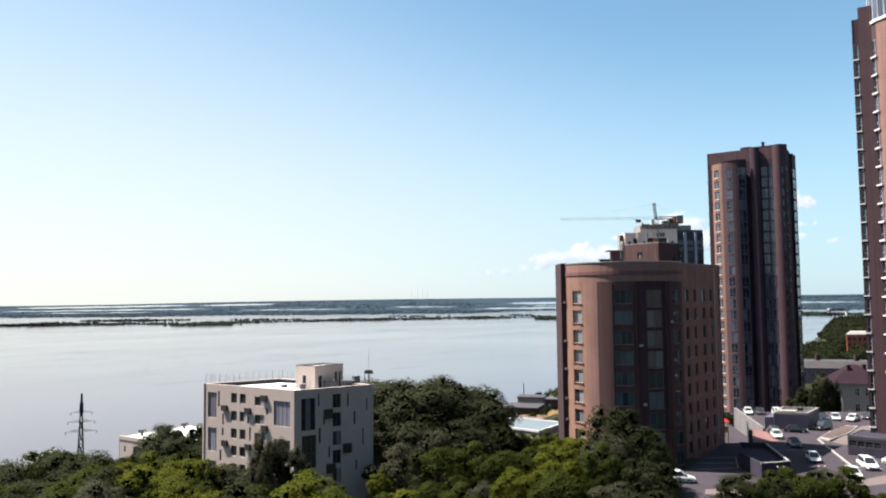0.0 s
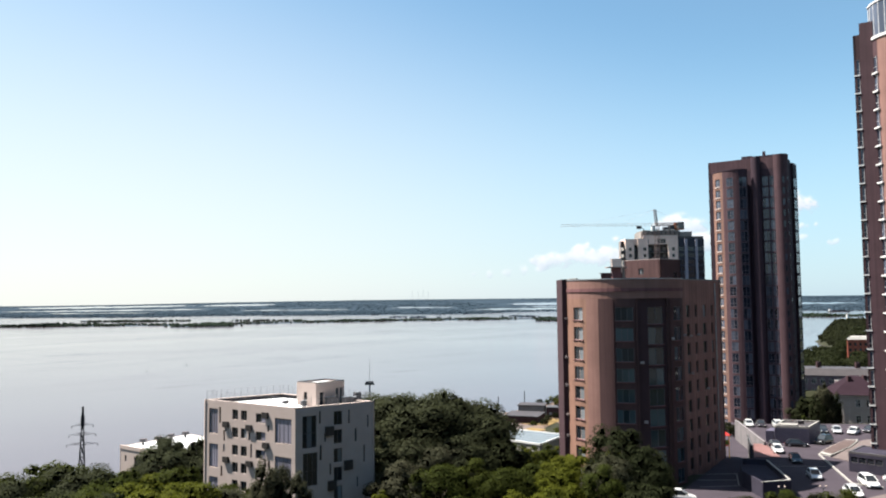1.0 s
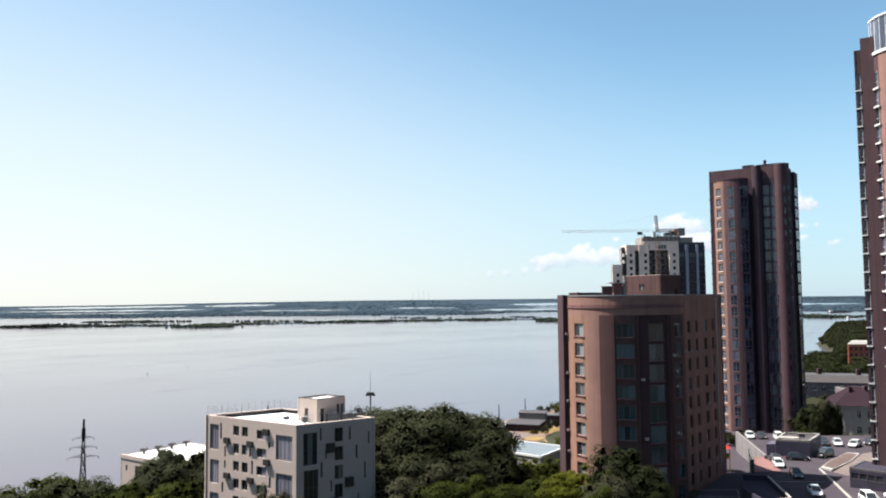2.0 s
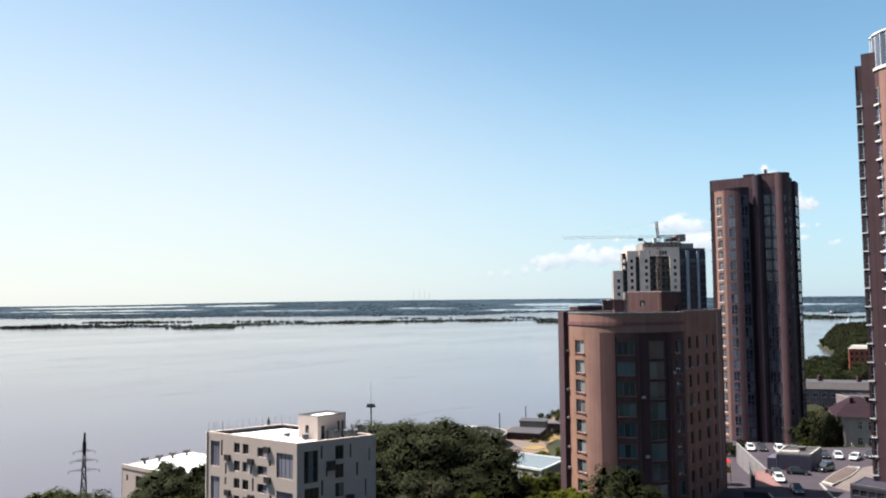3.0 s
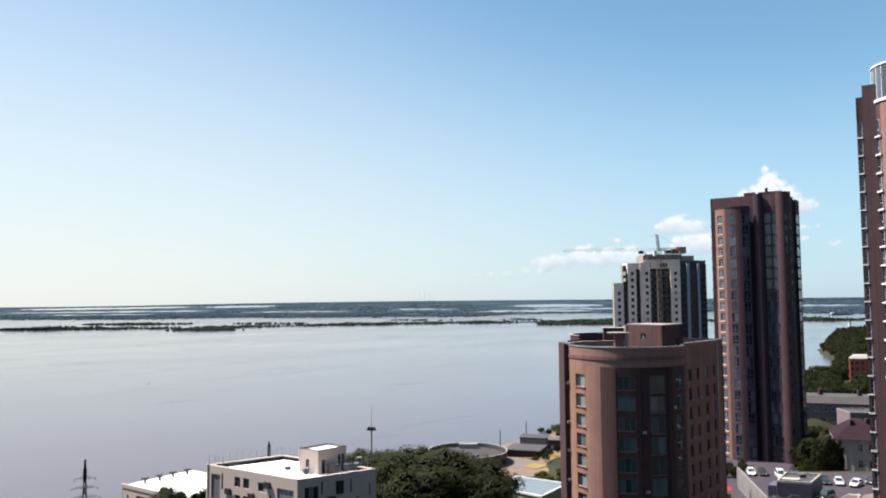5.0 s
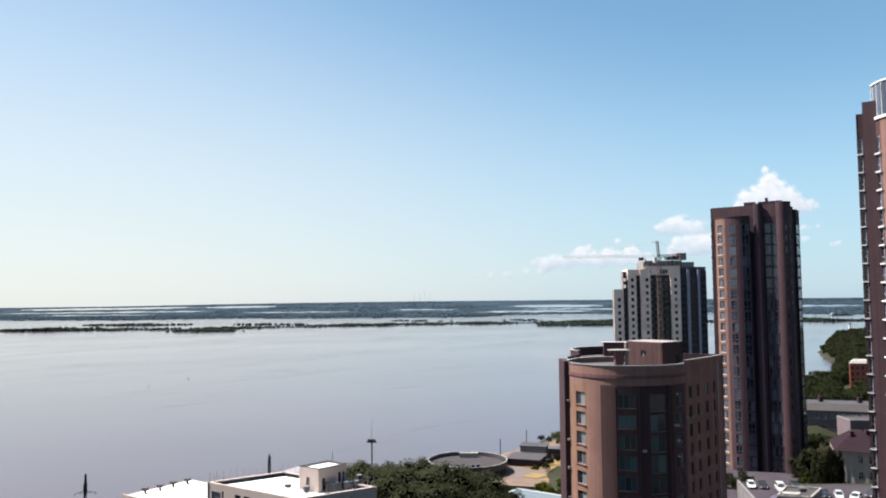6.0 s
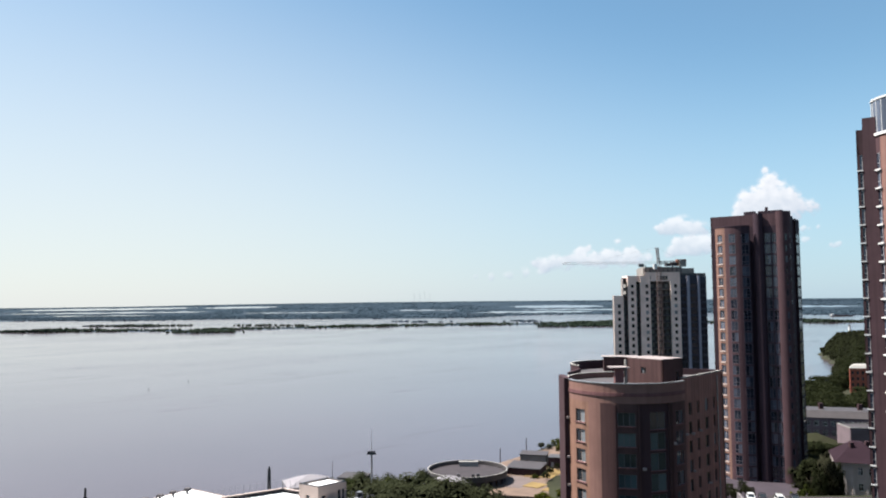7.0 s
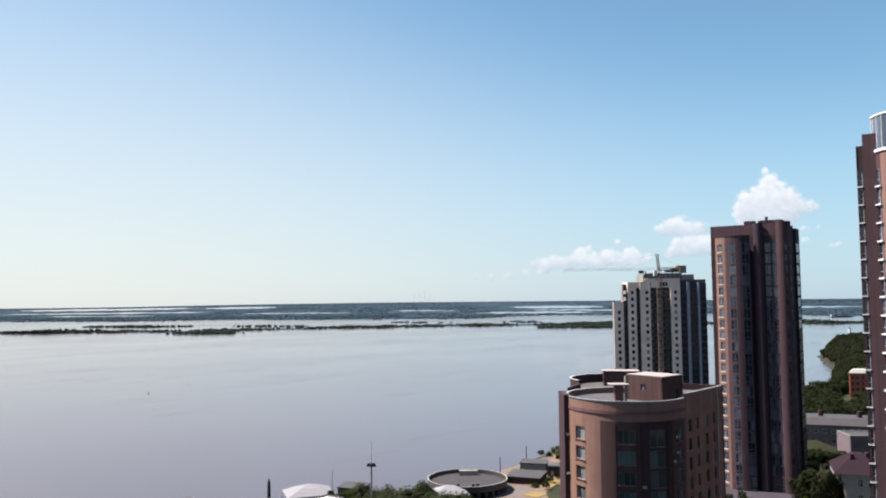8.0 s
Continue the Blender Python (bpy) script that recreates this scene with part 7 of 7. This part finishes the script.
def make_rear_annex():
    h = thing("rear_annex", "plain pinkish plastered annex before the long house", "building")
    pts = [(149.0, 286.0), (166.0, 284.6), (166.8, 296.0), (149.8, 297.4)]
    for i in range(4):
        part("wall", sheet(Flat(pts[i], pts[(i + 1) % 4]), -20, -4.6, thick=0.4), REAR_PLASTER, h)
        part("eave", sheet(Flat(pts[i], pts[(i + 1) % 4]), -4.597, -4.3, thick=0.5), CONCRETE, h)
    part("roof", prism(bmesh.new(), [(149.6, 286.5), (165.5, 285.2), (166.2, 295.5), (150.3, 296.8)], -4.9, -4.597), SLATE_ROOF, h, "grey flat roof")


make_rear_annex()
flat_patch("road", [(63.6, 184), (100, 182), (104, 212), (96, 232), (78, 241), (63.6, 241)], -8.45, 1.5, ASPHALT, "shaded asphalt court at the far tower's foot", "road")


ORANGE_BRICK = facade_mat("orange_red_brick", (0.30, 0.088, 0.058), 0.3)


def make_red_house():
    h = thing("red_brick_house", "orange-red brick house with pale roof among trees", "building")
    pts = [(234.5, 449.0), (252.0, 446.0), (260.0, 460.0), (242.5, 463.0)]
    for i in range(4):
        f = Flat(pts[i], pts[(i + 1) % 4])
        holes = [(1.0 + 2.8 * k, 2.3 + 2.8 * k, z, z + 1.9) for k in range(int((f.len - 1) / 2.8)) for z in (-1.2, -4.6, -8.0)] if i == 0 else []
        facade(h, f, -14, 2.4, holes, ORANGE_BRICK, bars=1)
    c = sum((Vector(p) for p in pts), Vector((0, 0))) / 4
    part("roof", prism(bmesh.new(), [tuple(c + (Vector(p) - c) * 1.02) for p in pts], 2.403, 4.0, [tuple(c + (Vector(p) - c) * 0.8) for p in pts]), PALE_CONCRETE, h, "pale sheet roof")


make_red_house()


def make_headland_tower():
    t = thing("headland_tower", "small white tower on the wooded headland", "tower")
    part("shaft", rod(bmesh.new(), (553, 1055, -26), (553, 1055, 3), 2.0, 1.6, 12), WHITE_PAINT, t)
    part("cap", rod(bmesh.new(), (553, 1055, 3.003), (553, 1055, 6), 1.8, 0.1, 12), SLATE_ROOF, t)


make_headland_tower()


# ---- clouds, far behind everything ----
def make_cloud_mat():
    m = bpy.data.materials.new("cloud")
    m.use_nodes = True
    nt = m.node_tree
    n, link = nt.nodes, nt.links.new
    n.remove(n["Principled BSDF"])
    cover, tone = n.new("ShaderNodeAttribute"), n.new("ShaderNodeAttribute")
    cover.attribute_name, tone.attribute_name = "cover", "tone"
    mix = n.new("ShaderNodeMix")
    mix.data_type = "RGBA"
    mix.inputs["A"].default_value, mix.inputs["B"].default_value = (0.195, 0.225, 0.258, 1), (0.325, 0.332, 0.338, 1)
    link(tone.outputs["Fac"], mix.inputs["Factor"])
    em, tr, sh = n.new("ShaderNodeEmission"), n.new("ShaderNodeBsdfTransparent"), n.new("ShaderNodeMixShader")
    link(mix.outputs["Result"], em.inputs["Color"])
    link(cover.outputs["Fac"], sh.inputs[0])
    link(tr.outputs[0], sh.inputs[1])
    link(em.outputs[0], sh.inputs[2])
    link(sh.outputs[0], n["Material Output"].inputs["Surface"])
    return m


CLOUD = make_cloud_mat()
CLOUDS = (
    ("tall white cumulus cloud over the far shore", 476, [(1880, 600, 46), (1905, 665, 50), (1966, 612, 78), (2053, 780, 50), (2020, 715, 52), (2087, 670, 88), (2160, 680, 58), (2222, 610, 58), (2320, 610, 40), (1890, 540, 64), (2015, 530, 98), (2122, 529, 80), (2018, 844, 18)]),
    ("small flat white cloud above the far shore", 442, [(1357, 477, 34), (1420, 500, 56), (1498, 490, 54), (1569, 475, 54), (1620, 458, 46), (1540, 448, 44)]),
    ("small ragged white cloud above the far shore", 306, [(1472, 395, 38), (1550, 412, 46), (1454, 342, 40), (1532, 350, 54), (1603, 356, 50), (1645, 392, 50), (1690, 356, 54), (1420, 320, 34)]),
    ("low bank of white cumulus above the river", 203, [(570, 274, 32), (630, 259, 35), (700, 276, 39), (768, 307, 25), (771, 261, 35), (853, 348, 28), (903, 362, 18), (952, 323, 25), (1019, 315, 39), (1076, 325, 32), (1091, 399, 18), (1161, 345, 32), (1203, 323, 25), (895, 284, 42), (820, 292, 40), (1040, 288, 44), (1170, 300, 40), (1290, 300, 30), (640, 240, 30), (973, 269, 42), (1114, 271, 35), (1220, 284, 32)]),
    ("thin low wisp of cloud above the river", 164, [(293, 185, 25), (399, 198, 28), (498, 211, 32), (604, 217, 28), (194, 186, 21)]),
    ("thin streak of cloud beside the tower", 454, [(2212, 464, 14), (2258, 467, 14), (2311, 474, 14), (2364, 484, 14), (2276, 481, 14)]),
    ("tiny faint cloud beside the tower", 338, [(2469, 366, 18), (2501, 377, 18), (2444, 374, 14), (2275, 407, 18), (2300, 414, 14)]),
)


def make_cloud(label, base, puffs, depth):
    step = 5.0
    x0, x1 = min(x - r for x, z, r in puffs) - 25, max(x + r for x, z, r in puffs) + 25
    z0, z1 = base - 30, max(z + r for x, z, r in puffs) + 25
    nx, nz = int((x1 - x0) / step) + 1, int((z1 - z0) / step) + 1
    thin = 0.55 if ("thin" in label or "faint" in label) else (0.85 if "small" in label or "low" in label else 1.0)
    verts, cover, tone = [], [], []
    for j in range(nz):
        for i in range(nx):
            x, z = x0 + i * step, z0 + j * step
            wob = noise.fractal((x * 0.020, z * 0.024, depth * 0.1), 1.0, 2.1, 3)
            total, lit = 0.0, 0.0
            for px, pz, r in puffs:
                d2 = ((x - px) ** 2 + ((z - pz) * 1.08) ** 2) / (r * r)
                e = math.exp(-0.85 * d2)
                total += e
                lit += e * (-(x - px) * 0.55 + (z - pz) * 0.83) / r
            lit /= max(total, 1e-6)
            c = smooth_step(0.16, 0.98, total + 0.60 * wob * (0.35 + min(total, 1.0))) * smooth_step(base - 20, base + 10, z + 12 * wob)
            verts.append((x, 4800 + depth, z))
            cover.append(c * thin)
            # sunlit and shaded sides are put into tone; the card glows by itself
            up = smooth_step(base - 10, base + 0.75 * (z1 - base), z)
            tone.append(max(0.0, min(1.0, 0.30 + 0.42 * lit + 0.46 * up + 0.24 * wob)))
    faces = [(j * nx + i, j * nx + i + 1, (j + 1) * nx + i + 1, (j + 1) * nx + i) for j in range(nz - 1) for i in range(nx - 1)]
    me = bpy.data.meshes.new("cloud")
    me.from_pydata(verts, [], faces)
    for key, values in (("cover", cover), ("tone", tone)):
        me.attributes.new(key, "FLOAT", "POINT").data.foreach_set("value", values)
    me.materials.append(CLOUD)
    tagged(new("backdrop", me), label, "cloud", kind="structure")


for _i, (_label, _base, _puffs) in enumerate(CLOUDS):
    make_cloud(_label, _base, _puffs, 8.0 * _i)
